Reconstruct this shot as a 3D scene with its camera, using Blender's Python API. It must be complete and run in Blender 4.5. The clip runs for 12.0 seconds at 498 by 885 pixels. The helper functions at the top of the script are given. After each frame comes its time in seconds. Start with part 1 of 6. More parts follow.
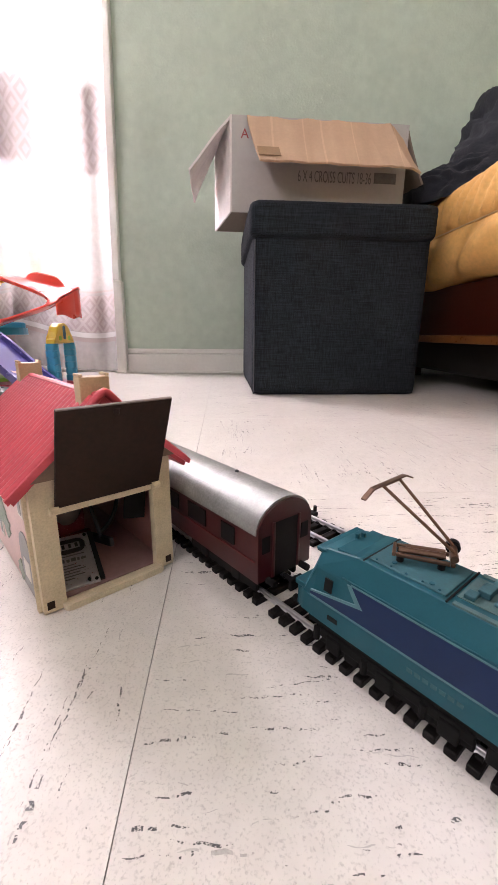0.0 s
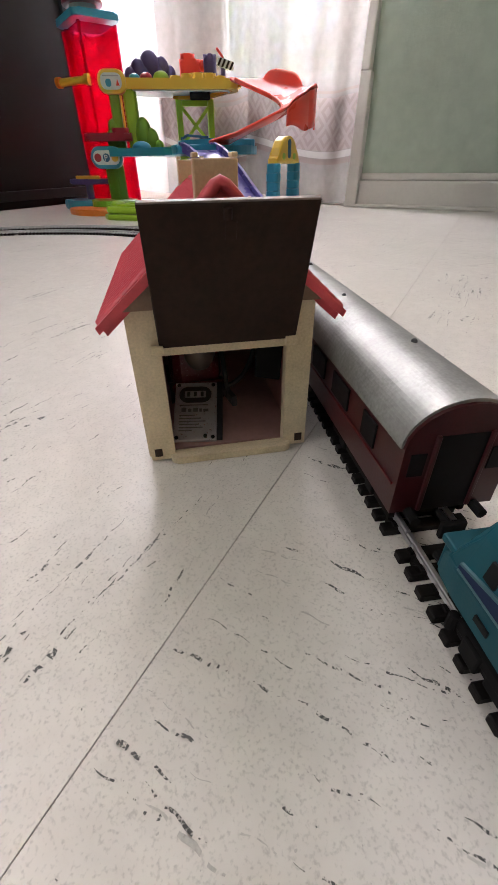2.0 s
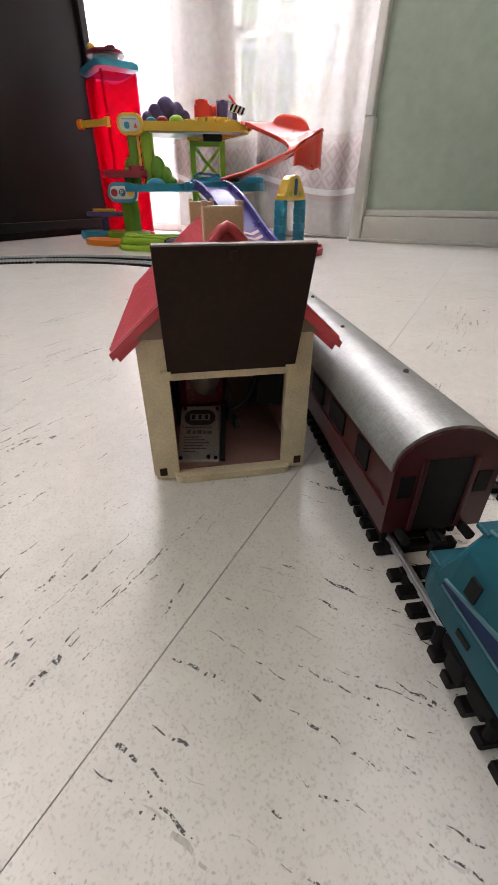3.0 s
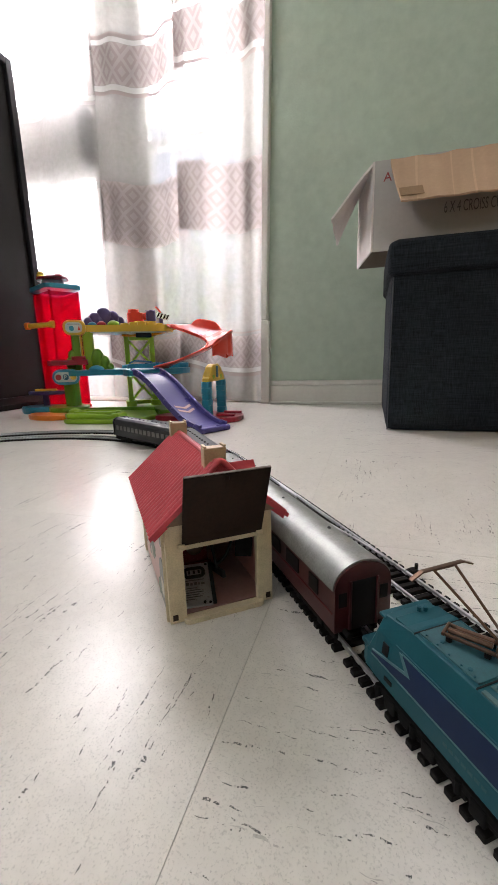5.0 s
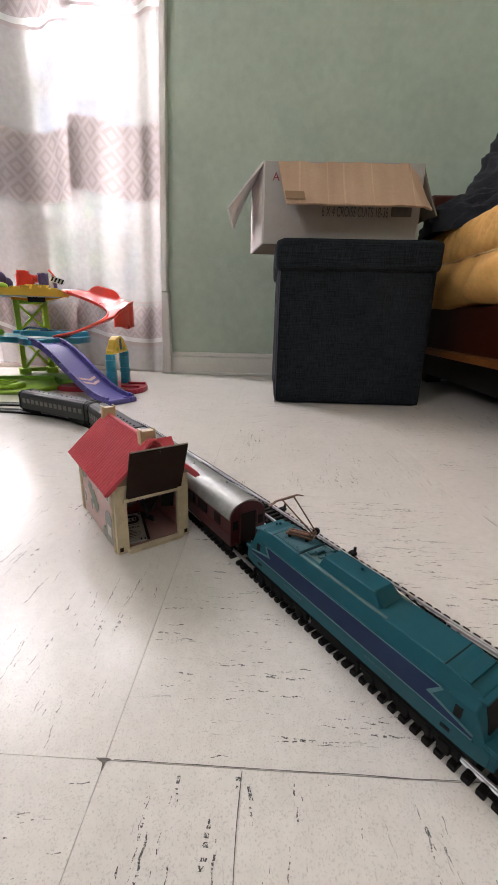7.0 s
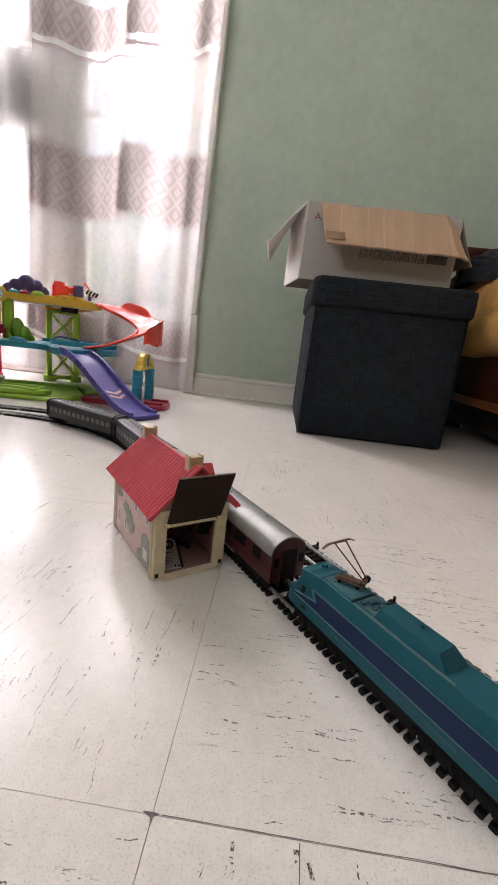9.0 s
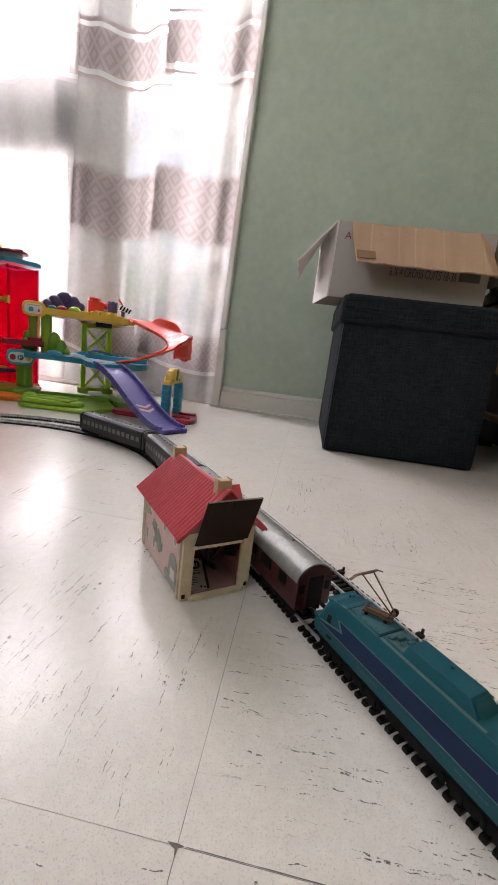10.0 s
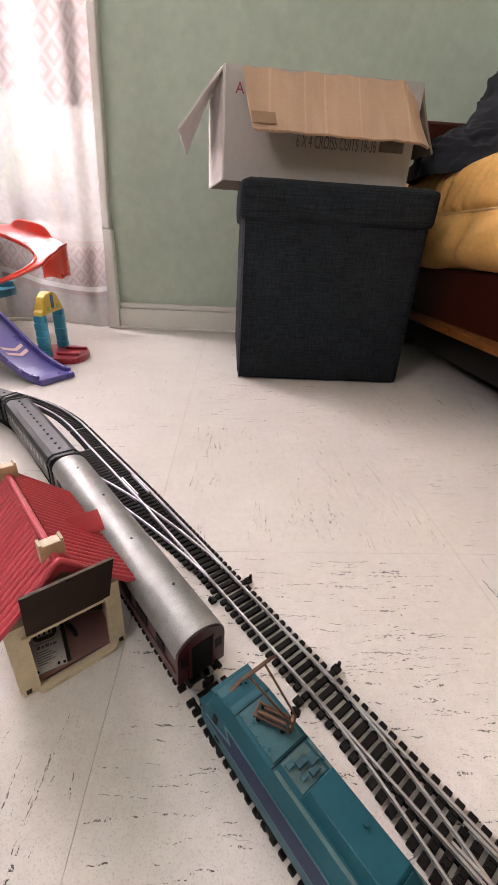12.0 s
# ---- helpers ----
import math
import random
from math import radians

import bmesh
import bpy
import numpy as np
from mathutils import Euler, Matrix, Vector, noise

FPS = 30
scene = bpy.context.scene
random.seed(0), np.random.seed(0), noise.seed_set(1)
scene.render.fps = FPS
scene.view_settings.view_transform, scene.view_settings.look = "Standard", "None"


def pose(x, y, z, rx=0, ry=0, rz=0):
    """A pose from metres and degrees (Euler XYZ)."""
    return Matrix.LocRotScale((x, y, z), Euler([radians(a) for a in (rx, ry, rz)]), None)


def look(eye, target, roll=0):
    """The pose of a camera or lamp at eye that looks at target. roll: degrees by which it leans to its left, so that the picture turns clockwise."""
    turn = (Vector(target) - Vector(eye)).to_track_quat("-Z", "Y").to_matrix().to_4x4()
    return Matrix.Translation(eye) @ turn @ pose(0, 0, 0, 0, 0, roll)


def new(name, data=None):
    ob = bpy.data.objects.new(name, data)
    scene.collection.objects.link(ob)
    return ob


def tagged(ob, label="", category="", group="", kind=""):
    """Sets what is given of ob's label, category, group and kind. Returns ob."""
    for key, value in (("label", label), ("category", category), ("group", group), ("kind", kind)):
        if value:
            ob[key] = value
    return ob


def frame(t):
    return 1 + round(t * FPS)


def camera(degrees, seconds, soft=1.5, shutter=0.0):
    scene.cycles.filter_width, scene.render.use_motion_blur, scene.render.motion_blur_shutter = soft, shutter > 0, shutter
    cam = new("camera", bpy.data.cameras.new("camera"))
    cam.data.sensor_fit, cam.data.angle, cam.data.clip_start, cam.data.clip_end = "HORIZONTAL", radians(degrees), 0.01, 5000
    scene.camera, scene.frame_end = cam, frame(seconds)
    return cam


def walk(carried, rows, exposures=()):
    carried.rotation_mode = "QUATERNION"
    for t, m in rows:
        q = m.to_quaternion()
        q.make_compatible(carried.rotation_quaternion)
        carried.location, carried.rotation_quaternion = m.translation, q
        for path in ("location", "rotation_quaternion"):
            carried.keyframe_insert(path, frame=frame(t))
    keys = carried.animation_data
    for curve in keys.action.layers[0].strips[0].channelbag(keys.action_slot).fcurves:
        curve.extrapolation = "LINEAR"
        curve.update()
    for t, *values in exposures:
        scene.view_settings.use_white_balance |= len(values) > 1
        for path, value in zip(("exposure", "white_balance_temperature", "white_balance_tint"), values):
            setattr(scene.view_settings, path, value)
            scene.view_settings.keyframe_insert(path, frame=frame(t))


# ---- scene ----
cam = camera(63.9, 12.0, soft=1.0)
PATH = [
    (0, (0.029, 0.004, 0.125), (0.158, 1.929, -0.401), 0.5),
    (0.5, (0.045, 0.017, 0.128), (-0.249, 1.905, -0.461), -1.2),
    (1, (0.04, 0.029, 0.132), (-0.52, 1.823, -0.551), -4.2),
    (1.5, (0.054, 0.038, 0.116), (-0.616, 1.67, -0.826), -2.5),
    (2, (0.047, 0.063, 0.105), (-0.713, 1.511, -1.047), -0.8),
    (2.5, (0.048, 0.06, 0.107), (-0.737, 1.505, -1.031), -0.6),
    (4.5, (0.063, 0.013, 0.13), (-0.697, 1.791, -0.382), -0.2),
    (5, (0.058, -0.025, 0.157), (-0.516, 1.845, -0.259), -1.7),
    (5.5, (0.064, -0.054, 0.174), (-0.312, 1.852, -0.303), -1.9),
    (6, (0.066, -0.09, 0.185), (-0.228, 1.802, -0.391), -2.2),
    (6.5, (0.069, -0.127, 0.198), (-0.087, 1.775, -0.4), -1.3),
    (8.5, (0.056, -0.133, 0.197), (0.048, 1.799, -0.321), 5.9),
    (9, (0.03, -0.127, 0.202), (-0.071, 1.811, -0.279), 6.5),
    (9.5, (0.033, -0.127, 0.202), (-0.135, 1.815, -0.249), 7.2),
    (10, (0.025, -0.129, 0.214), (-0.203, 1.808, -0.229), 7.0),
    (10.5, (0.022, -0.12, 0.216), (-0.271, 1.803, -0.251), 5.9),
    (11, (0.068, -0.065, 0.278), (-0.288, 1.831, -0.25), 4.2),
    (11.5, (0.085, -0.027, 0.272), (-0.234, 1.841, -0.368), 3.7),
    (12, (0.069, 0.006, 0.265), (0.188, 1.79, -0.632), 3.3),
]
walk(cam, [(t, look(eye, target, roll)) for t, eye, target, roll in PATH], [(0.0, 2.38, 6270, 29), (0.5, 1.86, 6270, 26), (1.0, 1.70, 6270, 22), (2.5, 1.88, 6170, 20), (4.5, 1.66, 6170, 16), (6.0, 1.60, 6170, 17), (8.5, 1.67, 6220, 21), (10.5, 1.48, 6170, 20), (11.5, 1.54, 6270, 21), (12.0, 1.96, 6470, 26)])

# ---- world, light ----
world = bpy.data.worlds.new("sky")
scene.world = world
world.use_nodes = True
wn = world.node_tree.nodes
sky = wn.new("ShaderNodeTexSky")
sky.sky_type = "NISHITA"
sky.sun_disc = False
sky.sun_elevation, sky.sun_rotation = radians(39), radians(104)
sky.dust_density, sky.air_density, sky.ozone_density = 9.0, 0.6, 0.2
wn["Background"].inputs["Strength"].default_value = 0.15
haze = wn.new("ShaderNodeHueSaturation")
haze.inputs["Saturation"].default_value = 0.4
world.node_tree.links.new(sky.outputs["Color"], haze.inputs["Color"])
world.node_tree.links.new(haze.outputs["Color"], wn["Background"].inputs["Color"])
sun = new("sun", bpy.data.lights.new("sun", "SUN"))
sun.data.energy, sun.data.angle, sun.data.color = 2.0, radians(2), (1.0, 0.96, 0.9)
sun.matrix_world = look((6.0, -1.5, 5.0), (0.0, 1.5, 0.0))


def sky_lamp(eye, target, wide, high, watts, color):
    """The sky's light in a window's opening."""
    ob = new("sky_lamp", bpy.data.lights.new("sky_lamp", "AREA"))
    ob.data.shape, ob.data.size, ob.data.size_y, ob.data.energy, ob.data.color = "RECTANGLE", wide, high, watts, color
    ob.matrix_world = look(eye, target)
    return ob


sky_lamp((-1.36, 2.05, 1.98), (0.65, 0.50, 0.20), 1.65, 0.90, 80.0, (1.0, 0.95, 0.90))
sky_lamp((-1.66, 2.05, 1.08), (0.65, 0.50, 0.20), 1.1, 0.80, 40.0, (1.0, 0.95, 0.90))
# added fill through the unseen second window, aimed upwards
sky_lamp((-1.82, -1.45, 1.75), (1.00, 1.20, 4.00), 1.1, 0.95, 13.5, (1.0, 0.95, 0.87))


# ---- materials ----
def mat(name, color, rough=0.5, metal=0.0, vary=0.12, scale=40.0, bump=0.0, bump_scale=None, speck=0.0, trans=0.0, emit=0.0, coat=0.0):
    """A surface with a base colour that wanders at two scales, and a fine relief."""
    m = bpy.data.materials.new(name)
    m.use_nodes = True
    n, l = m.node_tree.nodes, m.node_tree.links
    p = n["Principled BSDF"]
    tc = n.new("ShaderNodeTexCoord")
    big = n.new("ShaderNodeTexNoise")
    big.inputs["Scale"].default_value, big.inputs["Detail"].default_value = scale, 4
    fine = n.new("ShaderNodeTexNoise")
    fine.inputs["Scale"].default_value, fine.inputs["Detail"].default_value = scale * 9, 3
    l.new(tc.outputs["Object"], big.inputs["Vector"])
    l.new(tc.outputs["Object"], fine.inputs["Vector"])
    add = n.new("ShaderNodeMath")
    add.operation = "ADD"
    l.new(big.outputs["Fac"], add.inputs[0])
    l.new(fine.outputs["Fac"], add.inputs[1])
    ramp = n.new("ShaderNodeMapRange")
    ramp.inputs["From Min"].default_value, ramp.inputs["From Max"].default_value = 0.6, 1.4
    ramp.inputs["To Min"].default_value, ramp.inputs["To Max"].default_value = 1 - vary, 1 + vary
    l.new(add.outputs[0], ramp.inputs["Value"])
    mul = n.new("ShaderNodeMix")
    mul.data_type, mul.blend_type = "RGBA", "MULTIPLY"
    mul.inputs["Factor"].default_value = 1
    mul.inputs["A"].default_value = (*color, 1)
    l.new(ramp.outputs["Result"], mul.inputs["B"])
    l.new(mul.outputs["Result"], p.inputs["Base Color"])
    rr = n.new("ShaderNodeMapRange")
    rr.inputs["To Min"].default_value, rr.inputs["To Max"].default_value = max(0.02, rough - 0.08), min(1, rough + 0.08)
    l.new(fine.outputs["Fac"], rr.inputs["Value"])
    l.new(rr.outputs["Result"], p.inputs["Roughness"])
    p.inputs["Metallic"].default_value = metal
    p.inputs["Transmission Weight"].default_value = trans
    p.inputs["Coat Weight"].default_value = coat
    if bump:
        bn = n.new("ShaderNodeTexNoise")
        bn.inputs["Scale"].default_value, bn.inputs["Detail"].default_value = bump_scale or scale * 9, 3
        l.new(tc.outputs["Object"], bn.inputs["Vector"])
        b = n.new("ShaderNodeBump")
        b.inputs["Strength"].default_value, b.inputs["Distance"].default_value = bump, 0.002
        l.new(bn.outputs["Fac"], b.inputs["Height"])
        l.new(b.outputs["Normal"], p.inputs["Normal"])
    return m


def math_node(n, l, op, a, b=None):
    k = n.new("ShaderNodeMath")
    k.operation = op
    for i, v in enumerate((a, b)):
        if v is None:
            continue
        if isinstance(v, (int, float)):
            k.inputs[i].default_value = v
        else:
            l.new(v, k.inputs[i])
    return k.outputs[0]


def tile_material():
    """Old marbled vinyl tile: pale grey cloud, faint grain along the tile and short dark dashes."""
    m = mat("vinyl_tile", (0.665, 0.636, 0.592), 0.26, vary=0.07, scale=14)
    n, l = m.node_tree.nodes, m.node_tree.links
    p = n["Principled BSDF"]
    tc = n.new("ShaderNodeTexCoord")
    info = n.new("ShaderNodeObjectInfo")
    shift = n.new("ShaderNodeVectorMath")
    shift.operation = "MULTIPLY_ADD"
    comb = n.new("ShaderNodeCombineXYZ")
    for k in ("X", "Y", "Z"):
        l.new(info.outputs["Random"], comb.inputs[k])
    l.new(comb.outputs[0], shift.inputs[0])
    shift.inputs[1].default_value = (7.3, 4.1, 9.7)
    l.new(tc.outputs["Object"], shift.inputs[2])
    base = p.inputs["Base Color"].links[0].from_socket
    # fainter grey drags, longer and wider
    mp3 = n.new("ShaderNodeMapping")
    mp3.inputs["Scale"].default_value = (22, 120, 1)
    l.new(shift.outputs[0], mp3.inputs["Vector"])
    dr = n.new("ShaderNodeTexNoise")
    dr.inputs["Scale"].default_value, dr.inputs["Detail"].default_value = 1.0, 5
    l.new(mp3.outputs[0], dr.inputs["Vector"])
    drag = n.new("ShaderNodeMapRange")
    drag.inputs["From Min"].default_value, drag.inputs["From Max"].default_value = 0.5, 0.8
    drag.inputs["To Max"].default_value = 0.07
    l.new(dr.outputs["Fac"], drag.inputs["Value"])
    fl = n.new("ShaderNodeTexNoise")
    fl.inputs["Scale"].default_value, fl.inputs["Detail"].default_value = 1150.0, 3
    l.new(shift.outputs[0], fl.inputs["Vector"])
    fleck = n.new("ShaderNodeMapRange")
    fleck.inputs["From Min"].default_value, fleck.inputs["From Max"].default_value = 0.53, 0.72
    fleck.inputs["To Max"].default_value = 0.60
    l.new(fl.outputs["Fac"], fleck.inputs["Value"])
    mix0 = n.new("ShaderNodeMix")
    mix0.data_type = "RGBA"
    l.new(math_node(n, l, "MAXIMUM", drag.outputs[0], fleck.outputs[0]), mix0.inputs["Factor"])
    l.new(base, mix0.inputs["A"])
    mix0.inputs["B"].default_value = (0.40, 0.385, 0.36, 1)
    l.new(mix0.outputs["Result"], p.inputs["Base Color"])
    p.inputs["Specular IOR Level"].default_value = 0.21
    l.remove(p.inputs["Roughness"].links[0])
    p.inputs["Roughness"].default_value = 0.24
    return m


def curtain_material(name, depth):
    """Thin white voile with woven taupe bands of nested diamonds and thin stripes, by height along the cloth (UV in metres). depth: how dark the weave is."""
    m = bpy.data.materials.new(name)
    m.use_nodes = True
    n, l = m.node_tree.nodes, m.node_tree.links
    n.clear()
    out = n.new("ShaderNodeOutputMaterial")
    uv = n.new("ShaderNodeUVMap")
    sep = n.new("ShaderNodeSeparateXYZ")
    l.new(uv.outputs[0], sep.inputs[0])
    u, v = sep.outputs[0], sep.outputs[1]

    def between(a, b):
        return math_node(n, l, "MULTIPLY", math_node(n, l, "GREATER_THAN", v, a), math_node(n, l, "LESS_THAN", v, b))

    def centred(x, cell, start):
        return math_node(n, l, "ABSOLUTE", math_node(n, l, "SUBTRACT", math_node(n, l, "FRACT", math_node(n, l, "MULTIPLY", math_node(n, l, "SUBTRACT", x, start), 1 / cell)), 0.5))

    ink = None
    for a, b, wide, rows, rings in ((0.130, 0.235, 0.046, 2.0, 2.5), (0.548, 0.748, 0.066, 3.0, 2.5), (1.035, 1.150, 0.060, 1.5, 2.5), (1.50, 1.70, 0.066, 3.0, 2.5)):
        d = math_node(n, l, "ADD", centred(u, wide, 0.0), centred(v, (b - a) / rows, a))
        ring = math_node(n, l, "GREATER_THAN", math_node(n, l, "FRACT", math_node(n, l, "MULTIPLY", d, rings)), 0.52)
        k = math_node(n, l, "MULTIPLY", between(a, b), math_node(n, l, "ADD", math_node(n, l, "MULTIPLY", ring, 0.10), 0.68))
        ink = k if ink is None else math_node(n, l, "MAXIMUM", ink, k)
    for a, b in ((0.102, 0.114), (0.243, 0.248), (1.006, 1.017), (1.166, 1.178)):
        ink = math_node(n, l, "MAXIMUM", ink, math_node(n, l, "MULTIPLY", between(a, b), 0.8))
    ink = math_node(n, l, "MULTIPLY", ink, depth)
    # the white satin stripe beside each thin one
    satin = None
    for a, b in ((0.115, 0.129), (1.018, 1.034), (1.151, 1.165)):
        k = between(a, b)
        satin = k if satin is None else math_node(n, l, "MAXIMUM", satin, k)
    weave = n.new("ShaderNodeTexNoise")
    weave.inputs["Scale"].default_value = 60
    l.new(uv.outputs[0], weave.inputs["Vector"])
    col = n.new("ShaderNodeMix")
    col.data_type = "RGBA"
    l.new(ink, col.inputs["Factor"])
    col.inputs["A"].default_value = (0.86, 0.84, 0.835, 1)
    col.inputs["B"].default_value = (0.22, 0.175, 0.165, 1)
    lit = n.new("ShaderNodeMix")
    lit.data_type = "RGBA"
    l.new(ink, lit.inputs["Factor"])
    lit.inputs["A"].default_value = (0.38, 0.369, 0.371, 1)
    lit.inputs["B"].default_value = (0.135, 0.100, 0.096, 1)
    tl, df, tr = n.new("ShaderNodeBsdfTranslucent"), n.new("ShaderNodeBsdfDiffuse"), n.new("ShaderNodeBsdfTransparent")
    tr.inputs["Color"].default_value = (0.86, 0.86, 0.87, 1)
    l.new(lit.outputs["Result"], tl.inputs["Color"])
    l.new(col.outputs["Result"], df.inputs["Color"])
    cloth = n.new("ShaderNodeMixShader")
    cloth.inputs[0].default_value = 0.4
    l.new(tl.outputs[0], cloth.inputs[1])
    l.new(df.outputs[0], cloth.inputs[2])
    fin = n.new("ShaderNodeMixShader")
    thick = math_node(n, l, "ADD", math_node(n, l, "MULTIPLY", ink, 0.88), 0.43)
    thick = math_node(n, l, "ADD", thick, math_node(n, l, "MULTIPLY", satin, 0.25))
    thick = math_node(n, l, "ADD", thick, math_node(n, l, "MULTIPLY", math_node(n, l, "SUBTRACT", weave.outputs["Fac"], 0.5), 0.12))
    l.new(thick, fin.inputs[0])
    l.new(tr.outputs[0], fin.inputs[1])
    l.new(cloth.outputs[0], fin.inputs[2])
    l.new(fin.outputs[0], out.inputs[0])
    return m


def linen_material():
    """Charcoal linen: dark ground with lighter slubs along and across the weave."""
    m = mat("charcoal_linen", (0.0147, 0.0182, 0.0220), 0.95, vary=0.18, scale=22, bump=0.4, bump_scale=500)
    n, l = m.node_tree.nodes, m.node_tree.links
    p = n["Principled BSDF"]
    p.inputs["Specular IOR Level"].default_value = 0.12
    base = p.inputs["Base Color"].links[0].from_socket
    tc = n.new("ShaderNodeTexCoord")
    slub = None
    for sx, sz in ((28, 620), (700, 60)):
        mp = n.new("ShaderNodeMapping")
        mp.inputs["Scale"].default_value = (sx, sx, sz)
        l.new(tc.outputs["Object"], mp.inputs["Vector"])
        no = n.new("ShaderNodeTexNoise")
        no.inputs["Scale"].default_value, no.inputs["Detail"].default_value = 1.0, 2
        l.new(mp.outputs[0], no.inputs["Vector"])
        slub = no.outputs["Fac"] if slub is None else math_node(n, l, "ADD", slub, no.outputs["Fac"])
    r = n.new("ShaderNodeMapRange")
    r.inputs["From Min"].default_value, r.inputs["From Max"].default_value = 0.75, 1.35
    r.inputs["To Min"].default_value, r.inputs["To Max"].default_value = 0.60, 1.75
    l.new(slub, r.inputs["Value"])
    mx = n.new("ShaderNodeMix")
    mx.data_type, mx.blend_type = "RGBA", "MULTIPLY"
    mx.inputs["Factor"].default_value = 1
    l.new(base, mx.inputs["A"])
    l.new(r.outputs["Result"], mx.inputs["B"])
    l.new(mx.outputs["Result"], p.inputs["Base Color"])
    return m


def card_material():
    """Brown corrugated card: pale lines where the flutes run, across the sheet."""
    m = mat("kraft_card", (0.50, 0.335, 0.225), 0.85, vary=0.07, scale=18, bump=0.12, bump_scale=220)
    n, l = m.node_tree.nodes, m.node_tree.links
    p = n["Principled BSDF"]
    base = p.inputs["Base Color"].links[0].from_socket
    tc, mp, no, r, mx = n.new("ShaderNodeTexCoord"), n.new("ShaderNodeMapping"), n.new("ShaderNodeTexNoise"), n.new("ShaderNodeMapRange"), n.new("ShaderNodeMix")
    mp.inputs["Scale"].default_value = (48, 2, 2)
    l.new(tc.outputs["Object"], mp.inputs["Vector"])
    no.inputs["Scale"].default_value, no.inputs["Detail"].default_value = 1.0, 3
    l.new(mp.outputs[0], no.inputs["Vector"])
    r.inputs["From Min"].default_value, r.inputs["From Max"].default_value = 0.3, 0.75
    r.inputs["To Min"].default_value, r.inputs["To Max"].default_value = 0.95, 1.07
    l.new(no.outputs["Fac"], r.inputs["Value"])
    mx.data_type, mx.blend_type = "RGBA", "MULTIPLY"
    mx.inputs["Factor"].default_value = 1
    l.new(base, mx.inputs["A"])
    l.new(r.outputs["Result"], mx.inputs["B"])
    mp2, no2, r2, mx2 = n.new("ShaderNodeMapping"), n.new("ShaderNodeTexNoise"), n.new("ShaderNodeMapRange"), n.new("ShaderNodeMix")
    mp2.inputs["Scale"].default_value = (110, 0.8, 0.8)
    l.new(tc.outputs["Object"], mp2.inputs["Vector"])
    no2.inputs["Scale"].default_value, no2.inputs["Detail"].default_value = 1.0, 0
    l.new(mp2.outputs[0], no2.inputs["Vector"])
    r2.inputs["From Min"].default_value, r2.inputs["From Max"].default_value = 0.69, 0.74
    r2.inputs["To Min"].default_value, r2.inputs["To Max"].default_value = 1.0, 1.16
    l.new(no2.outputs["Fac"], r2.inputs["Value"])
    mx2.data_type, mx2.blend_type = "RGBA", "MULTIPLY"
    mx2.inputs["Factor"].default_value = 1
    l.new(mx.outputs["Result"], mx2.inputs["A"])
    l.new(r2.outputs["Result"], mx2.inputs["B"])
    l.new(mx2.outputs["Result"], p.inputs["Base Color"])
    return m


def toy(name, color, rough=0.28):
    """Moulded toy plastic: even colour, a slow change in gloss."""
    m = bpy.data.materials.new(name)
    m.use_nodes = True
    n, l = m.node_tree.nodes, m.node_tree.links
    p = n["Principled BSDF"]
    p.inputs["Base Color"].default_value = (*color, 1)
    tc, no, r = n.new("ShaderNodeTexCoord"), n.new("ShaderNodeTexNoise"), n.new("ShaderNodeMapRange")
    no.inputs["Scale"].default_value = 18
    l.new(tc.outputs["Object"], no.inputs["Vector"])
    l.new(no.outputs["Fac"], r.inputs["Value"])
    r.inputs["To Min"].default_value, r.inputs["To Max"].default_value = rough - 0.06, rough + 0.10
    l.new(r.outputs["Result"], p.inputs["Roughness"])
    p.inputs["Subsurface Weight"].default_value = 0.0
    return m


M_TILE = tile_material()
M_MARK = mat("floor_mark", (0.060, 0.062, 0.060), 0.4, vary=0.6, scale=400)
n, l = M_MARK.node_tree.nodes, M_MARK.node_tree.links
fray, edge, gone, mixed = n.new("ShaderNodeTexNoise"), n.new("ShaderNodeMapRange"), n.new("ShaderNodeBsdfTransparent"), n.new("ShaderNodeMixShader")
fray.inputs["Scale"].default_value, fray.inputs["Detail"].default_value = 1500.0, 4
edge.inputs["From Min"].default_value, edge.inputs["From Max"].default_value = 0.40, 0.54
l.new(n.new("ShaderNodeTexCoord").outputs["Object"], fray.inputs["Vector"])
l.new(fray.outputs["Fac"], edge.inputs["Value"])
l.new(edge.outputs[0], mixed.inputs[0])
l.new(gone.outputs[0], mixed.inputs[1])
l.new(n["Principled BSDF"].outputs[0], mixed.inputs[2])
l.new(mixed.outputs[0], n["Material Output"].inputs[0])
M_FAINT = mat("faint_floor_mark", (0.45, 0.435, 0.40), 0.3, vary=0.25, scale=120)
M_JOINT = mat("joint", (0.13, 0.12, 0.11), 0.9, vary=0.3)
M_WALL = mat("green_wall", (0.45, 0.525, 0.44), 0.75, vary=0.10, scale=5, bump=0.35, bump_scale=160)
M_WHITE = mat("white_paint", (0.72, 0.70, 0.66), 0.45, vary=0.05, scale=12, bump=0.05)
M_CEIL = mat("ceiling_paint", (0.68, 0.67, 0.65), 0.9, vary=0.03, scale=3)
M_FELT = linen_material()
M_CARD = card_material()
M_GABLE = mat("brown_gable", (0.20, 0.13, 0.09), 0.6, vary=0.2, scale=90)
M_CARDW = mat("grey_card", (0.42, 0.395, 0.38), 0.8, vary=0.06, scale=14, bump=0.08)
# brown card darkened: shade of the carton's inside and far flap as colour
M_CARDSHADE = mat("shaded_card", (0.20, 0.16, 0.125), 0.9, vary=0.1, scale=20)
# white card side, lightened further for the window light falling on it
M_LITWHITECARD = mat("lit_white_card", (0.66, 0.61, 0.585), 0.8, vary=0.08, scale=20)
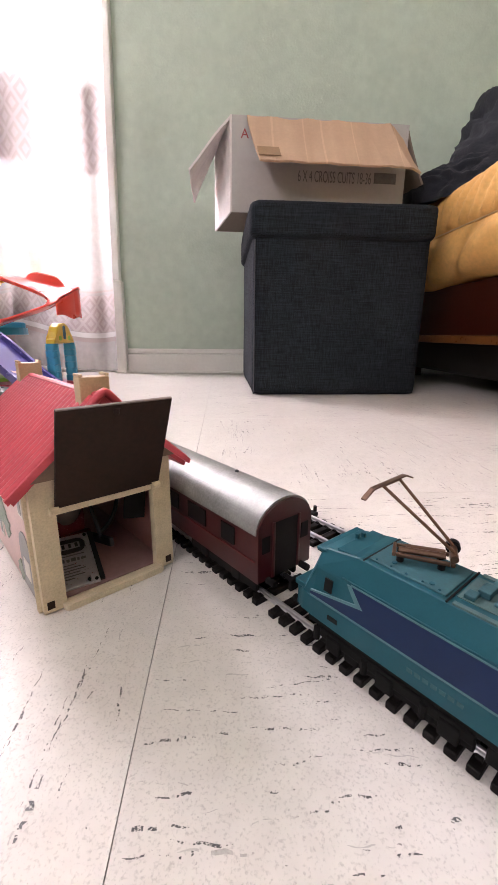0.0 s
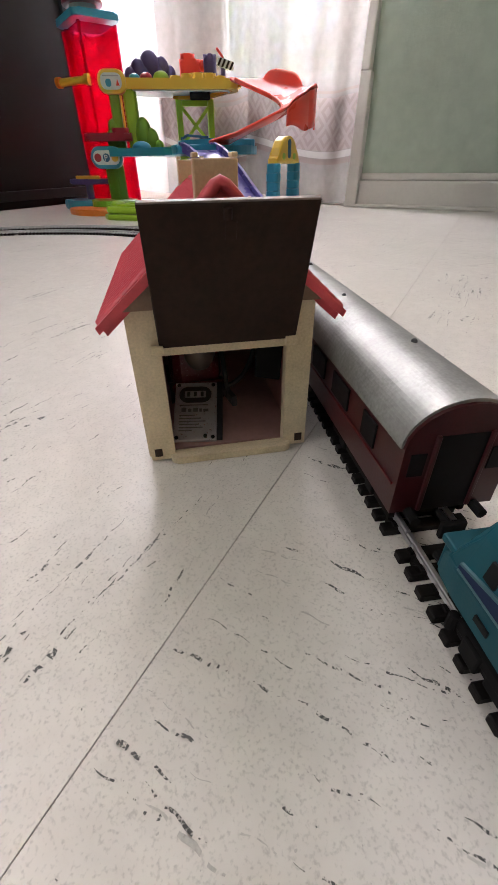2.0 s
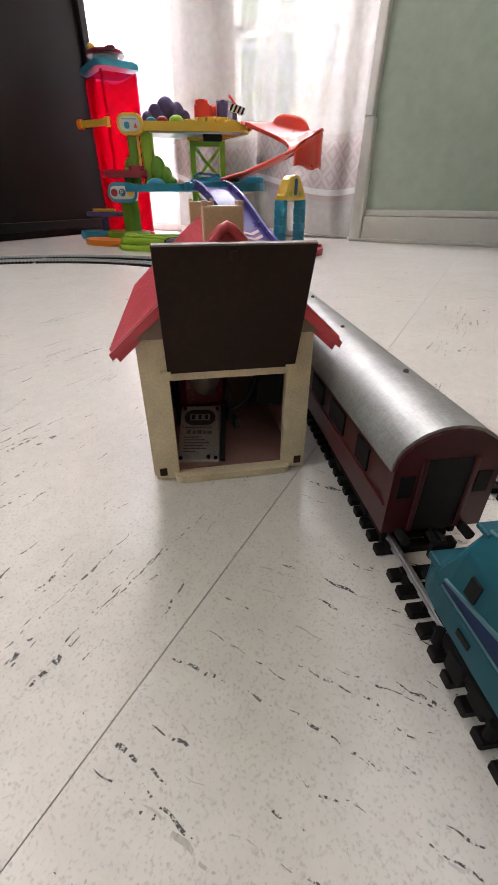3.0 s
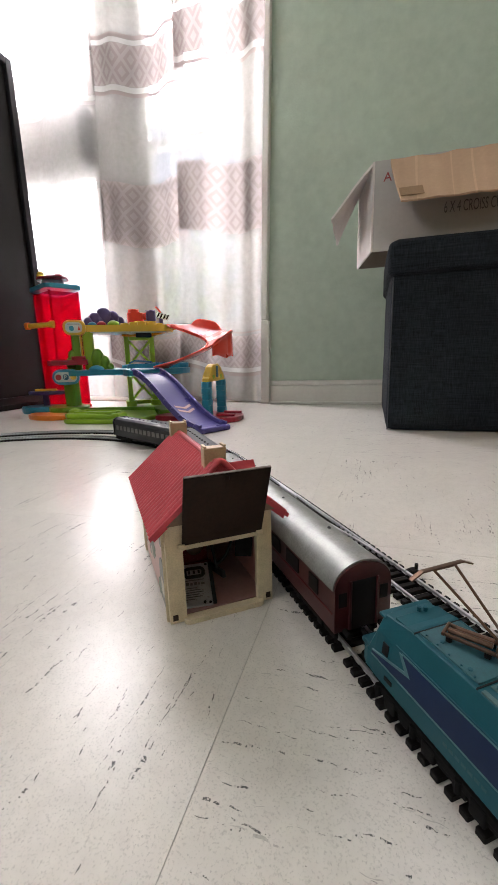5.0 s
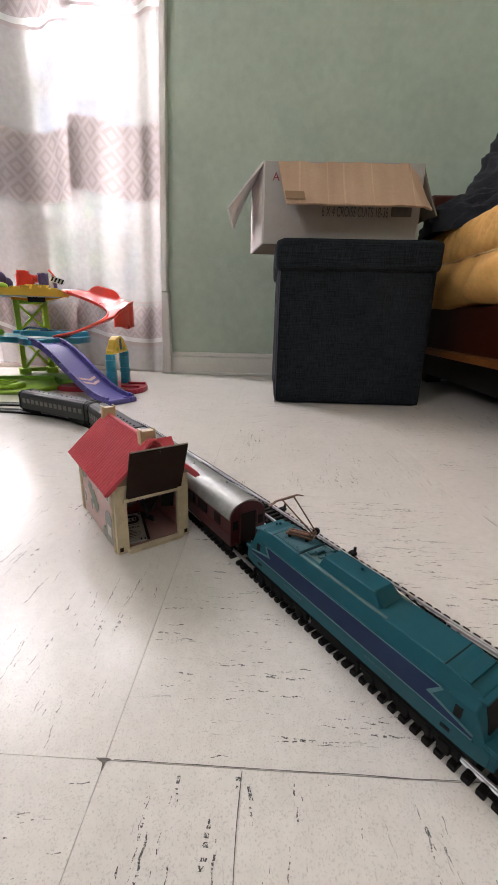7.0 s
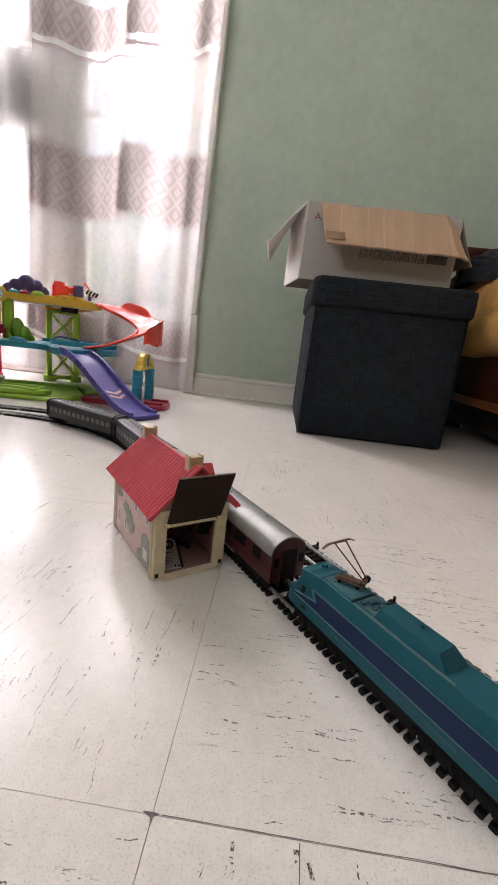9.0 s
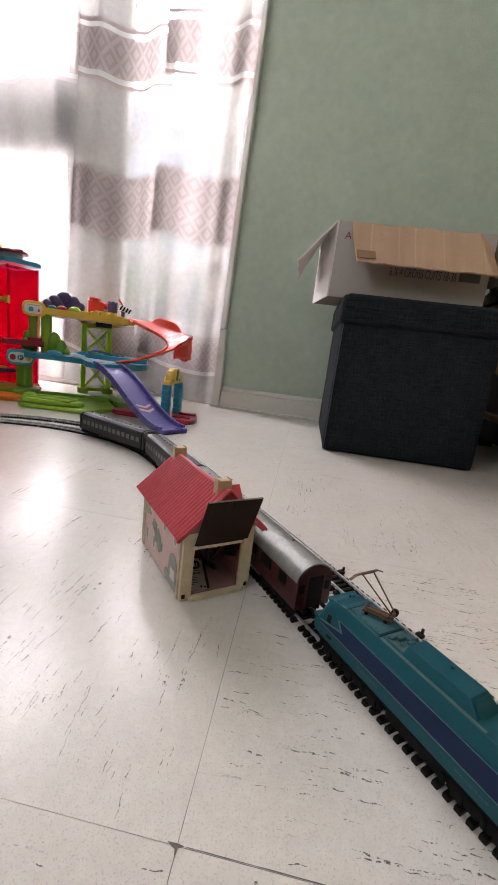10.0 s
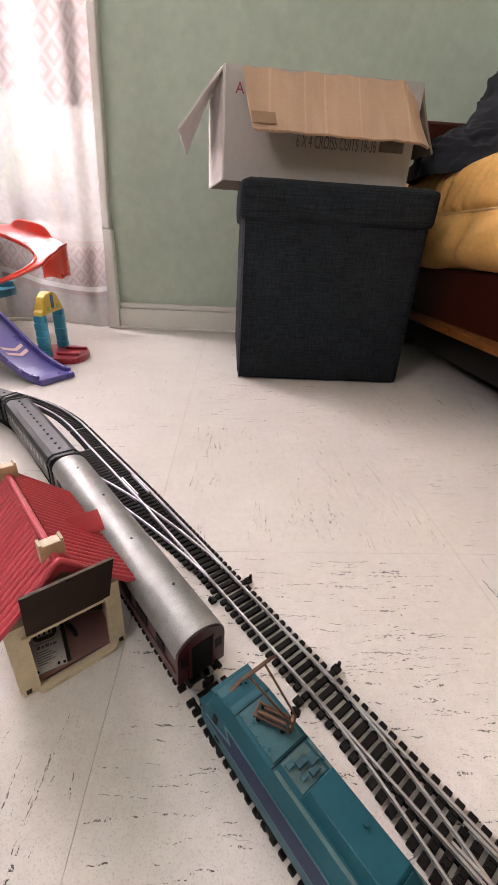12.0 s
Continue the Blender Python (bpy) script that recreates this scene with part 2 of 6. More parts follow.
M_INK = mat("dark_ink", (0.02, 0.02, 0.022), 0.8)
M_FADED = mat("faded_ink", (0.13, 0.125, 0.13), 0.8, vary=0.4, scale=90)
M_REDINK = mat("red_ink", (0.30, 0.05, 0.05), 0.8)
M_MUSTARD = mat("mustard_cotton", (0.78, 0.44, 0.13), 0.7, vary=0.14, scale=14, bump=0.12, bump_scale=90)
M_NAVY = mat("navy_cloth", (0.0155, 0.0175, 0.0235), 0.95, vary=0.3, scale=30, bump=0.8, bump_scale=220)
M_REDWOOD = mat("red_brown_wood", (0.058, 0.010, 0.005), 0.35, vary=0.25, scale=18, bump=0.05)
# brighter orange copy of the red-brown wood, for the lit lower edge
M_LITEDGE = mat("lit_varnished_edge", (0.24, 0.085, 0.022), 0.3, vary=0.25, scale=18, bump=0.05)
M_SEAM = mat("pale_seam_thread", (0.78, 0.55, 0.28), 0.8, vary=0.1, scale=60)
M_UNDERBOARD = mat("grey_brown_board", (0.020, 0.017, 0.015), 0.6, vary=0.2, scale=14, bump=0.05)
M_THREAD = mat("grey_stitching", (0.05, 0.055, 0.06), 0.8, vary=0.2, scale=90)
M_DARKPANEL = mat("dark_panel", (0.010, 0.0085, 0.008), 0.58, vary=0.2, scale=6)
M_BLACK = mat("black_plastic", (0.012, 0.012, 0.013), 0.5, vary=0.2)
M_SLEEPER = mat("sleeper_plastic", (0.0085, 0.0070, 0.0065), 0.6, vary=0.35, scale=120)
M_RAIL = mat("nickel_rail", (0.64, 0.64, 0.65), 0.48, 1.0, vary=0.04, scale=60)
M_ROOF = mat("red_toy_roof", (0.54, 0.072, 0.090), 0.36, vary=0.12, scale=90, bump=0.03)
M_CREAM = mat("cream_plastic", (0.58, 0.485, 0.335), 0.45, vary=0.22, scale=120, bump=0.05)
M_TAN = mat("tan_plastic", (0.50, 0.38, 0.235), 0.45, vary=0.14, scale=120, bump=0.05)
M_FLAP = mat("brown_plastic", (0.027, 0.0145, 0.010), 0.7, vary=0.35, scale=45, bump=0.06)
M_EDGELIGHT = mat("edge_light", (0.15, 0.115, 0.095), 0.5, vary=0.5, scale=260)
M_PINK = mat("pink_print", (0.62, 0.43, 0.405), 0.5, vary=0.15, scale=60)
M_GREENPRINT = mat("green_print", (0.29, 0.33, 0.27), 0.6, vary=0.35, scale=220)
M_GREYPRINT = mat("grey_print", (0.30, 0.30, 0.29), 0.6, vary=0.15, scale=200)
M_WHITEPRINT = mat("white_print", (0.66, 0.62, 0.56), 0.6, vary=0.1, scale=200)
M_DKRED = mat("dark_red_plastic", (0.105, 0.006, 0.012), 0.25, vary=0.15, scale=90)
M_MAROON = mat("maroon_coach", (0.044, 0.005, 0.007), 0.35, vary=0.3, scale=120, bump=0.02)
M_WAIST = mat("dull_red_line", (0.095, 0.010, 0.012), 0.45)
M_SILVER = mat("silver_roof", (0.27, 0.275, 0.262), 0.5, 0.45, vary=0.3, scale=90, bump=0.05, bump_scale=300)
M_GREYROOF = mat("grey_roof", (0.032, 0.034, 0.037), 0.50, vary=0.15, scale=90)
M_GREYBODY = mat("grey_coach", (0.020, 0.024, 0.024), 0.45, vary=0.15, scale=120)
M_WINDOWDARK = mat("dark_glazing", (0.006, 0.006, 0.0065), 0.55, vary=0.1)
M_WINDOWPALE = mat("pale_glazing", (0.15, 0.145, 0.135), 0.3, vary=0.15, scale=150)
M_TEAL = mat("teal_loco", (0.004, 0.070, 0.094), 0.5, vary=0.08, scale=120, bump=0.02)
M_BLUEBAND = mat("dark_blue_band", (0.004, 0.016, 0.060), 0.5, vary=0.1, scale=120)
M_TEALDK = mat("teal_lower", (0.005, 0.066, 0.092), 0.55, vary=0.12, scale=120)
for m in (M_TEAL, M_TEALDK, M_BLUEBAND, M_ROOF):
    m.node_tree.nodes["Principled BSDF"].inputs["Specular IOR Level"].default_value = 0.3
M_TEALWORN = mat("faded_teal", (0.018, 0.082, 0.100), 0.6, vary=0.3, scale=160)
M_PALELINE = mat("pale_line", (0.060, 0.145, 0.165), 0.5)
M_WALKWAY = mat("weathered_walkway", (0.055, 0.110, 0.112), 0.6, vary=0.3, scale=200)
M_COPPER = mat("worn_brass", (0.150, 0.088, 0.060), 0.42, 0.8, vary=0.25, scale=300)
M_CHASSIS = mat("chassis", (0.007, 0.0068, 0.0068), 0.8, vary=0.2, scale=150)
M_STEEL = mat("wheel_steel", (0.30, 0.29, 0.28), 0.4, 0.9)
M_TOYYEL = toy("yellow_toy", (0.72, 0.47, 0.045), 0.3)
M_TOYAMBER = toy("amber_toy", (0.85, 0.38, 0.02), 0.25)
M_TOYORANGE = toy("orange_toy", (0.80, 0.22, 0.02), 0.3)
M_TOYRED = toy("red_toy", (0.78, 0.05, 0.03), 0.28)
M_TOYSLIDE = toy("coral_red_toy", (0.82, 0.075, 0.045), 0.26)
M_TOYDKRED = toy("crimson_toy", (0.34, 0.012, 0.03), 0.3)
M_TOYBLUE = toy("blue_toy", (0.03, 0.27, 0.42), 0.3)
M_TOYDKBLUE = toy("dark_blue_toy", (0.012, 0.10, 0.20), 0.35)
M_TOYPURPLE = toy("purple_toy", (0.10, 0.085, 0.33), 0.28)
M_TOYDKPURPLE = toy("dark_purple_toy", (0.085, 0.060, 0.19), 0.35)
M_TOYGREEN = toy("green_toy", (0.30, 0.50, 0.025), 0.3)
M_TOYDKGREEN = toy("dark_green_toy", (0.17, 0.36, 0.025), 0.33)
M_TOYGREY = toy("grey_toy", (0.35, 0.38, 0.40), 0.4)
M_STICKER = mat("white_sticker", (0.60, 0.66, 0.66), 0.3, vary=0.1, scale=90)
M_CHEVRON = mat("pink_sticker", (0.62, 0.40, 0.42), 0.35, vary=0.1, scale=90)
M_CARGLASS = mat("shiny_grey_window", (0.28, 0.24, 0.23), 0.15, 0.6, vary=0.1)
M_SHEET = mat("label_paper", (0.56, 0.55, 0.56), 0.30, 0.75, vary=0.10, scale=120)
for m in (M_DARKPANEL, M_FLAP, M_CHASSIS, M_WINDOWDARK, M_SLEEPER, M_BLACK):
    m.node_tree.nodes["Principled BSDF"].inputs["Specular IOR Level"].default_value = 0.18
M_VOILE = curtain_material("voile", 1.0)
# single-layer panel: its weave is paled for the strong backlight
M_VOILEBACKLIT = curtain_material("backlit_voile", 0.6)


def clear_red():
    """Red see-through plastic: light goes through it coloured."""
    m = bpy.data.materials.new("clear_red")
    m.use_nodes = True
    n, l = m.node_tree.nodes, m.node_tree.links
    p = n["Principled BSDF"]
    p.inputs["Base Color"].default_value = (0.70, 0.035, 0.13, 1)
    p.inputs["Roughness"].default_value = 0.15
    tr, tl = n.new("ShaderNodeBsdfTransparent"), n.new("ShaderNodeBsdfTranslucent")
    tr.inputs["Color"].default_value = (0.86, 0.16, 0.34, 1)
    tl.inputs["Color"].default_value = (0.62, 0.05, 0.12, 1)
    a, b = n.new("ShaderNodeMixShader"), n.new("ShaderNodeMixShader")
    a.inputs[0].default_value, b.inputs[0].default_value = 0.25, 0.36
    l.new(tl.outputs[0], a.inputs[1])
    l.new(p.outputs[0], a.inputs[2])
    l.new(tr.outputs[0], b.inputs[1])
    l.new(a.outputs[0], b.inputs[2])
    l.new(b.outputs[0], n["Material Output"].inputs[0])
    return m


def window_glass():
    m = bpy.data.materials.new("window_glass")
    m.use_nodes = True
    p = m.node_tree.nodes["Principled BSDF"]
    p.inputs["Base Color"].default_value = (0.96, 0.98, 0.97, 1)
    p.inputs["Roughness"].default_value = 0.02
    p.inputs["Transmission Weight"].default_value = 1.0
    p.inputs["IOR"].default_value = 1.45
    return m


M_CLEARRED = clear_red()
M_GLASS = window_glass()


# ---- building helpers ----
def thing(name, label, category, m=None, group="", kind=""):
    ob = new(name)
    ob.empty_display_size = 0.02
    if m is not None:
        ob.matrix_world = m
    return tagged(ob, label, category, group, kind)


def mesh_of(name, bm, material, smooth=False):
    me = bpy.data.meshes.new(name)
    bmesh.ops.recalc_face_normals(bm, faces=bm.faces)
    if smooth:
        for f in bm.faces:
            f.smooth = True
    bm.to_mesh(me)
    bm.free()
    me.materials.append(material)
    return me


def part(name, bm, material, parent, label="", smooth=False, at=None):
    ob = new(name, mesh_of(name, bm, material, smooth))
    ob.parent = parent
    if at is not None:
        ob.matrix_basis = at
    return tagged(ob, label)


def whole(name, bm, material, label, category, kind="", m=None, smooth=False, group=""):
    ob = new(name, mesh_of(name, bm, material, smooth))
    if m is not None:
        ob.matrix_world = m
    return tagged(ob, label, category, group, kind)


def box(x0, x1, y0, y1, z0, z1, r=0.0, bm=None, m=None, seg=2):
    """A box, its edges rounded by r."""
    bm = bm or bmesh.new()
    made = bmesh.ops.create_cube(bm, size=1)["verts"]
    for v in made:
        v.co = Vector(((x0 + x1) / 2 + v.co.x * (x1 - x0), (y0 + y1) / 2 + v.co.y * (y1 - y0), (z0 + z1) / 2 + v.co.z * (z1 - z0)))
    if r:
        edges = list({e for v in made for e in v.link_edges})
        made = list({v for f in bmesh.ops.bevel(bm, geom=edges, offset=r, segments=seg, affect="EDGES", profile=0.5)["faces"] for v in f.verts} | {v for v in made if v.is_valid})
    if m is not None:
        bmesh.ops.transform(bm, matrix=m, verts=[v for v in made if v.is_valid])
    return bm


def prism(outline, z0, z1, r=0.0, bm=None, m=None, seg=2):
    """An outline in x, y raised from z0 to z1; m turns it into place."""
    own = bmesh.new()
    low = [own.verts.new((x, y, z0)) for x, y in outline]
    high = [own.verts.new((x, y, z1)) for x, y in outline]
    k = len(outline)
    own.faces.new(low[::-1])
    own.faces.new(high)
    for i in range(k):
        own.faces.new((low[i], low[(i + 1) % k], high[(i + 1) % k], high[i]))
    if r:
        rim = [e for e in own.edges if abs(e.verts[0].co.z - e.verts[1].co.z) < 1e-9]
        bmesh.ops.bevel(own, geom=rim, offset=r, segments=seg, affect="EDGES", profile=0.5)
    if m is not None:
        bmesh.ops.transform(own, matrix=m, verts=own.verts)
    if bm is None:
        return own
    me = bpy.data.meshes.new("joined")
    own.to_mesh(me)
    own.free()
    bm.from_mesh(me)
    bpy.data.meshes.remove(me)
    return bm


def rounded(w, h, r, cx=0.0, cy=0.0, n=5):
    """A rounded rectangle's outline."""
    pts = []
    for sx, sy, a0 in ((1, 1, 0), (-1, 1, 90), (-1, -1, 180), (1, -1, 270)):
        for i in range(n + 1):
            a = radians(a0 + 90 * i / n)
            pts.append((cx + sx * (w / 2 - r) + r * math.cos(a), cy + sy * (h / 2 - r) + r * math.sin(a)))
    return pts


def ball(c, r, bm=None, squash=(1, 1, 1), u=16, v=10):
    bm = bm or bmesh.new()
    bmesh.ops.create_uvsphere(bm, u_segments=u, v_segments=v, radius=1, matrix=Matrix.Translation(c) @ Matrix.Diagonal((r * squash[0], r * squash[1], r * squash[2], 1)))
    return bm


def rod(a, b, r, bm=None, n=10, r2=None):
    """A round bar from a to b."""
    bm = bm or bmesh.new()
    a, b = Vector(a), Vector(b)
    m = Matrix.Translation((a + b) / 2) @ (b - a).to_track_quat("Z", "Y").to_matrix().to_4x4()
    bmesh.ops.create_cone(bm, cap_ends=True, segments=n, radius1=r, radius2=r if r2 is None else r2, depth=(b - a).length, matrix=m)
    return bm


def sweep(path, profile, bm=None, closed_profile=True, up=Vector((0, 0, 1)), cap=True):
    """A profile (sideways, up) carried along a path of points."""
    bm = bm or bmesh.new()
    path = [Vector(p) for p in path]
    rings = []
    for i, p in enumerate(path):
        d = (path[min(i + 1, len(path) - 1)] - path[max(i - 1, 0)]).normalized()
        side = d.cross(up).normalized()
        top = side.cross(d).normalized()
        rings.append([bm.verts.new(p + side * s + top * h) for s, h in profile])
    k = len(profile)
    for a, b in zip(rings, rings[1:]):
        for i in range(k if closed_profile else k - 1):
            bm.faces.new((a[i], a[(i + 1) % k], b[(i + 1) % k], b[i]))
    if cap and closed_profile:
        bm.faces.new(rings[0])
        bm.faces.new(rings[-1][::-1])
    return bm


def sheet(fn, nu, nv, bm=None, uv=None):
    """A surface fn(i / nu, j / nv) -> point."""
    bm = bm or bmesh.new()
    grid = [[bm.verts.new(fn(i / nu, j / nv)) for j in range(nv + 1)] for i in range(nu + 1)]
    lay = bm.loops.layers.uv.new("UVMap") if uv else None
    for i in range(nu):
        for j in range(nv):
            f = bm.faces.new((grid[i][j], grid[i + 1][j], grid[i + 1][j + 1], grid[i][j + 1]))
            if lay:
                for loop, (a, b) in zip(f.loops, ((i, j), (i + 1, j), (i + 1, j + 1), (i, j + 1))):
                    loop[lay].uv = uv(a / nu, b / nv)
    return bm


def solid(bm, depth):
    """Gives a sheet a thickness."""
    bmesh.ops.recalc_face_normals(bm, faces=bm.faces)
    bmesh.ops.solidify(bm, geom=list(bm.faces), thickness=depth)
    return bm


def text_part(words, size, m, material, parent, label="", squeeze=1.0, name="lettering"):
    cu = bpy.data.curves.new(name, "FONT")
    cu.body, cu.size, cu.extrude = words, size, 0.0002
    ob = bpy.data.objects.new("temporary", cu)
    scene.collection.objects.link(ob)
    bpy.context.view_layer.update()
    me = bpy.data.meshes.new_from_object(ob.evaluated_get(bpy.context.evaluated_depsgraph_get()))
    bpy.data.objects.remove(ob)
    me.transform(m @ Matrix.Diagonal((squeeze, 1, 1, 1)))
    me.materials.clear()
    me.materials.append(material)
    lob = new(name, me)
    lob.parent = parent
    return tagged(lob, label)


# ---- the room ----
WALL_Y, LEFT_X, RIGHT_X, BACK_Y, CEIL_Z = 1.345, -1.75, 1.75, -2.4, 2.5
WIN_L, WIN_R, WIN_TOP = -1.62, -0.31, 2.15

floor = thing("floor", "worn pale marbled vinyl tile floor with dark dashes", "floor", kind="structure")
part("subfloor", box(LEFT_X - 0.15, RIGHT_X + 0.15, BACK_Y - 0.15, WALL_Y + 0.4, -0.12, -0.0016), M_JOINT, floor, "dark joints under the tiles")

bm = box(-0.279, RIGHT_X, WALL_Y, WALL_Y + 0.22, 0, CEIL_Z)
whole("wall_north", bm, M_WALL, "sage green wall with a fine roughcast texture", "wall", "structure")
bm = box(LEFT_X, WIN_L, WALL_Y, WALL_Y + 0.22, 0, CEIL_Z)
box(WIN_L, WIN_R, WALL_Y, WALL_Y + 0.22, WIN_TOP, CEIL_Z, bm=bm)
whole("wall_north_window_side", bm, M_WALL, "sage green wall round the window", "wall", "structure")
whole("wall_south", box(LEFT_X - 0.12, RIGHT_X + 0.12, BACK_Y - 0.12, BACK_Y, 0, CEIL_Z), M_WALL, "sage green painted wall", "wall", "structure")
# west wall with an unseen second window, added for fill light behind the camera
S_L, S_R, S_B, S_T = -2.10, -0.80, 1.20, 2.25
bm = box(LEFT_X - 0.12, LEFT_X, BACK_Y, S_L, 0, CEIL_Z)
box(LEFT_X - 0.12, LEFT_X, S_R, WALL_Y, 0, CEIL_Z, bm=bm)
box(LEFT_X - 0.12, LEFT_X, S_L, S_R, 0, S_B, bm=bm)
box(LEFT_X - 0.12, LEFT_X, S_L, S_R, S_T, CEIL_Z, bm=bm)
whole("wall_west", bm, M_WALL, "sage green wall with the assumed second window", "wall", "structure")
window2 = thing("window_2", "unseen white window assumed in the side wall", "window", kind="structure")
for y0, y1, z0, z1 in ((S_L, S_L + 0.06, S_B, S_T), (S_R - 0.06, S_R, S_B, S_T), (S_L + 0.061, S_R - 0.061, S_B, S_B + 0.06), (S_L + 0.061, S_R - 0.061, S_T - 0.06, S_T), (-1.48, -1.42, S_B + 0.061, S_T - 0.061)):
    part("frame_bar", box(LEFT_X - 0.045, LEFT_X - 0.005, y0, y1, z0, z1, 0.004), M_WHITE, window2)
whole("wall_east", box(RIGHT_X, RIGHT_X + 0.12, BACK_Y, WALL_Y, 0, CEIL_Z), M_WALL, "sage green painted wall", "wall", "structure")
whole("ceiling", box(LEFT_X - 0.12, RIGHT_X + 0.12, BACK_Y - 0.12, WALL_Y + 0.22, CEIL_Z, CEIL_Z + 0.1), M_CEIL, "plain white ceiling", "ceiling", "structure")
bm = box(-0.2735, RIGHT_X, WALL_Y - 0.020, WALL_Y - 0.0005, 0, 0.060, 0.003)
box(-0.2735, RIGHT_X, WALL_Y - 0.014, WALL_Y - 0.0006, 0.0605, 0.076, 0.004, bm=bm)
box(-0.2735, RIGHT_X, WALL_Y - 0.036, WALL_Y - 0.0205, 0, 0.007, 0.002, bm=bm)
whole("baseboard", bm, M_WHITE, "off-white painted wooden baseboard with a rounded lip", "baseboard", "structure")

window = thing("window_1", "white French window with net curtains in front", "window", kind="structure")
LEAN = Matrix(((1, 0, 0.032, -0.032 * 0.277), (0, 1, 0, 0), (0, 0, 1, 0), (0, 0, 0, 1)))
part("casing", box(-0.310, -0.280, WALL_Y - 0.027, WALL_Y + 0.1, 0.2775, WIN_TOP, 0.004, m=LEAN), M_WHITE, window, "white painted casing, a little out of plumb")
part("plinth_block", box(-0.310, -0.2740, WALL_Y - 0.030, WALL_Y + 0.1, 0, 0.277, 0.004), M_WHITE, window, "wider white foot of the casing")
part("casing", box(WIN_L - 0.06, WIN_L, WALL_Y - 0.03, WALL_Y + 0.1, 0, WIN_TOP, 0.004), M_WHITE, window)
part("casing", box(WIN_L - 0.06, -0.22, WALL_Y - 0.03, WALL_Y + 0.1, WIN_TOP + 0.001, WIN_TOP + 0.07, 0.004), M_WHITE, window)
part("sill", box(WIN_L, -0.311, WALL_Y + 0.020, WALL_Y + 0.2, 0.0, 0.0495, 0.004), M_WHITE, window, "low white threshold")
for a, b, right, bars in ((-1.615, -0.841, 0.11, ((0.05, 0.14), (0.83, 1.10), (1.62, 1.68), (2.05, 2.14))), (-0.839, -0.315, 0.082, ((0.05, 0.285), (0.492, 0.514), (0.885, 0.912), (1.62, 1.66), (2.05, 2.14)))):
    left = 0.118
    casement = part("casement", box(a, a + left, WALL_Y + 0.06, WALL_Y + 0.10, 0.05, 2.14, 0.004), M_WHITE, window)
    part("stile", box(b - right, b, WALL_Y + 0.06, WALL_Y + 0.10, 0.05, 2.14, 0.004), M_WHITE, casement)
    for z0, z1 in bars:
        part("rail", box(a + left + 0.0005, b - right - 0.0005, WALL_Y + 0.062, WALL_Y + 0.098, z0, z1, 0.003), M_WHITE, casement)
    for (_, z0), (z1, _) in zip(bars, bars[1:]):
        pane = part("pane", box(a + left + 0.001, b - right - 0.001, WALL_Y + 0.078, WALL_Y + 0.082, z0 + 0.0005, z1 - 0.0005), M_GLASS, casement)
        pane.visible_shadow = False


# added box: gives the curtain the dark patch of a shaded fold
part("fold_shade_box", box(-0.978, -0.936, WALL_Y + 0.020, WALL_Y + 0.0595, 0.862, 1.042, 0.008), M_GREYBODY, window, "dark box added behind the curtain for a fold's shade")


def curtain(low, high, y, phase, waves, sag, label, cloth_material):
    """A hanging voile with soft folds. low and high: its edges in x at the hem and 1.1 m up; sag: how much the weave hangs higher at the first and last edge than in the middle."""
    wide = (low[1] - low[0]) * 1.12

    def at(u, v):
        z = 0.018 + v * 2.25
        k = min(1.0, z / 1.1)
        x0, x1 = low[0] + (high[0] - low[0]) * k, low[1] + (high[1] - low[1]) * k
        amp = 0.010 + 0.008 * v
        fold = amp * math.sin(u * waves * math.tau + phase + 0.5 * math.sin(3 * v + phase)) + 0.004 * math.sin(u * waves * 2.3 * math.tau + 2 * phase)
        return (x0 + (x1 - x0) * u + 0.004 * math.sin(7 * v + u * 9), y + fold, z + 0.008 * math.sin(u * 5 + phase) * (1 - v))

    def cloth(u, v):
        lift = sag[0] * (1 - u) ** 2 + sag[1] * u ** 2 - 0.006 * math.sin(u * math.pi)
        return (u * wide, 0.018 + v * 2.25 - lift)

    bm = sheet(at, 110, 60, uv=cloth)
    return whole("curtain", bm, cloth_material, label, "curtain", smooth=True, group="net curtains at the window")


curtain((-0.602, -0.297), (-0.552, -0.257), 1.285, 0.6, 1.7, (0.032, 0.004), "sheer white voile curtain with woven taupe diamond bands", M_VOILE)
curtain((-0.925, -0.56), (-0.885, -0.53), 1.335, 2.0, 1.6, (0.040, 0.008), "sheer white voile curtain with diamond bands, in loose folds", M_VOILE)
curtain((-1.60, -0.885), (-1.60, -0.870), 1.325, 4.1, 2.6, (0.0, 0.012), "sheer white voile curtain behind the dark cabinet, diamond bands paled for backlight", M_VOILEBACKLIT)
whole("curtain_rod", rod((-1.7, 1.31, 2.285), (-0.2, 1.31, 2.285), 0.012), M_WHITE, "white round curtain rod above the window", "rod")

# ---- ottoman, carton, bed, cabinet ----
ott = thing("ottoman", "charcoal grey linen storage ottoman cube with a padded lid", "ottoman", pose(0.269, 1.02, 0))


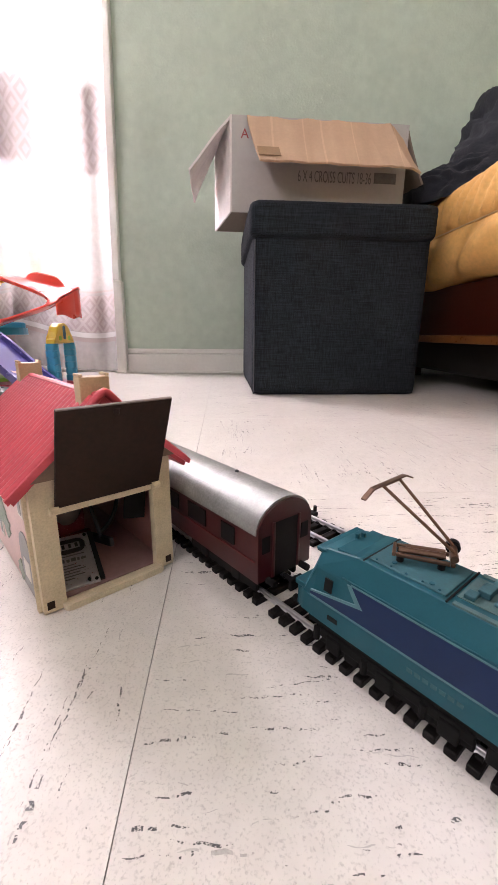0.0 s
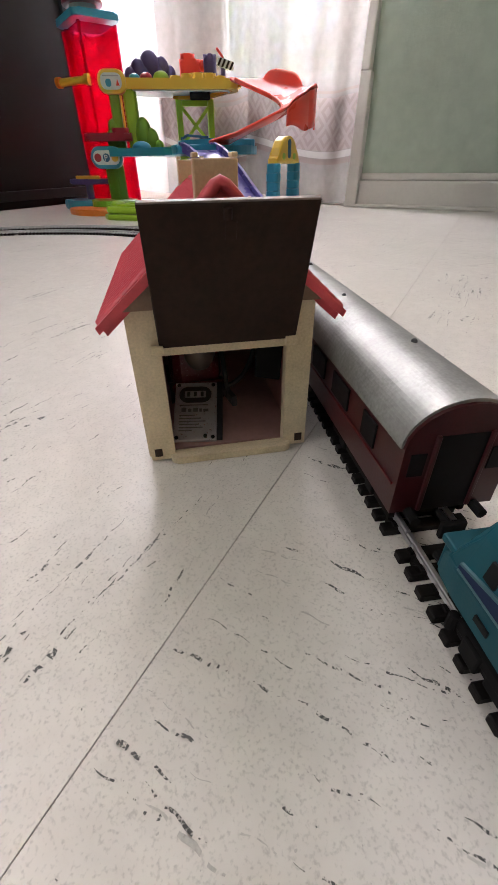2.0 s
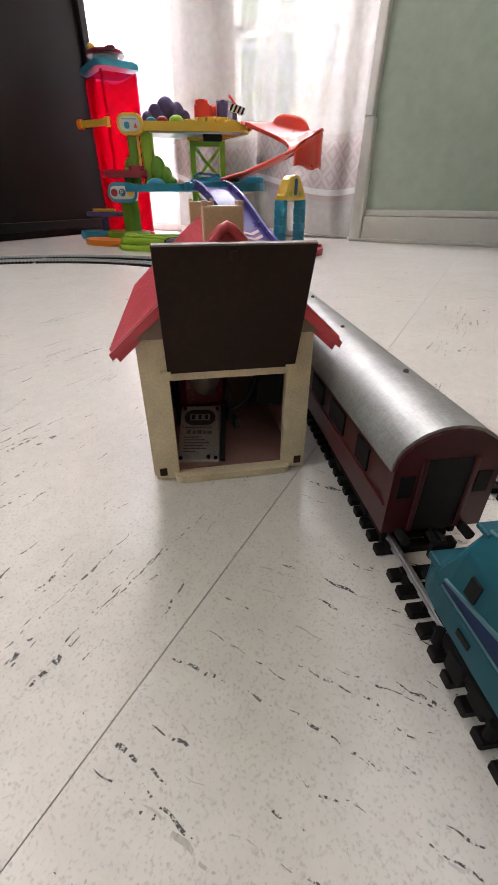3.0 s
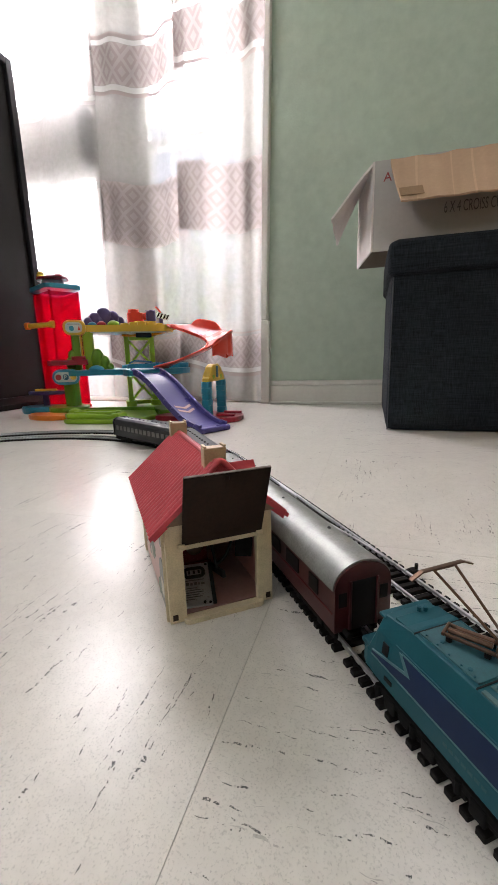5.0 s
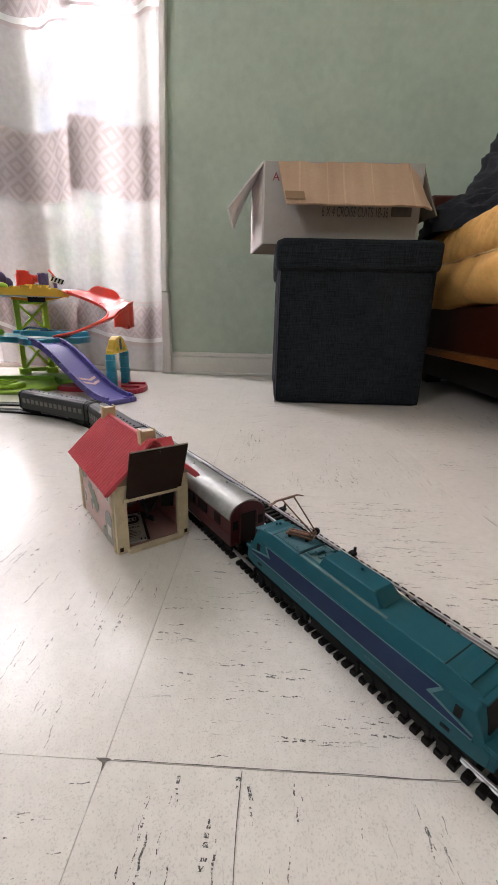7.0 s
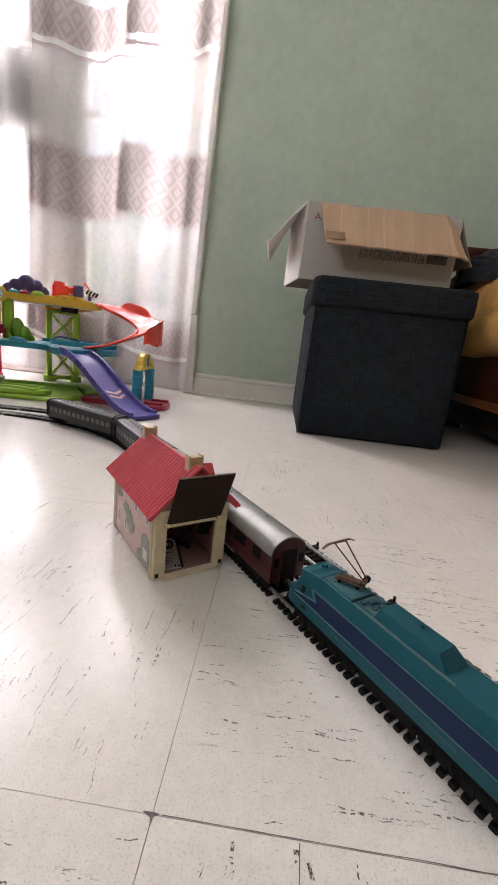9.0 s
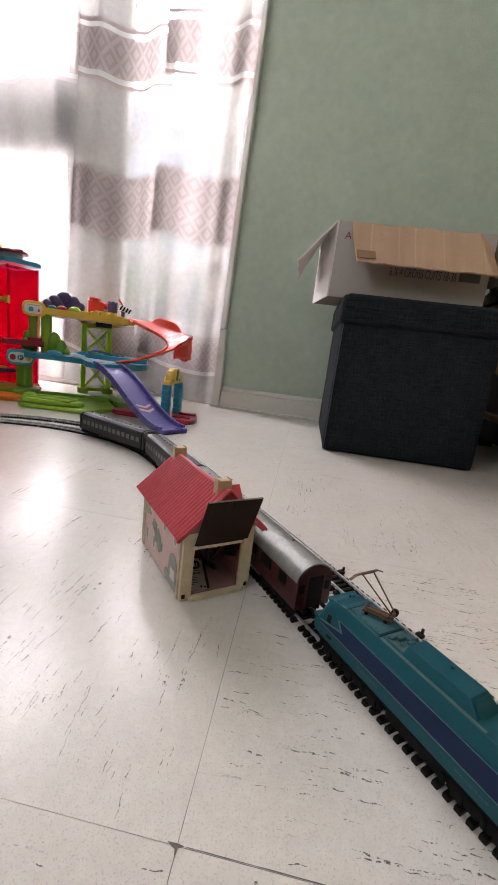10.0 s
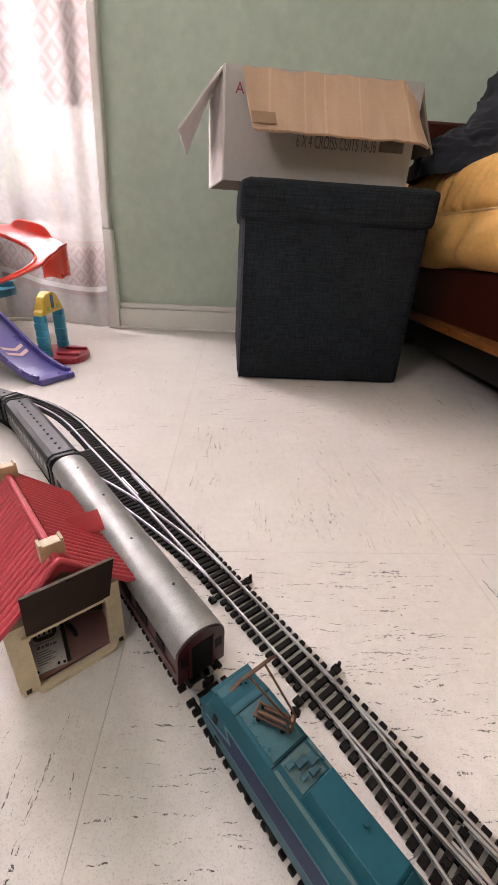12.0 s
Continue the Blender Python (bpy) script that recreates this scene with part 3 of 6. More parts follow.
def puffed(x0, x1, y0, y1, z0, z1, r, puff, n=14):
    """A box with rounded edges and slightly swollen faces."""
    bm = box(x0, x1, y0, y1, z0, z1)
    bmesh.ops.subdivide_edges(bm, edges=bm.edges[:], cuts=n, use_grid_fill=True)
    c = Vector(((x0 + x1) / 2, (y0 + y1) / 2, (z0 + z1) / 2))
    h = Vector(((x1 - x0) / 2, (y1 - y0) / 2, (z1 - z0) / 2))
    for v in bm.verts:
        q = v.co - c
        inner = Vector([max(-h[i] + r, min(h[i] - r, q[i])) for i in range(3)])
        out = q - inner
        if out.length > 1e-9:
            q = inner + out.normalized() * r
        s = [1 - (inner[i] / max(1e-6, h[i])) ** 2 for i in range(3)]
        nrm = Vector([(1 if abs(q[i]) > h[i] - r * 0.4 else 0) * (1 if q[i] > 0 else -1) for i in range(3)])
        q += nrm * puff * min(s[j] for j in range(3) if not nrm[j]) if nrm.length == 1 else Vector()
        v.co = c + q + Vector((noise.noise(v.co * 9), noise.noise(v.co * 9 + Vector((5, 0, 0))), noise.noise(v.co * 9 + Vector((0, 5, 0))))) * 0.0012
    return bm


part("body", puffed(-0.1785, 0.174, -0.18, 0.18, 0.0, 0.33, 0.010, 0.003, 20), M_FELT, ott, smooth=True)
part("lid", puffed(-0.186, 0.179, -0.193, 0.19, 0.300, 0.3675, 0.015, 0.003, 20), M_FELT, ott, "padded lid with hanging edge", smooth=True)
part("piping", rod((-0.1755, -0.1775, 0.002), (-0.1755, -0.1775, 0.30), 0.0013), M_THREAD, ott, "stitched corner seam")

# a carton racked askew: its side walls lean back to one side
SKEW = Matrix(((1, -0.20, 0, 0), (0.03, 1, 0, 0), (0, 0, 1, 0), (0, 0, 0, 1)))
carton = thing("carton", "open corrugated cardboard carton, grey outside, flaps hanging down", "box", pose(0.217, 1.030, 0.3705))
CW, CD, CH, T = 0.182, 0.082, 0.174, 0.004
part("base", box(-CW, CW, -CD, CD, 0.0005, T, m=SKEW), M_CARDSHADE, carton)
front = part("front_wall", box(-CW, CW, -CD - T, -CD, 0.0005, CH, 0.001, m=SKEW), M_CARDW, carton)
part("back_wall", box(-CW, CW, CD, CD + T, 0.0005, CH, 0.001, m=SKEW), M_CARDW, carton)
part("side_wall", box(-CW - T, -CW, -CD - T, CD + T, 0.0005, CH, 0.001, m=SKEW), M_LITWHITECARD, carton, "paler side wall, whitened as if lit from the window")
part("side_wall", box(CW, CW + T, -CD - T, CD + T, 0.0005, CH, 0.001, m=SKEW), M_CARDW, carton)


def flap(a, b, out, splay=(0, 0, 0), ragged=0.0, n=90, bend=0.1, fold=2.0):
    """A card flap hinged from a to b, reaching out by the vector `out` (by `splay` more at a) with its outer edge a little torn."""
    a, b, out, splay = Vector(a), Vector(b), Vector(out), Vector(splay)
    nrm = (b - a).cross(out).normalized()

    def at(u, v):
        edge = 1 + ragged * (noise.noise(Vector((u * 7, 3.1, 0))) + 0.5 * noise.noise(Vector((u * 23, 1, 0))))
        back = max(0.0, u - fold) * (b - a).length
        return a.lerp(b, u) - Vector((0.06 * back, -0.45 * back, 0.10 * back)) + (out + splay * (1 - u)) * v * edge + nrm * (bend * out.length * v * (1 - v) + 0.0012 * abs(math.sin(u * 17 + 0.6 * noise.noise(Vector((u * 5, v, 0))))) + 0.0016 * noise.noise(Vector((u * 6, v * 2, 4))))

    return solid(sheet(at, n, 8), T)


def askew(bm):
    bmesh.ops.transform(bm, matrix=SKEW, verts=bm.verts[:])
    return bm


fl = part("front_flap", askew(flap((-0.152, -CD - T, CH), (CW - 0.006, -CD - T, CH), (0.004, -0.082, -0.105), ragged=0.022, fold=0.90)), M_CARD, carton, "plain brown inner side of the folded-down flap", smooth=False)
part("tape_patch", askew(box(0.0, 0.042, 0.0, 0.024, 0.0, 0.0012, m=Matrix.Translation((-0.149, -0.1625, 0.0775)) @ pose(0, 0, 0, 52))), mat("card_patch", (0.30, 0.19, 0.11), 0.8), fl, "darker brown torn patch")
part("side_flap", askew(flap((-CW - T, CD, CH), (-CW - T, -CD, CH), (-0.084, 0.006, -0.094), (0.032, 0, -0.016), 0.04, bend=-0.06)), M_LITWHITECARD, carton, "grey flap sloping outward, whitened as if lit")
part("side_flap", askew(flap((CW + T, -CD, CH), (CW + T, CD, CH), (0.045, 0, -0.105), ragged=0.03)), M_CARDSHADE, carton, "brown flap, darkened as if in shade")
part("back_flap", askew(flap((CW, CD + T, CH), (-CW, CD + T, CH), (0, 0.025, -0.075), ragged=0.03)), M_CARDW, carton)
ON_FRONT = SKEW @ Matrix.Translation((0, -CD - T - 0.0006, 0))
text_part("6 X 4 CROISS CUITS 18-36", 0.030, ON_FRONT @ Matrix.Translation((-0.046, 0, 0.062)) @ pose(0, 0, 0, 90), M_FADED, front, "stencilled faded black lettering", 0.46)
text_part("A", 0.024, ON_FRONT @ Matrix.Translation((-0.1645, 0, 0.134)) @ pose(0, 0, 0, 90), M_REDINK, front, "dark red letter")
part("print_bar", askew(box(0.118, 0.166, -CD - T - 0.0008, -CD - T - 0.0001, 0.064, 0.084)), M_FADED, front, "illegible dark printed bar")

bed = thing("bed", "red-brown wooden bed with a mustard yellow cover", "bed", pose(0, 0, 0))
for y0, y1 in ((-0.5, 1.2995),):
    part("side_rail", box(0.555, 0.58, y0, y1, 0.1255, 0.235, 0.003), M_REDWOOD, bed, "varnished red-brown side rail")
    part("side_rail", box(1.45, 1.475, y0, y1, 0.1255, 0.235, 0.003), M_REDWOOD, bed)
    part("ledge", box(0.535, 0.60, y0, y1, 0.108, 0.125, 0.003), M_LITEDGE, bed, "varnished lower edge, lightened as if lit")
    part("headboard", box(0.565, 1.465, 1.300, 1.3235, 0.1, 0.575, 0.008), M_REDWOOD, bed, "varnished wooden headboard")
    part("end_board", box(0.58, 1.45, -0.5, -0.475, 0.1, 0.30, 0.003), M_REDWOOD, bed)
    part("lower_board", box(0.60, 0.618, y0, y1, 0.034, 0.1075, 0.002), M_UNDERBOARD, bed, "dark grey-brown lower board")
    part("slats", box(0.585, 1.445, -0.47, 1.31, 0.12, 0.14), M_REDWOOD, bed)
for x in (0.62, 1.40):
    for y in (-0.46, 1.27):
        part("leg", box(x, x + 0.05, y, y + 0.05, 0, 0.1075, 0.003), M_REDWOOD, bed)


def mattress():
    """A soft slab with a sewn rib along its side: tight puckers above the rib, broad slanting folds below."""
    x0, x1, z0, z1, r = 0.512, 1.488, 0.238, 0.426, 0.045
    loop = [(x0 + r - r * math.cos(a), z1 - r + r * math.sin(a)) for a in [i * math.pi / 20 for i in range(11)]]
    loop += [(x0 + r + (x1 - x0 - 2 * r) * k / 9, z1) for k in range(1, 9)]
    loop += [(x1 - r + r * math.sin(a), z1 - r + r * math.cos(a)) for a in [i * math.pi / 12 for i in range(7)]]
    loop += [(x1 - r + r * math.cos(a), z0 + r - r * math.sin(a)) for a in [i * math.pi / 12 for i in range(7)]]
    loop += [(x1 - r - (x1 - x0 - 2 * r) * k / 7, z0) for k in range(1, 7)]
    loop += [(x0 + r - r * math.sin(a), z0 + r - r * math.cos(a)) for a in [i * math.pi / 20 for i in range(11)]]
    loop += [(x0, z) for z in (0.294, 0.306, 0.318, 0.328, 0.334, 0.338, 0.342, 0.348, 0.358, 0.370)]
    n, bm = 560, bmesh.new()
    rings = []
    for i in range(n + 1):
        y = -0.51 + 1.805 * i / n
        ring = []
        for x, z in loop:
            out = 0.010 * noise.noise(Vector((x * 3, y * 4, z * 6)))
            if x < 0.60:
                w = (0.60 - x) / 0.09
                up = max(0.0, z - 0.338)
                wander = 1.6 * noise.noise(Vector((y * 11, 2.0, z * 3)))
                if up > 0:
                    fade = min(1.0, up / 0.012)
                    k = abs(math.sin(y * 88 + up * 60 + wander))
                    out += w * (fade * (0.014 * k ** 1.5 * (0.6 + 0.7 * abs(noise.noise(Vector((y * 17, 7.0, 0))))) - 0.002) + 0.004 * fade)
                else:
                    fade = min(1.0, (0.338 - z) / 0.03)
                    k = math.sin(y * 52 - (0.338 - z) * 46 + 1.3 * wander)
                    out += w * fade * (0.010 * k + 0.007)
                out -= 0.004 * w * math.exp(-((z - 0.338) / 0.006) ** 2)
            sag = 0.004 * math.sin(y * 23) + 0.005 * noise.noise(Vector((x, y * 9, 1.0))) if z < 0.27 else 0.0
            side = -1 if x < 0.6 else (1 if x > 1.40 else 0)
            ring.append(bm.verts.new((x + side * out, y, z + sag + (out * 0.7 if z > 0.36 else 0))))
        rings.append(ring)
    m = len(loop)
    for p, q in zip(rings, rings[1:]):
        for j in range(m):
            bm.faces.new((p[j], p[(j + 1) % m], q[(j + 1) % m], q[j]))
    bm.faces.new(rings[0])
    bm.faces.new(rings[-1][::-1])
    bmesh.ops.recalc_face_normals(bm, faces=bm.faces[:])
    return bm


part("cover", mattress(), M_MUSTARD, bed, "creased mustard yellow cotton cover", smooth=True)
part("seam", sweep([(0.5135 - 0.010 * noise.noise(Vector((1.54, y * 4, 2.03))), y, 0.338) for y in [-0.50 + 0.02 * i for i in range(90)]], [(0.0016 * math.cos(a), 0.0016 * math.sin(a)) for a in [i * math.tau / 6 for i in range(6)]]), M_SEAM, bed, "pale sewn seam")


def heap(c, size, seed, n=56):
    """A crumpled heap of cloth: a lumpy dome with deep folds, resting on its underside."""
    off = Vector((seed * 3.7, seed * 1.9, seed))

    def at(u, v):
        a, e = u * math.tau, v * math.pi / 2
        d = Vector((math.cos(a) * math.cos(e), math.sin(a) * math.cos(e), math.sin(e)))
        d2 = Vector((d.x, d.y, 1.5 * d.z))
        ridge = 1 - 2 * abs(noise.noise(d2 * 2.3 + off + Vector((noise.noise(d * 3), 0, 0))))
        k = 1 + 0.17 * noise.noise(d * 1.6 + off) + 0.10 * ridge + 0.05 * (1 - 2 * abs(noise.noise(d2 * 5.2 + off))) + 0.02 * noise.noise(d2 * 11 + off)
        flare = 0.45 + 0.55 * (1 - v) ** 0.6 / max(0.05, math.cos(e)) if v < 0.96 else 1.0
        return (c[0] + d.x * size[0] * k * min(1.0, flare), c[1] + d.y * size[1] * k * min(1.0, flare), c[2] + d.z ** 0.62 * size[2] * max(0.05, k))

    bm = sheet(at, n * 2, n)
    bmesh.ops.remove_doubles(bm, verts=bm.verts[:], dist=1e-5)
    return bm


bm = heap((0.798, 1.01, 0.420), (0.235, 0.25, 0.236), 1.0)
whole("crumpled_blanket", bm, M_NAVY, "crumpled dark navy blanket heaped on the bed", "blanket", smooth=True)
bm = heap((0.590, 1.03, 0.408), (0.115, 0.15, 0.095), 5.0)
whole("garment", bm, M_NAVY, "dark navy garment slumped beside the carton", "garment", smooth=True)

cab = thing("cabinet", "tall dark brown cabinet with a black edge frame", "cabinet", pose(-1.15, 0, 0))
part("body", box(-0.42, 0, -0.6, 1.262, 0.02, 1.15, 0.003), M_DARKPANEL, cab)
part("plinth", box(-0.40, -0.004, -0.59, 1.25, 0.0, 0.0195), M_BLACK, cab, "black plinth")
for y0, y1, z0, z1 in ((1.243, 1.268, 0.02, 1.158), (-0.605, 1.2425, 1.134, 1.158), (-0.605, 1.2425, 0.02, 0.044)):
    part("edge_trim", box(0.0005, 0.014, y0, y1, z0, z1, 0.002), M_BLACK, cab, "black edge trim")
bm = heap((-1.26, 0.85, 1.159), (0.11, 0.34, 0.10), 9.0)
whole("cloth_bundle", bm, M_NAVY, "dark crumpled cloth lying on the cabinet", "cloth", smooth=True)

# ---- railway ----
AX = Vector((0.06, 0.176, 0))
AD = Vector((-0.6, 0.8, 0))
AN = Vector((0.8, 0.6, 0))
RAD, GAP = 0.365, 0.062
S_CURVE = 0.4325
CENTER = AX + AD * S_CURVE - AN * RAD


# the straight sections meet the bend at a slight angle
KINK = 0.217
AD2 = (AD + AN * 0.018).normalized()
AN2 = Vector((AD2.y, -AD2.x, 0))


def line(s, off):
    """A place on the railway: s metres past the start towards the bend, off metres to its outer side. Returns place and heading."""
    if s <= KINK:
        return AX + AD * KINK + AD2 * (s - KINK) + AN2 * off, AD2
    if s <= S_CURVE:
        return AX + AD * s + AN * off, AD
    a = (s - S_CURVE) / RAD
    q = Matrix.Rotation(a, 3, "Z")
    return CENTER + (q @ AN) * (RAD + off), q @ AD


RAIL_PROFILE = [(-0.0009, 0.0), (0.0009, 0.0), (0.0003, 0.0007), (0.0003, 0.0018), (0.0009, 0.0021), (0.0009, 0.0025), (0.0006, 0.0028), (-0.0006, 0.0028), (-0.0009, 0.0025), (-0.0009, 0.0021), (-0.0003, 0.0018), (-0.0003, 0.0007)]
GAUGE, SL_LEN, SL_W, SL_H = 0.0178, 0.0302, 0.0040, 0.0031


def sleeper_bm(length=SL_LEN, wide=SL_W):
    bm = box(-length / 2, length / 2, -wide / 2, wide / 2, 0.0, SL_H, 0.0004, seg=1)
    for sx in (-1, 1):
        for k in (-1, 1):
            box(sx * GAUGE / 2 + k * 0.0019 - 0.0006, sx * GAUGE / 2 + k * 0.0019 + 0.0006, -0.0011, 0.0011, SL_H, SL_H + 0.0010, bm=bm)
    return bm


SLEEPER = mesh_of("sleeper", sleeper_bm(), M_SLEEPER)
PITCH = 0.0069


def rails_between(parent, fn, s0, s1, n, name="rail"):
    for side in (-1, 1):
        pts = []
        for i in range(n + 1):
            p, d = fn(s0 + (s1 - s0) * i / n)
            w = Vector((d.y, -d.x, 0))
            pts.append(p + w * side * GAUGE / 2 + Vector((0, 0, SL_H - 0.0002)))
        part(name, sweep(pts, RAIL_PROFILE), M_RAIL, parent)


def sleeper_at(parent, p, d, mesh=SLEEPER):
    ob = new("sleeper", mesh)
    ob.parent = parent
    ob.matrix_basis = Matrix.Translation(p) @ Matrix.Rotation(math.atan2(d.y, d.x) - math.pi / 2, 4, "Z")
    return ob


def track_section(s0, s1, off, gap=0.0025):
    t = thing("track_section", "model railway track with dark sleepers and bright nickel rails", "track", group="model railway track")
    bend = s1 > S_CURVE
    rails_between(t, lambda s: line(s, off), s0 + 0.0004, s1 - 0.0004, 22 if bend else 2)
    ratio = (RAD + off) / RAD if s0 >= S_CURVE else 1.0
    count = max(2, round((s1 - s0) * ratio / PITCH))
    for i in range(count):
        p, d = line(s0 + gap + (s1 - s0 - 2 * gap) * (i + 0.5) / count, off)
        sleeper_at(t, p, d)
    for s in (s0 + 0.0025 + 1.0 * PITCH, s1 - 0.0025 - 1.0 * PITCH):
        p, d = line(s, off)
        m = Matrix.Translation(p) @ Matrix.Rotation(math.atan2(d.y, d.x) - math.pi / 2, 4, "Z")
        for x in (-GAUGE / 2, GAUGE / 2):
            part("end_web", box(x - 0.0026, x + 0.0026, -0.0036, 0.0036, 0.0002, SL_H - 0.0003, m=m), M_SLEEPER, t)
    for side in (-1, 1):
        p, d = line(s0, off)
        w = Vector((d.y, -d.x, 0))
        a = p + w * side * GAUGE / 2 + Vector((0, 0, 0.0034))
        part("rail_joiner", sweep([a - d * 0.004, a + d * 0.004], [(-0.0016, 0), (0.0016, 0), (0.0012, 0.0012), (-0.0012, 0.0012)]), M_RAIL, t, "folded metal rail joiner")
    return t


# inner line under the train, outer line beside it
edges = [-0.663, -0.443, -0.223, -0.003, 0.217, S_CURVE, 0.62, 0.81, 1.0, 1.19]
for a, b in zip(edges, edges[1:]):
    track_section(a, b, 0.0)
track_section(-0.663, -0.241, GAP)
for a, b in ((S_CURVE, 0.62), (0.62, 0.81), (0.81, 1.0), (1.0, 1.19)):
    track_section(a, b, GAP)


def turnout(s_toe, s_end, side, label, main_off=GAP, reach=GAP):
    """A turnout on the outer line: its branch leaves the main line at s_toe and has moved sideways by `reach` at s_end."""
    t = thing("turnout", label, "track", group="model railway track")
    lo, hi = min(s_toe, s_end), max(s_toe, s_end)
    rails_between(t, lambda s: line(s, main_off), lo, hi, 24, "stock_rail")
    way = 1 if s_end > s_toe else -1
    length = hi - lo

    def branch(s):
        k = abs(s - s_toe) / length
        o = main_off + side * reach * (k ** 1.75)
        slope = side * reach * 1.75 * k ** 0.75 / length * way
        p, d = line(s, o)
        return p, (d + Vector((d.y, -d.x, 0)) * slope).normalized()

    rails_between(t, branch, s_toe + way * length * 0.04, s_end, 24, "branch_rail")
    count = round(length / PITCH)
    for i in range(count):
        s = lo + length * (i + 0.5) / count
        k = abs(s - s_toe) / length
        extra = min(reach * (k ** 1.75), 0.034)
        if extra < 0.002:
            sleeper_at(t, *line(s, main_off))
        else:
            sleeper_at(t, *line(s, main_off + side * extra / 2), mesh_of("sleeper", sleeper_bm(SL_LEN + extra, 0.0046), M_SLEEPER))
    for k in (-1, 1):
        p = line(s_toe + way * 0.003, main_off + k * 0.0185)[0]
        bm = box(-0.003, 0.003, -0.0028, 0.0028, 0.0, 0.003, 0.0006, m=Matrix.Translation(p) @ Matrix.Rotation(math.atan2(AD.y, AD.x), 4, "Z"))
        part("throw_plate", bm, M_SLEEPER, t)
        part("throw_knob", rod(p + Vector((0, 0, 0.003)) + AN * k * 0.0025, p + Vector((0, 0, 0.0066)) + AN * k * 0.0025, 0.0013), M_SLEEPER, t, "small round throw knob")
    for k in (-1, 1):
        a, b = (line(s, main_off + k * GAUGE / 2)[0] for s in (lo + 0.002, hi - 0.002))
        part("web", sweep([a, b], [(-0.0016, 0.0003), (0.0016, 0.0003), (0.0016, SL_H - 0.0004), (-0.0016, SL_H - 0.0004)]), M_SLEEPER, t)
    across = line(s_toe + way * length * min(1.0, GAUGE / reach) ** (1 / 1.75), main_off)[0]
    frog = across + AN * side * GAUGE / 2
    part("frog", box(-0.0030, 0.0030, -0.016, 0.016, 0.0003, SL_H + 0.0019, 0.0004, m=Matrix.Translation(frog) @ Matrix.Rotation(math.atan2(AD.y, AD.x) - math.pi / 2, 4, "Z")), M_SLEEPER, t, "black plastic frog")
    # check rails and blades
    for k in (-1, 1):
        q = line(s_toe + way * length * 0.62, main_off + k * (GAUGE / 2 - 0.0026))
        part("check_rail", sweep([q[0] - AD * 0.022 + Vector((0, 0, SL_H)), q[0] + AD * 0.022 + Vector((0, 0, SL_H))], RAIL_PROFILE), M_RAIL, t)
    return t


turnout(0.048, 0.360, -1, "model railway turnout whose branch runs across to the inner line")
track_section(0.361, S_CURVE, GAP)
turnout(-0.046, -0.240, -1, "model railway turnout whose branch swings towards the inner line", reach=0.036)
track_section(-0.0455, 0.0475, GAP, 0.0)


# ---- train ----
def hull(outline, y0, y1, r=0.0):
    """A car body: an outline across (x, z) carried along y."""
    m = Matrix(((1, 0, 0, 0), (0, 0, 1, 0), (0, 1, 0, 0), (0, 0, 0, 1)))
    return prism(outline, y0, y1, r, m=m)


def arch(w, z0, z1, rise, n=12):
    """A coach cross-section: straight sides to z1, then a rounded roof that rises by `rise`."""
    pts = [(w, z0), (w, z1)]
    pts += [(w * math.cos(math.pi * i / n), z1 + rise * math.sin(math.pi * i / n) ) for i in range(1, n)]
    return pts + [(-w, z1), (-w, z0)]


def bogie(parent, y):
    b = part("bogie", box(-0.0125, 0.0125, y - 0.021, y + 0.021, 0.009, 0.0145, 0.0008), M_CHASSIS, parent, "black bogie")
    for sx in (-1, 1):
        bm = box(sx * 0.0125 - 0.0012, sx * 0.0125 + 0.0012, y - 0.029, y + 0.029, 0.0062, 0.0132, 0.0006)
        for k in (-1, 1):
            box(sx * 0.0135 - 0.0014, sx * 0.0135 + 0.0014, y + k * 0.014 - 0.003, y + k * 0.014 + 0.003, 0.0065, 0.0125, 0.0006, bm=bm)
        part("axle_box", bm, M_CHASSIS, b)
        for k in (-1, 1):
            part("wheel", rod((sx * 0.0098, y + k * 0.014, 0.0108), (sx * 0.0072, y + k * 0.014, 0.0108), 0.0056, n=16), M_STEEL, b, "metal wheel")
    return b


def coupler(parent, y, way):
    bm = rod((0, y, 0.0125), (0, y + way * 0.008, 0.0125), 0.0013)
    box(-0.004, 0.004, y + way * 0.0075 - 0.001, y + way * 0.0075 + 0.001, 0.0095, 0.0155, 0.0004, bm=bm)
    part("coupler", bm, M_CHASSIS, parent, "black hook coupler")


def seat_between(sa, sb):
    """The pose of a car whose ends stand at sa and sb on the inner line, its own y along the track."""
    a, b = line(sa, 0)[0], line(sb, 0)[0]
    d = (b - a).normalized()
    return Matrix.Translation((a + b) / 2) @ Matrix.Rotation(math.atan2(d.y, d.x) - math.pi / 2, 4, "Z"), (b - a).length / 2


# maroon coach with a silver roof
m, h = seat_between(-0.002, 0.263)
coach = thing("railway_coach", "maroon model passenger coach with a worn silver roof", "train car", m, "model train")
W = 0.0175
part("body", hull(arch(W - 0.0002, 0.0145, 0.0388, 0.0132), -h, h), M_MAROON, coach)
part("roof", hull([(W + 0.0004, 0.0385)] + [((W + 0.0004) * math.cos(math.pi * i / 40), 0.0390 + 0.0140 * math.sin(math.pi * i / 40)) for i in range(1, 40)] + [(-W - 0.0004, 0.0385)], -h + 0.0012, h - 0.0012), M_SILVER, coach, "worn silver barrel roof", smooth=False)
part("underframe", box(-0.013, 0.013, -h + 0.006, h - 0.006, 0.0115, 0.0146, 0.0006), M_CHASSIS, coach)
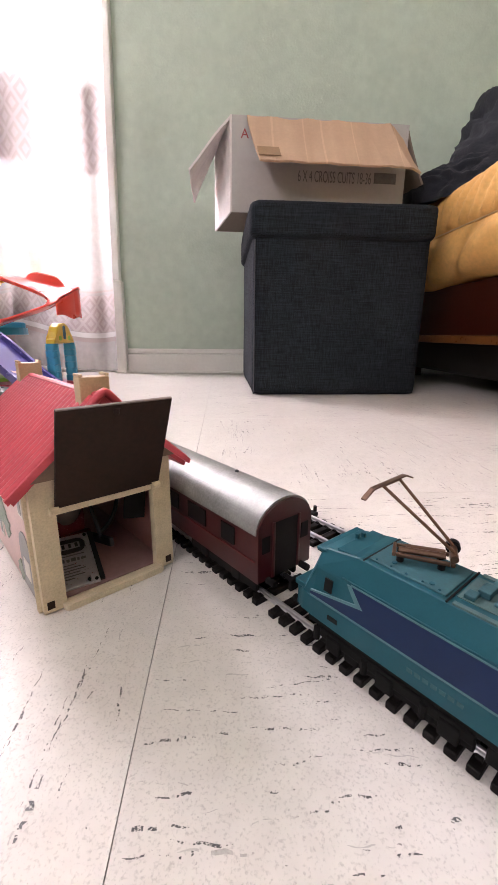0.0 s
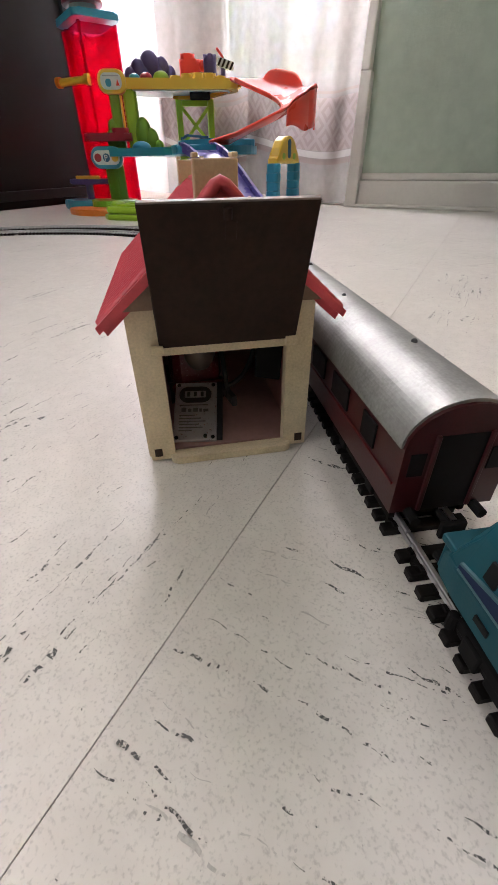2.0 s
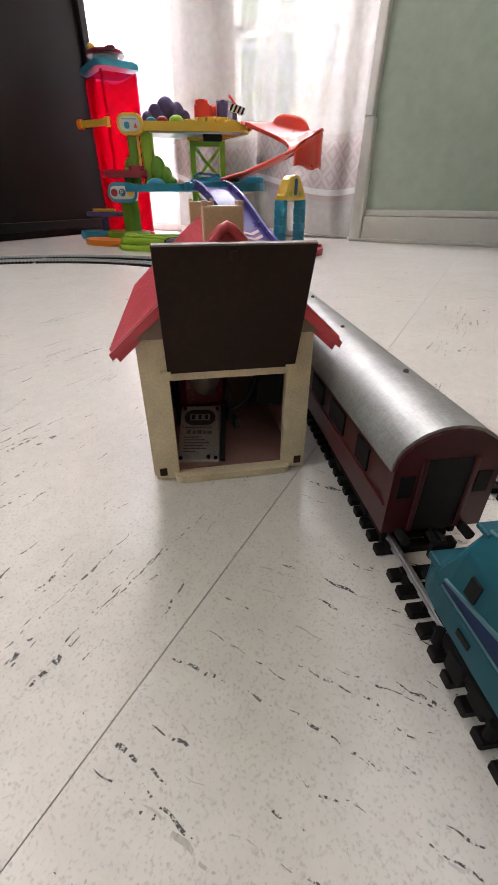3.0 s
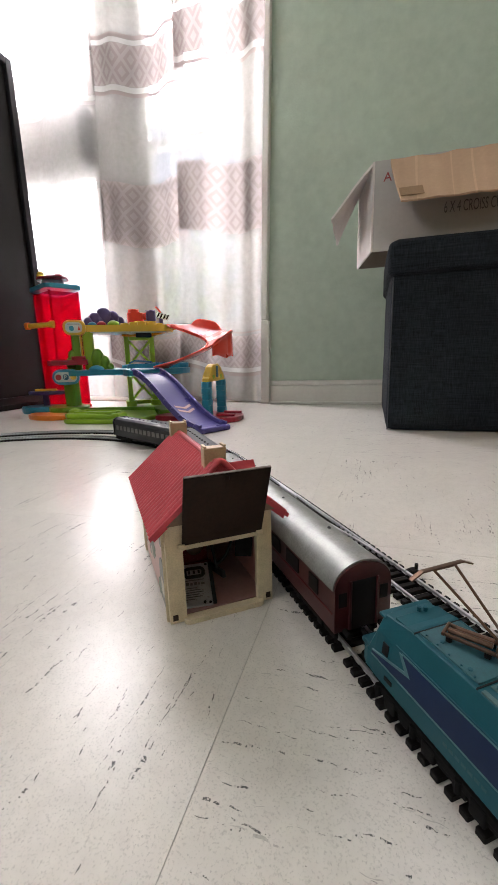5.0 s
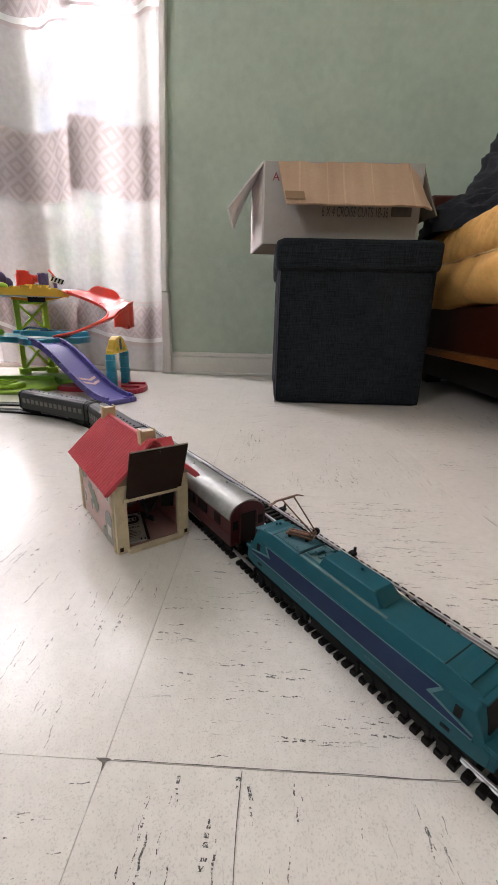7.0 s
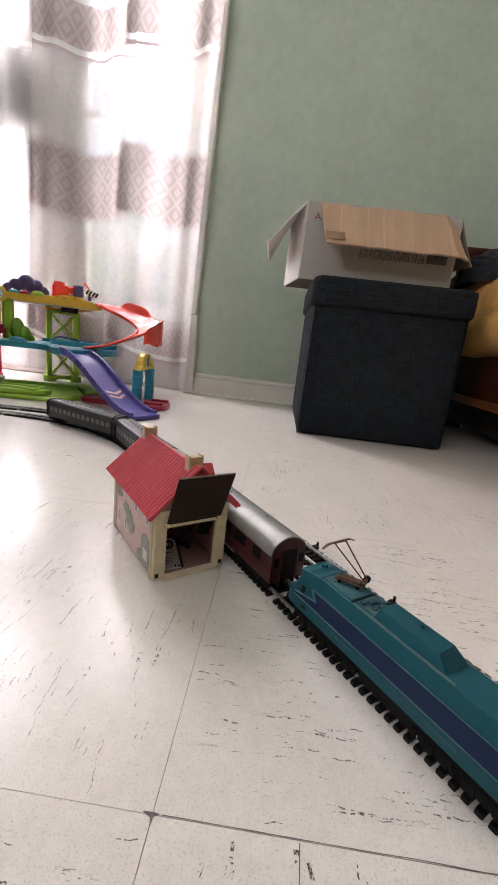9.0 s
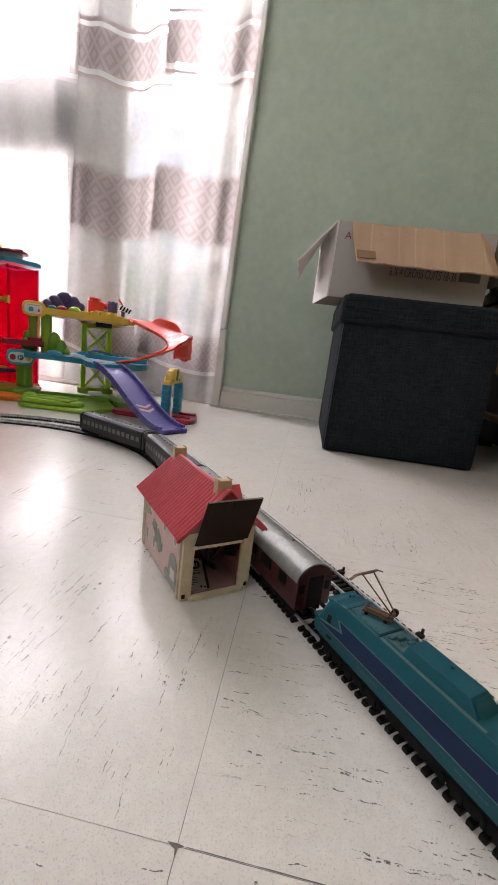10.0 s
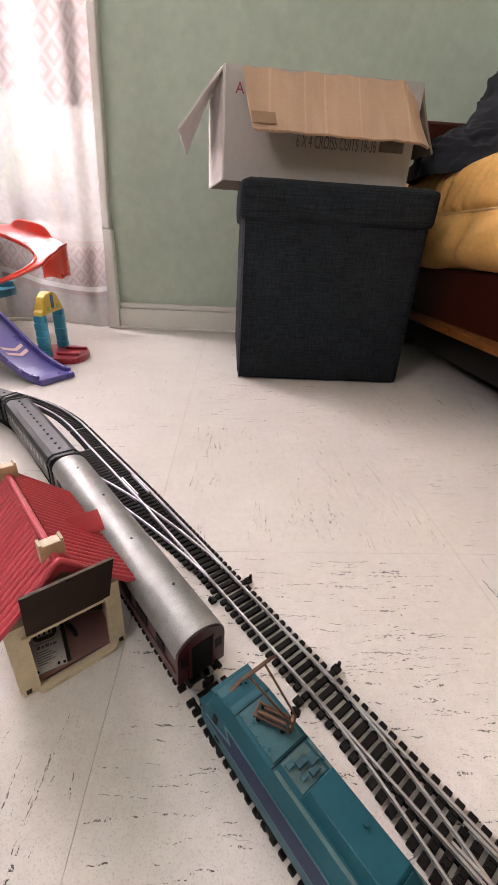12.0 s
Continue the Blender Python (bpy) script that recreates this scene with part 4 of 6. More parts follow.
for sx in (-1, 1):
    for i in range(9):
        y = -h + 0.022 + i * (2 * h - 0.044) / 8
        wide = 0.0052 if i in (0, 8) else 0.0086
        part("window", box(sx * W - 0.0006, sx * W + 0.0001, y - wide, y + wide, 0.0275, 0.0365), M_WINDOWDARK, coach, "dark window")
    part("waist_line", box(sx * W - 0.0004, sx * W + 0.0003, -h + 0.002, h - 0.002, 0.0248, 0.0254), M_WAIST, coach)
for e in (-1, 1):
    # no opening is cut; the recess's dark is a black panel
    part("gangway", box(-0.0078, 0.0078, *sorted((e * (h - 0.003), e * (h + 0.0002))), 0.0145, 0.0425), M_WINDOWDARK, coach, "flush black panel for the gangway's dark opening")
    for sx in (-1, 1):
        part("gangway_post", box(sx * 0.0082 - 0.0007, sx * 0.0082 + 0.0007, *sorted((e * (h - 0.001), e * (h + 0.0010))), 0.0150, 0.0430, 0.0003), M_MAROON, coach)
    part("end_window", box(0.0102, 0.0150, e * h - 0.0003, e * h + 0.0004, 0.029, 0.037), M_WINDOWDARK, coach)
    part("end_window", box(-0.0150, -0.0102, e * h - 0.0003, e * h + 0.0004, 0.029, 0.037), M_WINDOWDARK, coach)
    for sx in (-1, 1):
        part("buffer", rod((sx * 0.011, e * h, 0.0145), (sx * 0.011, e * (h + 0.005), 0.0145), 0.0017), M_CHASSIS, coach)
    bogie(coach, e * (h - 0.034))
    coupler(coach, e * h, e)
for i, y in enumerate((-0.09, -0.03, 0.04, 0.1)):
    part("roof_vent", ball((0.0 if i % 2 else 0.004, y, 0.0528), 0.0012, u=8, v=6), M_GREYROOF, coach, "tiny dark roof vent")


def grey_coach(sa, sb, label):
    m, h = seat_between(sa, sb)
    c = thing("railway_coach", label, "train car", m, "model train")
    part("body", hull([(W, 0.0145), (W, 0.038), (-W, 0.038), (-W, 0.0145)], -h, h, 0.0006), M_GREYBODY, c)
    roof = part("roof", hull([(W + 0.0005, 0.0375), (W + 0.0005, 0.0405), (W - 0.002, 0.0455), (W - 0.0075, 0.0485), (-W + 0.0075, 0.0485), (-W + 0.002, 0.0455), (-W - 0.0005, 0.0405), (-W - 0.0005, 0.0375)], -h - 0.0005, h + 0.0005, 0.0006), M_GREYROOF, c, "smooth grey roof")
    for i in range(13):
        y = -h + 0.018 + i * (2 * h - 0.036) / 12
        part("roof_vent", rod((0, y, 0.0484), (0, y, 0.0496), 0.0014, n=8), M_CHASSIS, roof)
        for sx in (-1, 1):
            part("window", box(sx * W - 0.0005, sx * W + 0.0003, y - 0.0042, y + 0.0042, 0.0265, 0.0348, 0.0003), M_WINDOWPALE, c, "pale window")
    for e in (-1, 1):
        part("end_ring", hull([(W + 0.0010, 0.0145), (W + 0.0010, 0.041), (W - 0.0018, 0.0462), (W - 0.0072, 0.0495), (-W + 0.0072, 0.0495), (-W + 0.0018, 0.0462), (-W - 0.0010, 0.041), (-W - 0.0010, 0.0145)], e * (h - 0.006) - 0.001, e * (h - 0.006) + 0.001), M_CHASSIS, c)
        part("gangway", box(-0.007, 0.007, *sorted((e * (h - 0.002), e * (h + 0.002))), 0.0145, 0.043, 0.0006), M_CHASSIS, c, "black gangway")
        bogie(c, e * (h - 0.030))
        coupler(c, e * h, e)
    part("underframe", box(-0.013, 0.013, -h + 0.006, h - 0.006, 0.0115, 0.0146, 0.0006), M_CHASSIS, c)
    return c


grey_coach(0.274, 0.482, "grey model coach with a row of roof vents")
grey_coach(0.494, 0.70, "grey model coach standing on the bend of the track")

# teal electric locomotive
m, h = seat_between(-0.212, -0.024)
loco = thing("locomotive", "teal model electric locomotive, dark blue side band, raised pantograph", "locomotive", m, "model train")
LW, LOW, WAIST, EAVE, ROOF = 0.0170, 0.0175, 0.0268, 0.0395, 0.0490
TILT = 0.0016 / (EAVE - WAIST)


def loco_body():
    """Upright skirt, sides that lean in above the waist, roof shoulders, both cab ends raked back."""
    sec = [(LW, LOW), (LW, WAIST), (LW - 0.0016, EAVE), (LW - 0.0052, ROOF), (-LW + 0.0052, ROOF), (-LW + 0.0016, EAVE), (-LW, WAIST), (-LW, LOW)]
    bm = bmesh.new()
    rings = []
    for y, top, slim in ((-h + 0.0015, 0.0265, 0.90), (-h + 0.0045, 0.0300, 0.95), (-h + 0.0100, 0.0462, 0.98), (-h + 0.026, ROOF, 1.0), (h - 0.026, ROOF, 1.0), (h - 0.0100, 0.0462, 0.98), (h - 0.0045, 0.0300, 0.95), (h - 0.0015, 0.0265, 0.90)):
        rings.append([bm.verts.new((x * slim, y, min(z, top - 0.0012 * (1 if abs(x) > 0.014 and z > WAIST else 0)) if z > WAIST else min(z, top - 0.002))) for x, z in sec])
    k = len(sec)
    for p, q in zip(rings, rings[1:]):
        for i in range(k):
            bm.faces.new((p[i], p[(i + 1) % k], q[(i + 1) % k], q[i]))
    bm.faces.new(rings[0])
    bm.faces.new(rings[-1][::-1])
    bmesh.ops.bevel(bm, geom=bm.edges[:], offset=0.0004, segments=1, affect="EDGES")
    return bm


body = part("body", loco_body(), M_TEAL, loco)
for sx in (-1, 1):
    skirt = Matrix(((0, 0, 1, sx * LW), (1, 0, 0, 0), (0, 1, 0, 0), (0, 0, 0, 1)))
    upper = Matrix(((0, -sx * TILT, 1, sx * (LW + TILT * WAIST)), (1, 0, 0, 0), (0, 1, 0, 0), (0, 0, 0, 1)))

    def decal(points, thick, material, name, label="", m=upper):
        return part(name, prism(points, -thick, thick, m=m), material, body, label)

    band = [(-h + 0.009, 0.0278), (h - 0.009, 0.0278), (h - 0.009, 0.0288), (h - 0.032, 0.0330), (h - 0.0265, 0.0392), (-h + 0.0265, 0.0392), (-h + 0.032, 0.0330), (-h + 0.009, 0.0288)]
    decal(band, 0.0003, M_BLUEBAND, "side_band", "dark blue band drawn out to points")
    decal([(-h + 0.009, 0.0270), (h - 0.009, 0.0270), (h - 0.009, 0.0277), (-h + 0.009, 0.0277)], 0.0003, M_PALELINE, "band_line", "thin pale line")
    decal([(-h + 0.026, 0.0393), (h - 0.026, 0.0393), (h - 0.026, 0.0398), (-h + 0.026, 0.0398)], 0.0003, M_PALELINE, "band_line")
    for e in (-1, 1):
        for pts in ([(0.0245, 0.0392), (0.0265, 0.0392), (0.0320, 0.0330), (0.0290, 0.0336)], [(0.009, 0.0289), (0.009, 0.0295), (0.0290, 0.0337), (0.0320, 0.0331)]):
            decal([(e * (h - p), z) for p, z in pts], 0.0004, M_PALELINE, "chevron", "pale slanted flash")
        decal([(e * (h - p), z) for p, z in ((0.0150, 0.0322), (0.0185, 0.0322), (0.0185, 0.0372), (0.0150, 0.0372))], 0.0004, M_WINDOWDARK, "cab_window", "dark cab side window")
        for k in range(7):
            p = 0.050 + 0.0026 * k
            decal([(e * (h - p), 0.0222), (e * (h - p - 0.0018), 0.0222), (e * (h - p - 0.0018), 0.0236), (e * (h - p), 0.0236)], 0.0002, M_TEALWORN, "number_bar", "small pale bars of illegible print", skirt)
        decal([(e * (h - p), z) for p, z in ((0.0180, 0.0215), (0.0225, 0.0215), (0.0225, 0.0232), (0.0180, 0.0232))], 0.0004, M_WINDOWDARK, "step_plate", "", skirt)
    part("waist_lip", box(sx * LW - 0.0003, sx * LW + 0.0005, -h + 0.008, h - 0.008, 0.0262, 0.0268), M_TEALDK, body)
    part("rain_gutter", box(sx * (LW - 0.0018) - 0.0003, sx * (LW - 0.0018) + 0.0005, -h + 0.022, h - 0.022, 0.0399, 0.0406), M_TEALDK, body)
    # worn walkway strip beside the hood
    part("roof_walk", box(sx * 0.0108 - 0.0009, sx * 0.0108 + 0.0009, -0.0330, 0.0360, ROOF - 0.0002, ROOF + 0.0006, 0.0002), M_WALKWAY, loco, "weathered grey roof walkway")
for e in (-1, 1):
    part("cab_roof", box(-0.0112, 0.0112, e * 0.0735 - 0.0045, e * 0.0735 + 0.0045, ROOF - 0.0012, ROOF + 0.0001, 0.0003, m=Matrix.Translation((0, 0, -0.0007))), M_TEAL, loco)
    part("roof_joint", box(-0.0118, 0.0118, e * 0.0662 - 0.0003, e * 0.0662 + 0.0003, ROOF - 0.0006, ROOF + 0.0002), M_WINDOWDARK, loco)
# raised hood with raked ends
bm = hull([(-0.0088, ROOF - 0.0002), (0.0106, ROOF - 0.0002), (0.0092, 0.0550), (-0.0060, 0.0550)], -0.0270, 0.0215)
for v in bm.verts:
    if v.co.z > 0.052:
        v.co.y += 0.0075 if v.co.y < 0 else -0.0015
bmesh.ops.bevel(bm, geom=bm.edges[:], offset=0.0003, segments=1, affect="EDGES")
hood = part("roof_hood", bm, M_TEAL, loco, "raised teal roof hood")
# thin plate over the raked end, its shade given by a darker teal
part("hood_end", prism([(-0.0072, 0.0), (0.0092, 0.0), (0.0078, 0.0078), (-0.0052, 0.0078)], 0.0001, 0.0006, m=Matrix.Translation((0, -0.0272, ROOF + 0.0006)) @ pose(0, 0, 0, 38)), M_TEALDK, hood, "raked hood end, slightly darker teal for its shade")
part("hood_stud", rod((0.0042, -0.002, 0.0548), (0.0042, -0.002, 0.0568), 0.0011, n=8), M_TEALDK, hood)
# weathered plate under the pantograph, cross joint and the open equipment well
part("roof_plate", box(-0.0098, 0.0098, 0.0385, 0.0655, ROOF - 0.0003, ROOF + 0.0007, 0.0003), M_TEALWORN, loco, "faded plate under the pantograph")
part("roof_joint", box(-0.0118, 0.0118, 0.0372, 0.0378, ROOF - 0.0006, ROOF + 0.0003), M_WINDOWDARK, loco)
part("well_floor", box(-0.0070, 0.0085, 0.0222, 0.0365, ROOF - 0.0003, ROOF + 0.0003), M_WALKWAY, loco, "grey equipment well")
for x, y, wx, wy, top in ((-0.0042, 0.0335, 0.0022, 0.0016, 0.0017), (0.0008, 0.0310, 0.0030, 0.0018, 0.0026), (0.0058, 0.0290, 0.0022, 0.0024, 0.0020), (-0.0020, 0.0262, 0.0018, 0.0014, 0.0014), (0.0035, 0.0250, 0.0026, 0.0014, 0.0022)):
    part("roof_gear", box(x - wx, x + wx, y - wy, y + wy, ROOF + 0.0003, ROOF + top, 0.0003), M_TEALWORN, loco, "small roof equipment")
part("roof_conduit", rod((0.0085, 0.0270, ROOF + 0.0012), (0.0030, 0.0330, ROOF + 0.0018), 0.0005, n=6), M_WALKWAY, loco)
for x, y, z in ((0.0104, 0.0262, 0.0018), (-0.0075, 0.0440, 0.0010), (-0.0060, 0.0580, 0.0010), (0.0080, 0.0480, 0.0010), (0.0010, 0.0780, 0.0012), (0.0034, 0.0770, 0.0012)):
    part("roof_stud", rod((x, y, ROOF - 0.0010), (x, y, ROOF + z), 0.0009, n=8), M_TEALDK, loco)
for i in range(5):
    part("roof_rivet", ball((-0.0088, 0.0410 + i * 0.0055, ROOF + 0.0007), 0.0005, u=8, v=6), M_TEALDK, loco)
# pantograph, turned askew on its base: frame, heavy pivot, two rods that spread upward, contact strip
PM = Matrix.Translation((0.0030, 0.0530, ROOF + 0.0007)) @ Matrix.Rotation(radians(28), 4, "Z")
pan = part("pantograph", box(-0.0042, 0.0042, 0.0085, 0.0098, 0.0016, 0.0030, 0.0003), M_COPPER, loco, "worn brass pantograph, raised", at=PM)
for x in (-0.0040, 0.0028):
    part("base_bar", box(x, x + 0.0012, -0.0085, 0.0085, 0.0016, 0.0030, 0.0003), M_COPPER, pan)
    for y in (-0.0060, 0.0070):
        part("insulator", rod((x + 0.0006, y, 0.0), (x + 0.0006, y, 0.0017), 0.0012, n=8), M_CHASSIS, pan)
part("base_bar", box(-0.0042, 0.0042, -0.0100, -0.0086, 0.0016, 0.0030, 0.0003), M_COPPER, pan)
part("spring", rod((-0.0016, -0.0070, 0.0040), (-0.0016, 0.0078, 0.0034), 0.0011, n=8), M_COPPER, pan)
part("spring", rod((0.0014, -0.0070, 0.0040), (0.0014, 0.0060, 0.0034), 0.0009, n=8), M_COPPER, pan)
part("pivot", rod((-0.0040, -0.0095, 0.0046), (0.0044, -0.0095, 0.0046), 0.0013), M_COPPER, pan, "brass pivot bar")
part("pivot_cap", rod((0.0042, -0.0095, 0.0046), (0.0068, -0.0095, 0.0046), 0.0024, n=16), M_CHASSIS, pan, "dark round pivot cap")
inv = PM.inverted()
tops = [inv @ Vector((x, 0.0660, ROOF + 0.0260)) for x in (-0.0045, 0.0060)]
part("arm", rod((-0.0012, -0.0095, 0.0056), tops[0], 0.0006, n=6), M_COPPER, pan)
part("arm", rod((0.0036, -0.0095, 0.0056), tops[1], 0.0006, n=6), M_COPPER, pan)
part("arm_tie", rod(tops[0], tops[1], 0.0005, n=6), M_COPPER, pan)
part("contact_strip", sweep([inv @ Vector((x, 0.0665, ROOF + z)) for x, z in ((-0.0150, 0.0236), (-0.0100, 0.0262), (0.0100, 0.0266), (0.0150, 0.0246))], [(-0.0009, -0.0003), (0.0009, -0.0003), (0.0009, 0.0003), (-0.0009, 0.0003)]), M_COPPER, pan, "thin contact strip")
for e in (-1, 1):
    turn = pose(0, 0, 0) if e < 0 else pose(0, 0, 0, 0, 0, 180)
    part("windscreen", prism([(-0.0122, 0.0), (0.0122, 0.0), (0.0104, 0.0130), (-0.0104, 0.0130)], -0.0002, 0.0005, m=turn @ Matrix.Translation((0, -h + 0.0050, 0.0312)) @ pose(0, 0, 0, 71)), M_WINDOWDARK, body, "dark windscreen")
    part("screen_post", prism([(-0.0008, 0.0), (0.0008, 0.0), (0.0008, 0.0132), (-0.0008, 0.0132)], 0.0, 0.0009, m=turn @ Matrix.Translation((0, -h + 0.0050, 0.0312)) @ pose(0, 0, 0, 71)), M_TEAL, body)
    part("cab_visor", box(-0.0128, 0.0128, e * (h - 0.0095) - 0.0022, e * (h - 0.0095) + 0.0022, 0.0446, 0.0460, 0.0005), M_TEAL, body, "cab roof edge")
    part("nose_ledge", box(-LW * 0.92, LW * 0.92, e * (h - 0.0020) - 0.0034, e * (h - 0.0020) + 0.0026, 0.0266, 0.0290, 0.0006), M_TEAL, body, "ledge under the windscreen")
    part("nose", box(-LW * 0.88, LW * 0.88, e * (h - 0.0020) - 0.0030, e * (h - 0.0020) + 0.0016, LOW, 0.0265, 0.0006), M_TEALDK, body)
    for sx in (-1, 1):
        part("headlight", rod((sx * 0.0105, e * (h - 0.001), 0.0225), (sx * 0.0105, e * (h + 0.0006), 0.0225), 0.0018, n=12), M_PALELINE, body, "round headlight")
        part("buffer", rod((sx * 0.0115, e * (h - 0.002), 0.0160), (sx * 0.0115, e * (h + 0.004), 0.0160), 0.0016), M_CHASSIS, loco)
    bogie(loco, e * (h - 0.042))
    coupler(loco, e * h, e)
part("underframe", box(-0.0140, 0.0140, -h + 0.006, h - 0.006, 0.0125, 0.0176, 0.0006), M_CHASSIS, loco, "black underframe")
part("battery_box", box(-0.0135, 0.0135, -0.020, 0.020, 0.0062, 0.0126, 0.0006), M_CHASSIS, loco)
for sx in (-1, 1):
    for e in (-1, 1):
        frame_part = part("bogie_frame", box(sx * 0.0142 - 0.0008, sx * 0.0142 + 0.0008, e * (h - 0.042) - 0.029, e * (h - 0.042) + 0.029, 0.0095, 0.0135, 0.0006), M_CHASSIS, loco, "black bogie side frame")
        for k in (-0.022, 0.0, 0.022):
            part("axle_box", box(sx * 0.0146 - 0.0012, sx * 0.0146 + 0.0012, e * (h - 0.042) + k - 0.0032, e * (h - 0.042) + k + 0.0032, 0.0062, 0.0125, 0.0006), M_CHASSIS, frame_part)
            part("spring", rod((sx * 0.0152, e * (h - 0.042) + k + 0.0080, 0.0078), (sx * 0.0152, e * (h - 0.042) + k + 0.0080, 0.0130), 0.0014, n=8), M_CHASSIS, frame_part)

# ---- toy house ----
house = thing("toy_house", "plastic toy house with red tiled roof, garage flap open", "toy house", pose(-0.0265, 0.185, 0, 0, 0, 38))
HW, HD, HE, HR = 0.0335, 0.112, 0.0640, 0.0960


def gable_wall(y0, y1, hole=None):
    """An end wall with a gable, and an opening if a hole is given."""
    mm = Matrix(((1, 0, 0, 0), (0, 0, 1, 0), (0, 1, 0, 0), (0, 0, 0, 1)))
    if not hole:
        return prism([(-HW, 0.001), (HW, 0.001), (HW, HE), (0, HR - 0.004), (-HW, HE)], y0, y1, m=mm)
    a, b, top = hole
    return prism([(-HW, 0.001), (a, 0.001), (a, top), (b, top), (b, 0.001), (HW, 0.001), (HW, HE), (0, HR - 0.004), (-HW, HE)], y0, y1, m=mm)


part("front_wall", gable_wall(-0.0010, 0.0035, (-0.0235, 0.0235, 0.0475)), M_CREAM, house, "cream frame round the open garage")
part("rear_wall", gable_wall(HD - 0.003, HD), M_CREAM, house)
for sx in (-1, 1):
    wall = part("side_wall", box(sx * (HW - 0.0028), sx * HW, 0.0036, HD - 0.0031, 0.001, HE - 0.001), M_PINK, house, "pink printed side wall")
    X = sx * (HW + 0.0002)

    def deco(y0, y1, z0, z1, material, label="", name="print", round_top=False, out=0.0002):
        if round_top:
            k = 8
            r = (y1 - y0) / 2
            pts = [(y0, z0), (y1, z0)] + [((y0 + y1) / 2 + r * math.cos(math.pi * i / k), z1 - r + r * math.sin(math.pi * i / k)) for i in range(k + 1)]
            return part(name, prism(pts, -out, out, m=Matrix(((0, 0, 1, X), (1, 0, 0, 0), (0, 1, 0, 0), (0, 0, 0, 1)))), material, wall, label)
        return part(name, box(X - out, X + out, y0, y1, z0, z1), material, wall, label)

    deco(0.010, 0.030, 0.003, 0.034, M_GREYPRINT, "grey printed arched door", "painted_door", True, 0.0003)
    deco(0.014, 0.024, 0.010, 0.020, M_WHITEPRINT, "pale printed heart panel", "painted_panel", False, 0.0005)
    for y in (0.013, 0.042, 0.088):
        deco(y, y + 0.009, 0.043, 0.055, M_WHITEPRINT, "printed window with pale shutters", "painted_window", False, 0.0003)
        deco(y + 0.002, y + 0.007, 0.0445, 0.0535, M_GREYPRINT, "", "painted_pane", False, 0.0005)
    for y in (0.070, 0.092):
        deco(y, y + 0.008, 0.012, 0.026, M_WHITEPRINT, "printed window with pale shutters", "painted_window", False, 0.0003)
        deco(y + 0.002, y + 0.006, 0.0135, 0.0245, M_GREYPRINT, "", "painted_pane", False, 0.0005)
    for i, (y, z, r) in enumerate(((0.066, 0.030, 0.009), (0.058, 0.024, 0.008), (0.075, 0.036, 0.007), (0.096, 0.046, 0.008), (0.034, 0.008, 0.006))):
        pts = [(y + r * (1 + 0.25 * math.sin(5 * a + i)) * math.cos(a), z + r * 0.8 * (1 + 0.25 * math.sin(4 * a + 2 * i)) * math.sin(a)) for a in [j * math.tau / 22 for j in range(22)]]
        part("painted_bush", prism(pts, -0.0004, 0.0004 + 0.00003 * i, m=Matrix(((0, 0, 1, X), (1, 0, 0, 0), (0, 1, 0, 0), (0, 0, 0, 1)))), M_GREENPRINT, wall, "printed grey-green bush")
    part("corner_post", box(sx * (HW - 0.0045), sx * (HW + 0.0008), 0.0036, 0.0062, 0.0, HE - 0.003, 0.0006), M_CREAM, house, "cream corner post")
    part("corner_post", box(sx * (HW - 0.004), sx * (HW + 0.0008), HD - 0.006, HD + 0.0008, 0.0, HE - 0.002, 0.0006), M_CREAM, house)
    part("peg_hole", box(sx * (HW - 0.0031) - 0.0016, sx * (HW - 0.0031) + 0.0016, -0.00125, -0.0006, 0.0028, 0.0066), M_FLAP, house, "small dark peg hole")
    part("hinge_knuckle", rod((sx * 0.0245 - 0.002, -0.0022, 0.0500), (sx * 0.0245 + 0.002, -0.0022, 0.0500), 0.0019, n=10), M_CREAM, house)
part("house_floor", box(-HW + 0.003, HW - 0.003, 0.0036, HD - 0.0032, 0.001, 0.0028), mat("rose_floor", (0.36, 0.20, 0.19), 0.35, vary=0.15), house, "dull rose floor inside")
for sx in (-1, 1):
    part("inner_lining", box(sx * (HW - 0.0040), sx * (HW - 0.0030), 0.0060, HD - 0.004, 0.003, HE - 0.004), mat("rose_lining", (0.40, 0.17, 0.16), 0.4, vary=0.15, scale=60), house, "dull rose inner wall")
part("threshold", prism(rounded(0.052, 0.006, 0.0028, 0.0005, -0.0018), 0.0003, 0.0036, 0.0006), M_CREAM, house, "rounded cream threshold")
part("lintel", box(-0.0238, 0.0238, -0.0009, 0.0012, 0.0472, 0.0510, 0.0005), M_CREAM, house)


def roof_slope(sx):
    """Pantiles: rounded ridges down the slope, stepped in courses."""
    nx, ny, courses = 78, 25 * 14, 13

    def at(u, v):
        x = sx * (0.0008 + u * 0.0402)
        z = HR - u * (HR - 0.0600) * 1.0
        f = (v * 25) % 1.0
        w = math.sqrt(max(0.0, 4 * f * (1 - f)))
        step = (u * courses) % 1.0
        lift = 0.0032 * w + 0.00016 * step
        return (x + sx * lift * 0.67, -0.0058 + v * 0.1248, z + lift * 0.74)

    return at, nx, ny


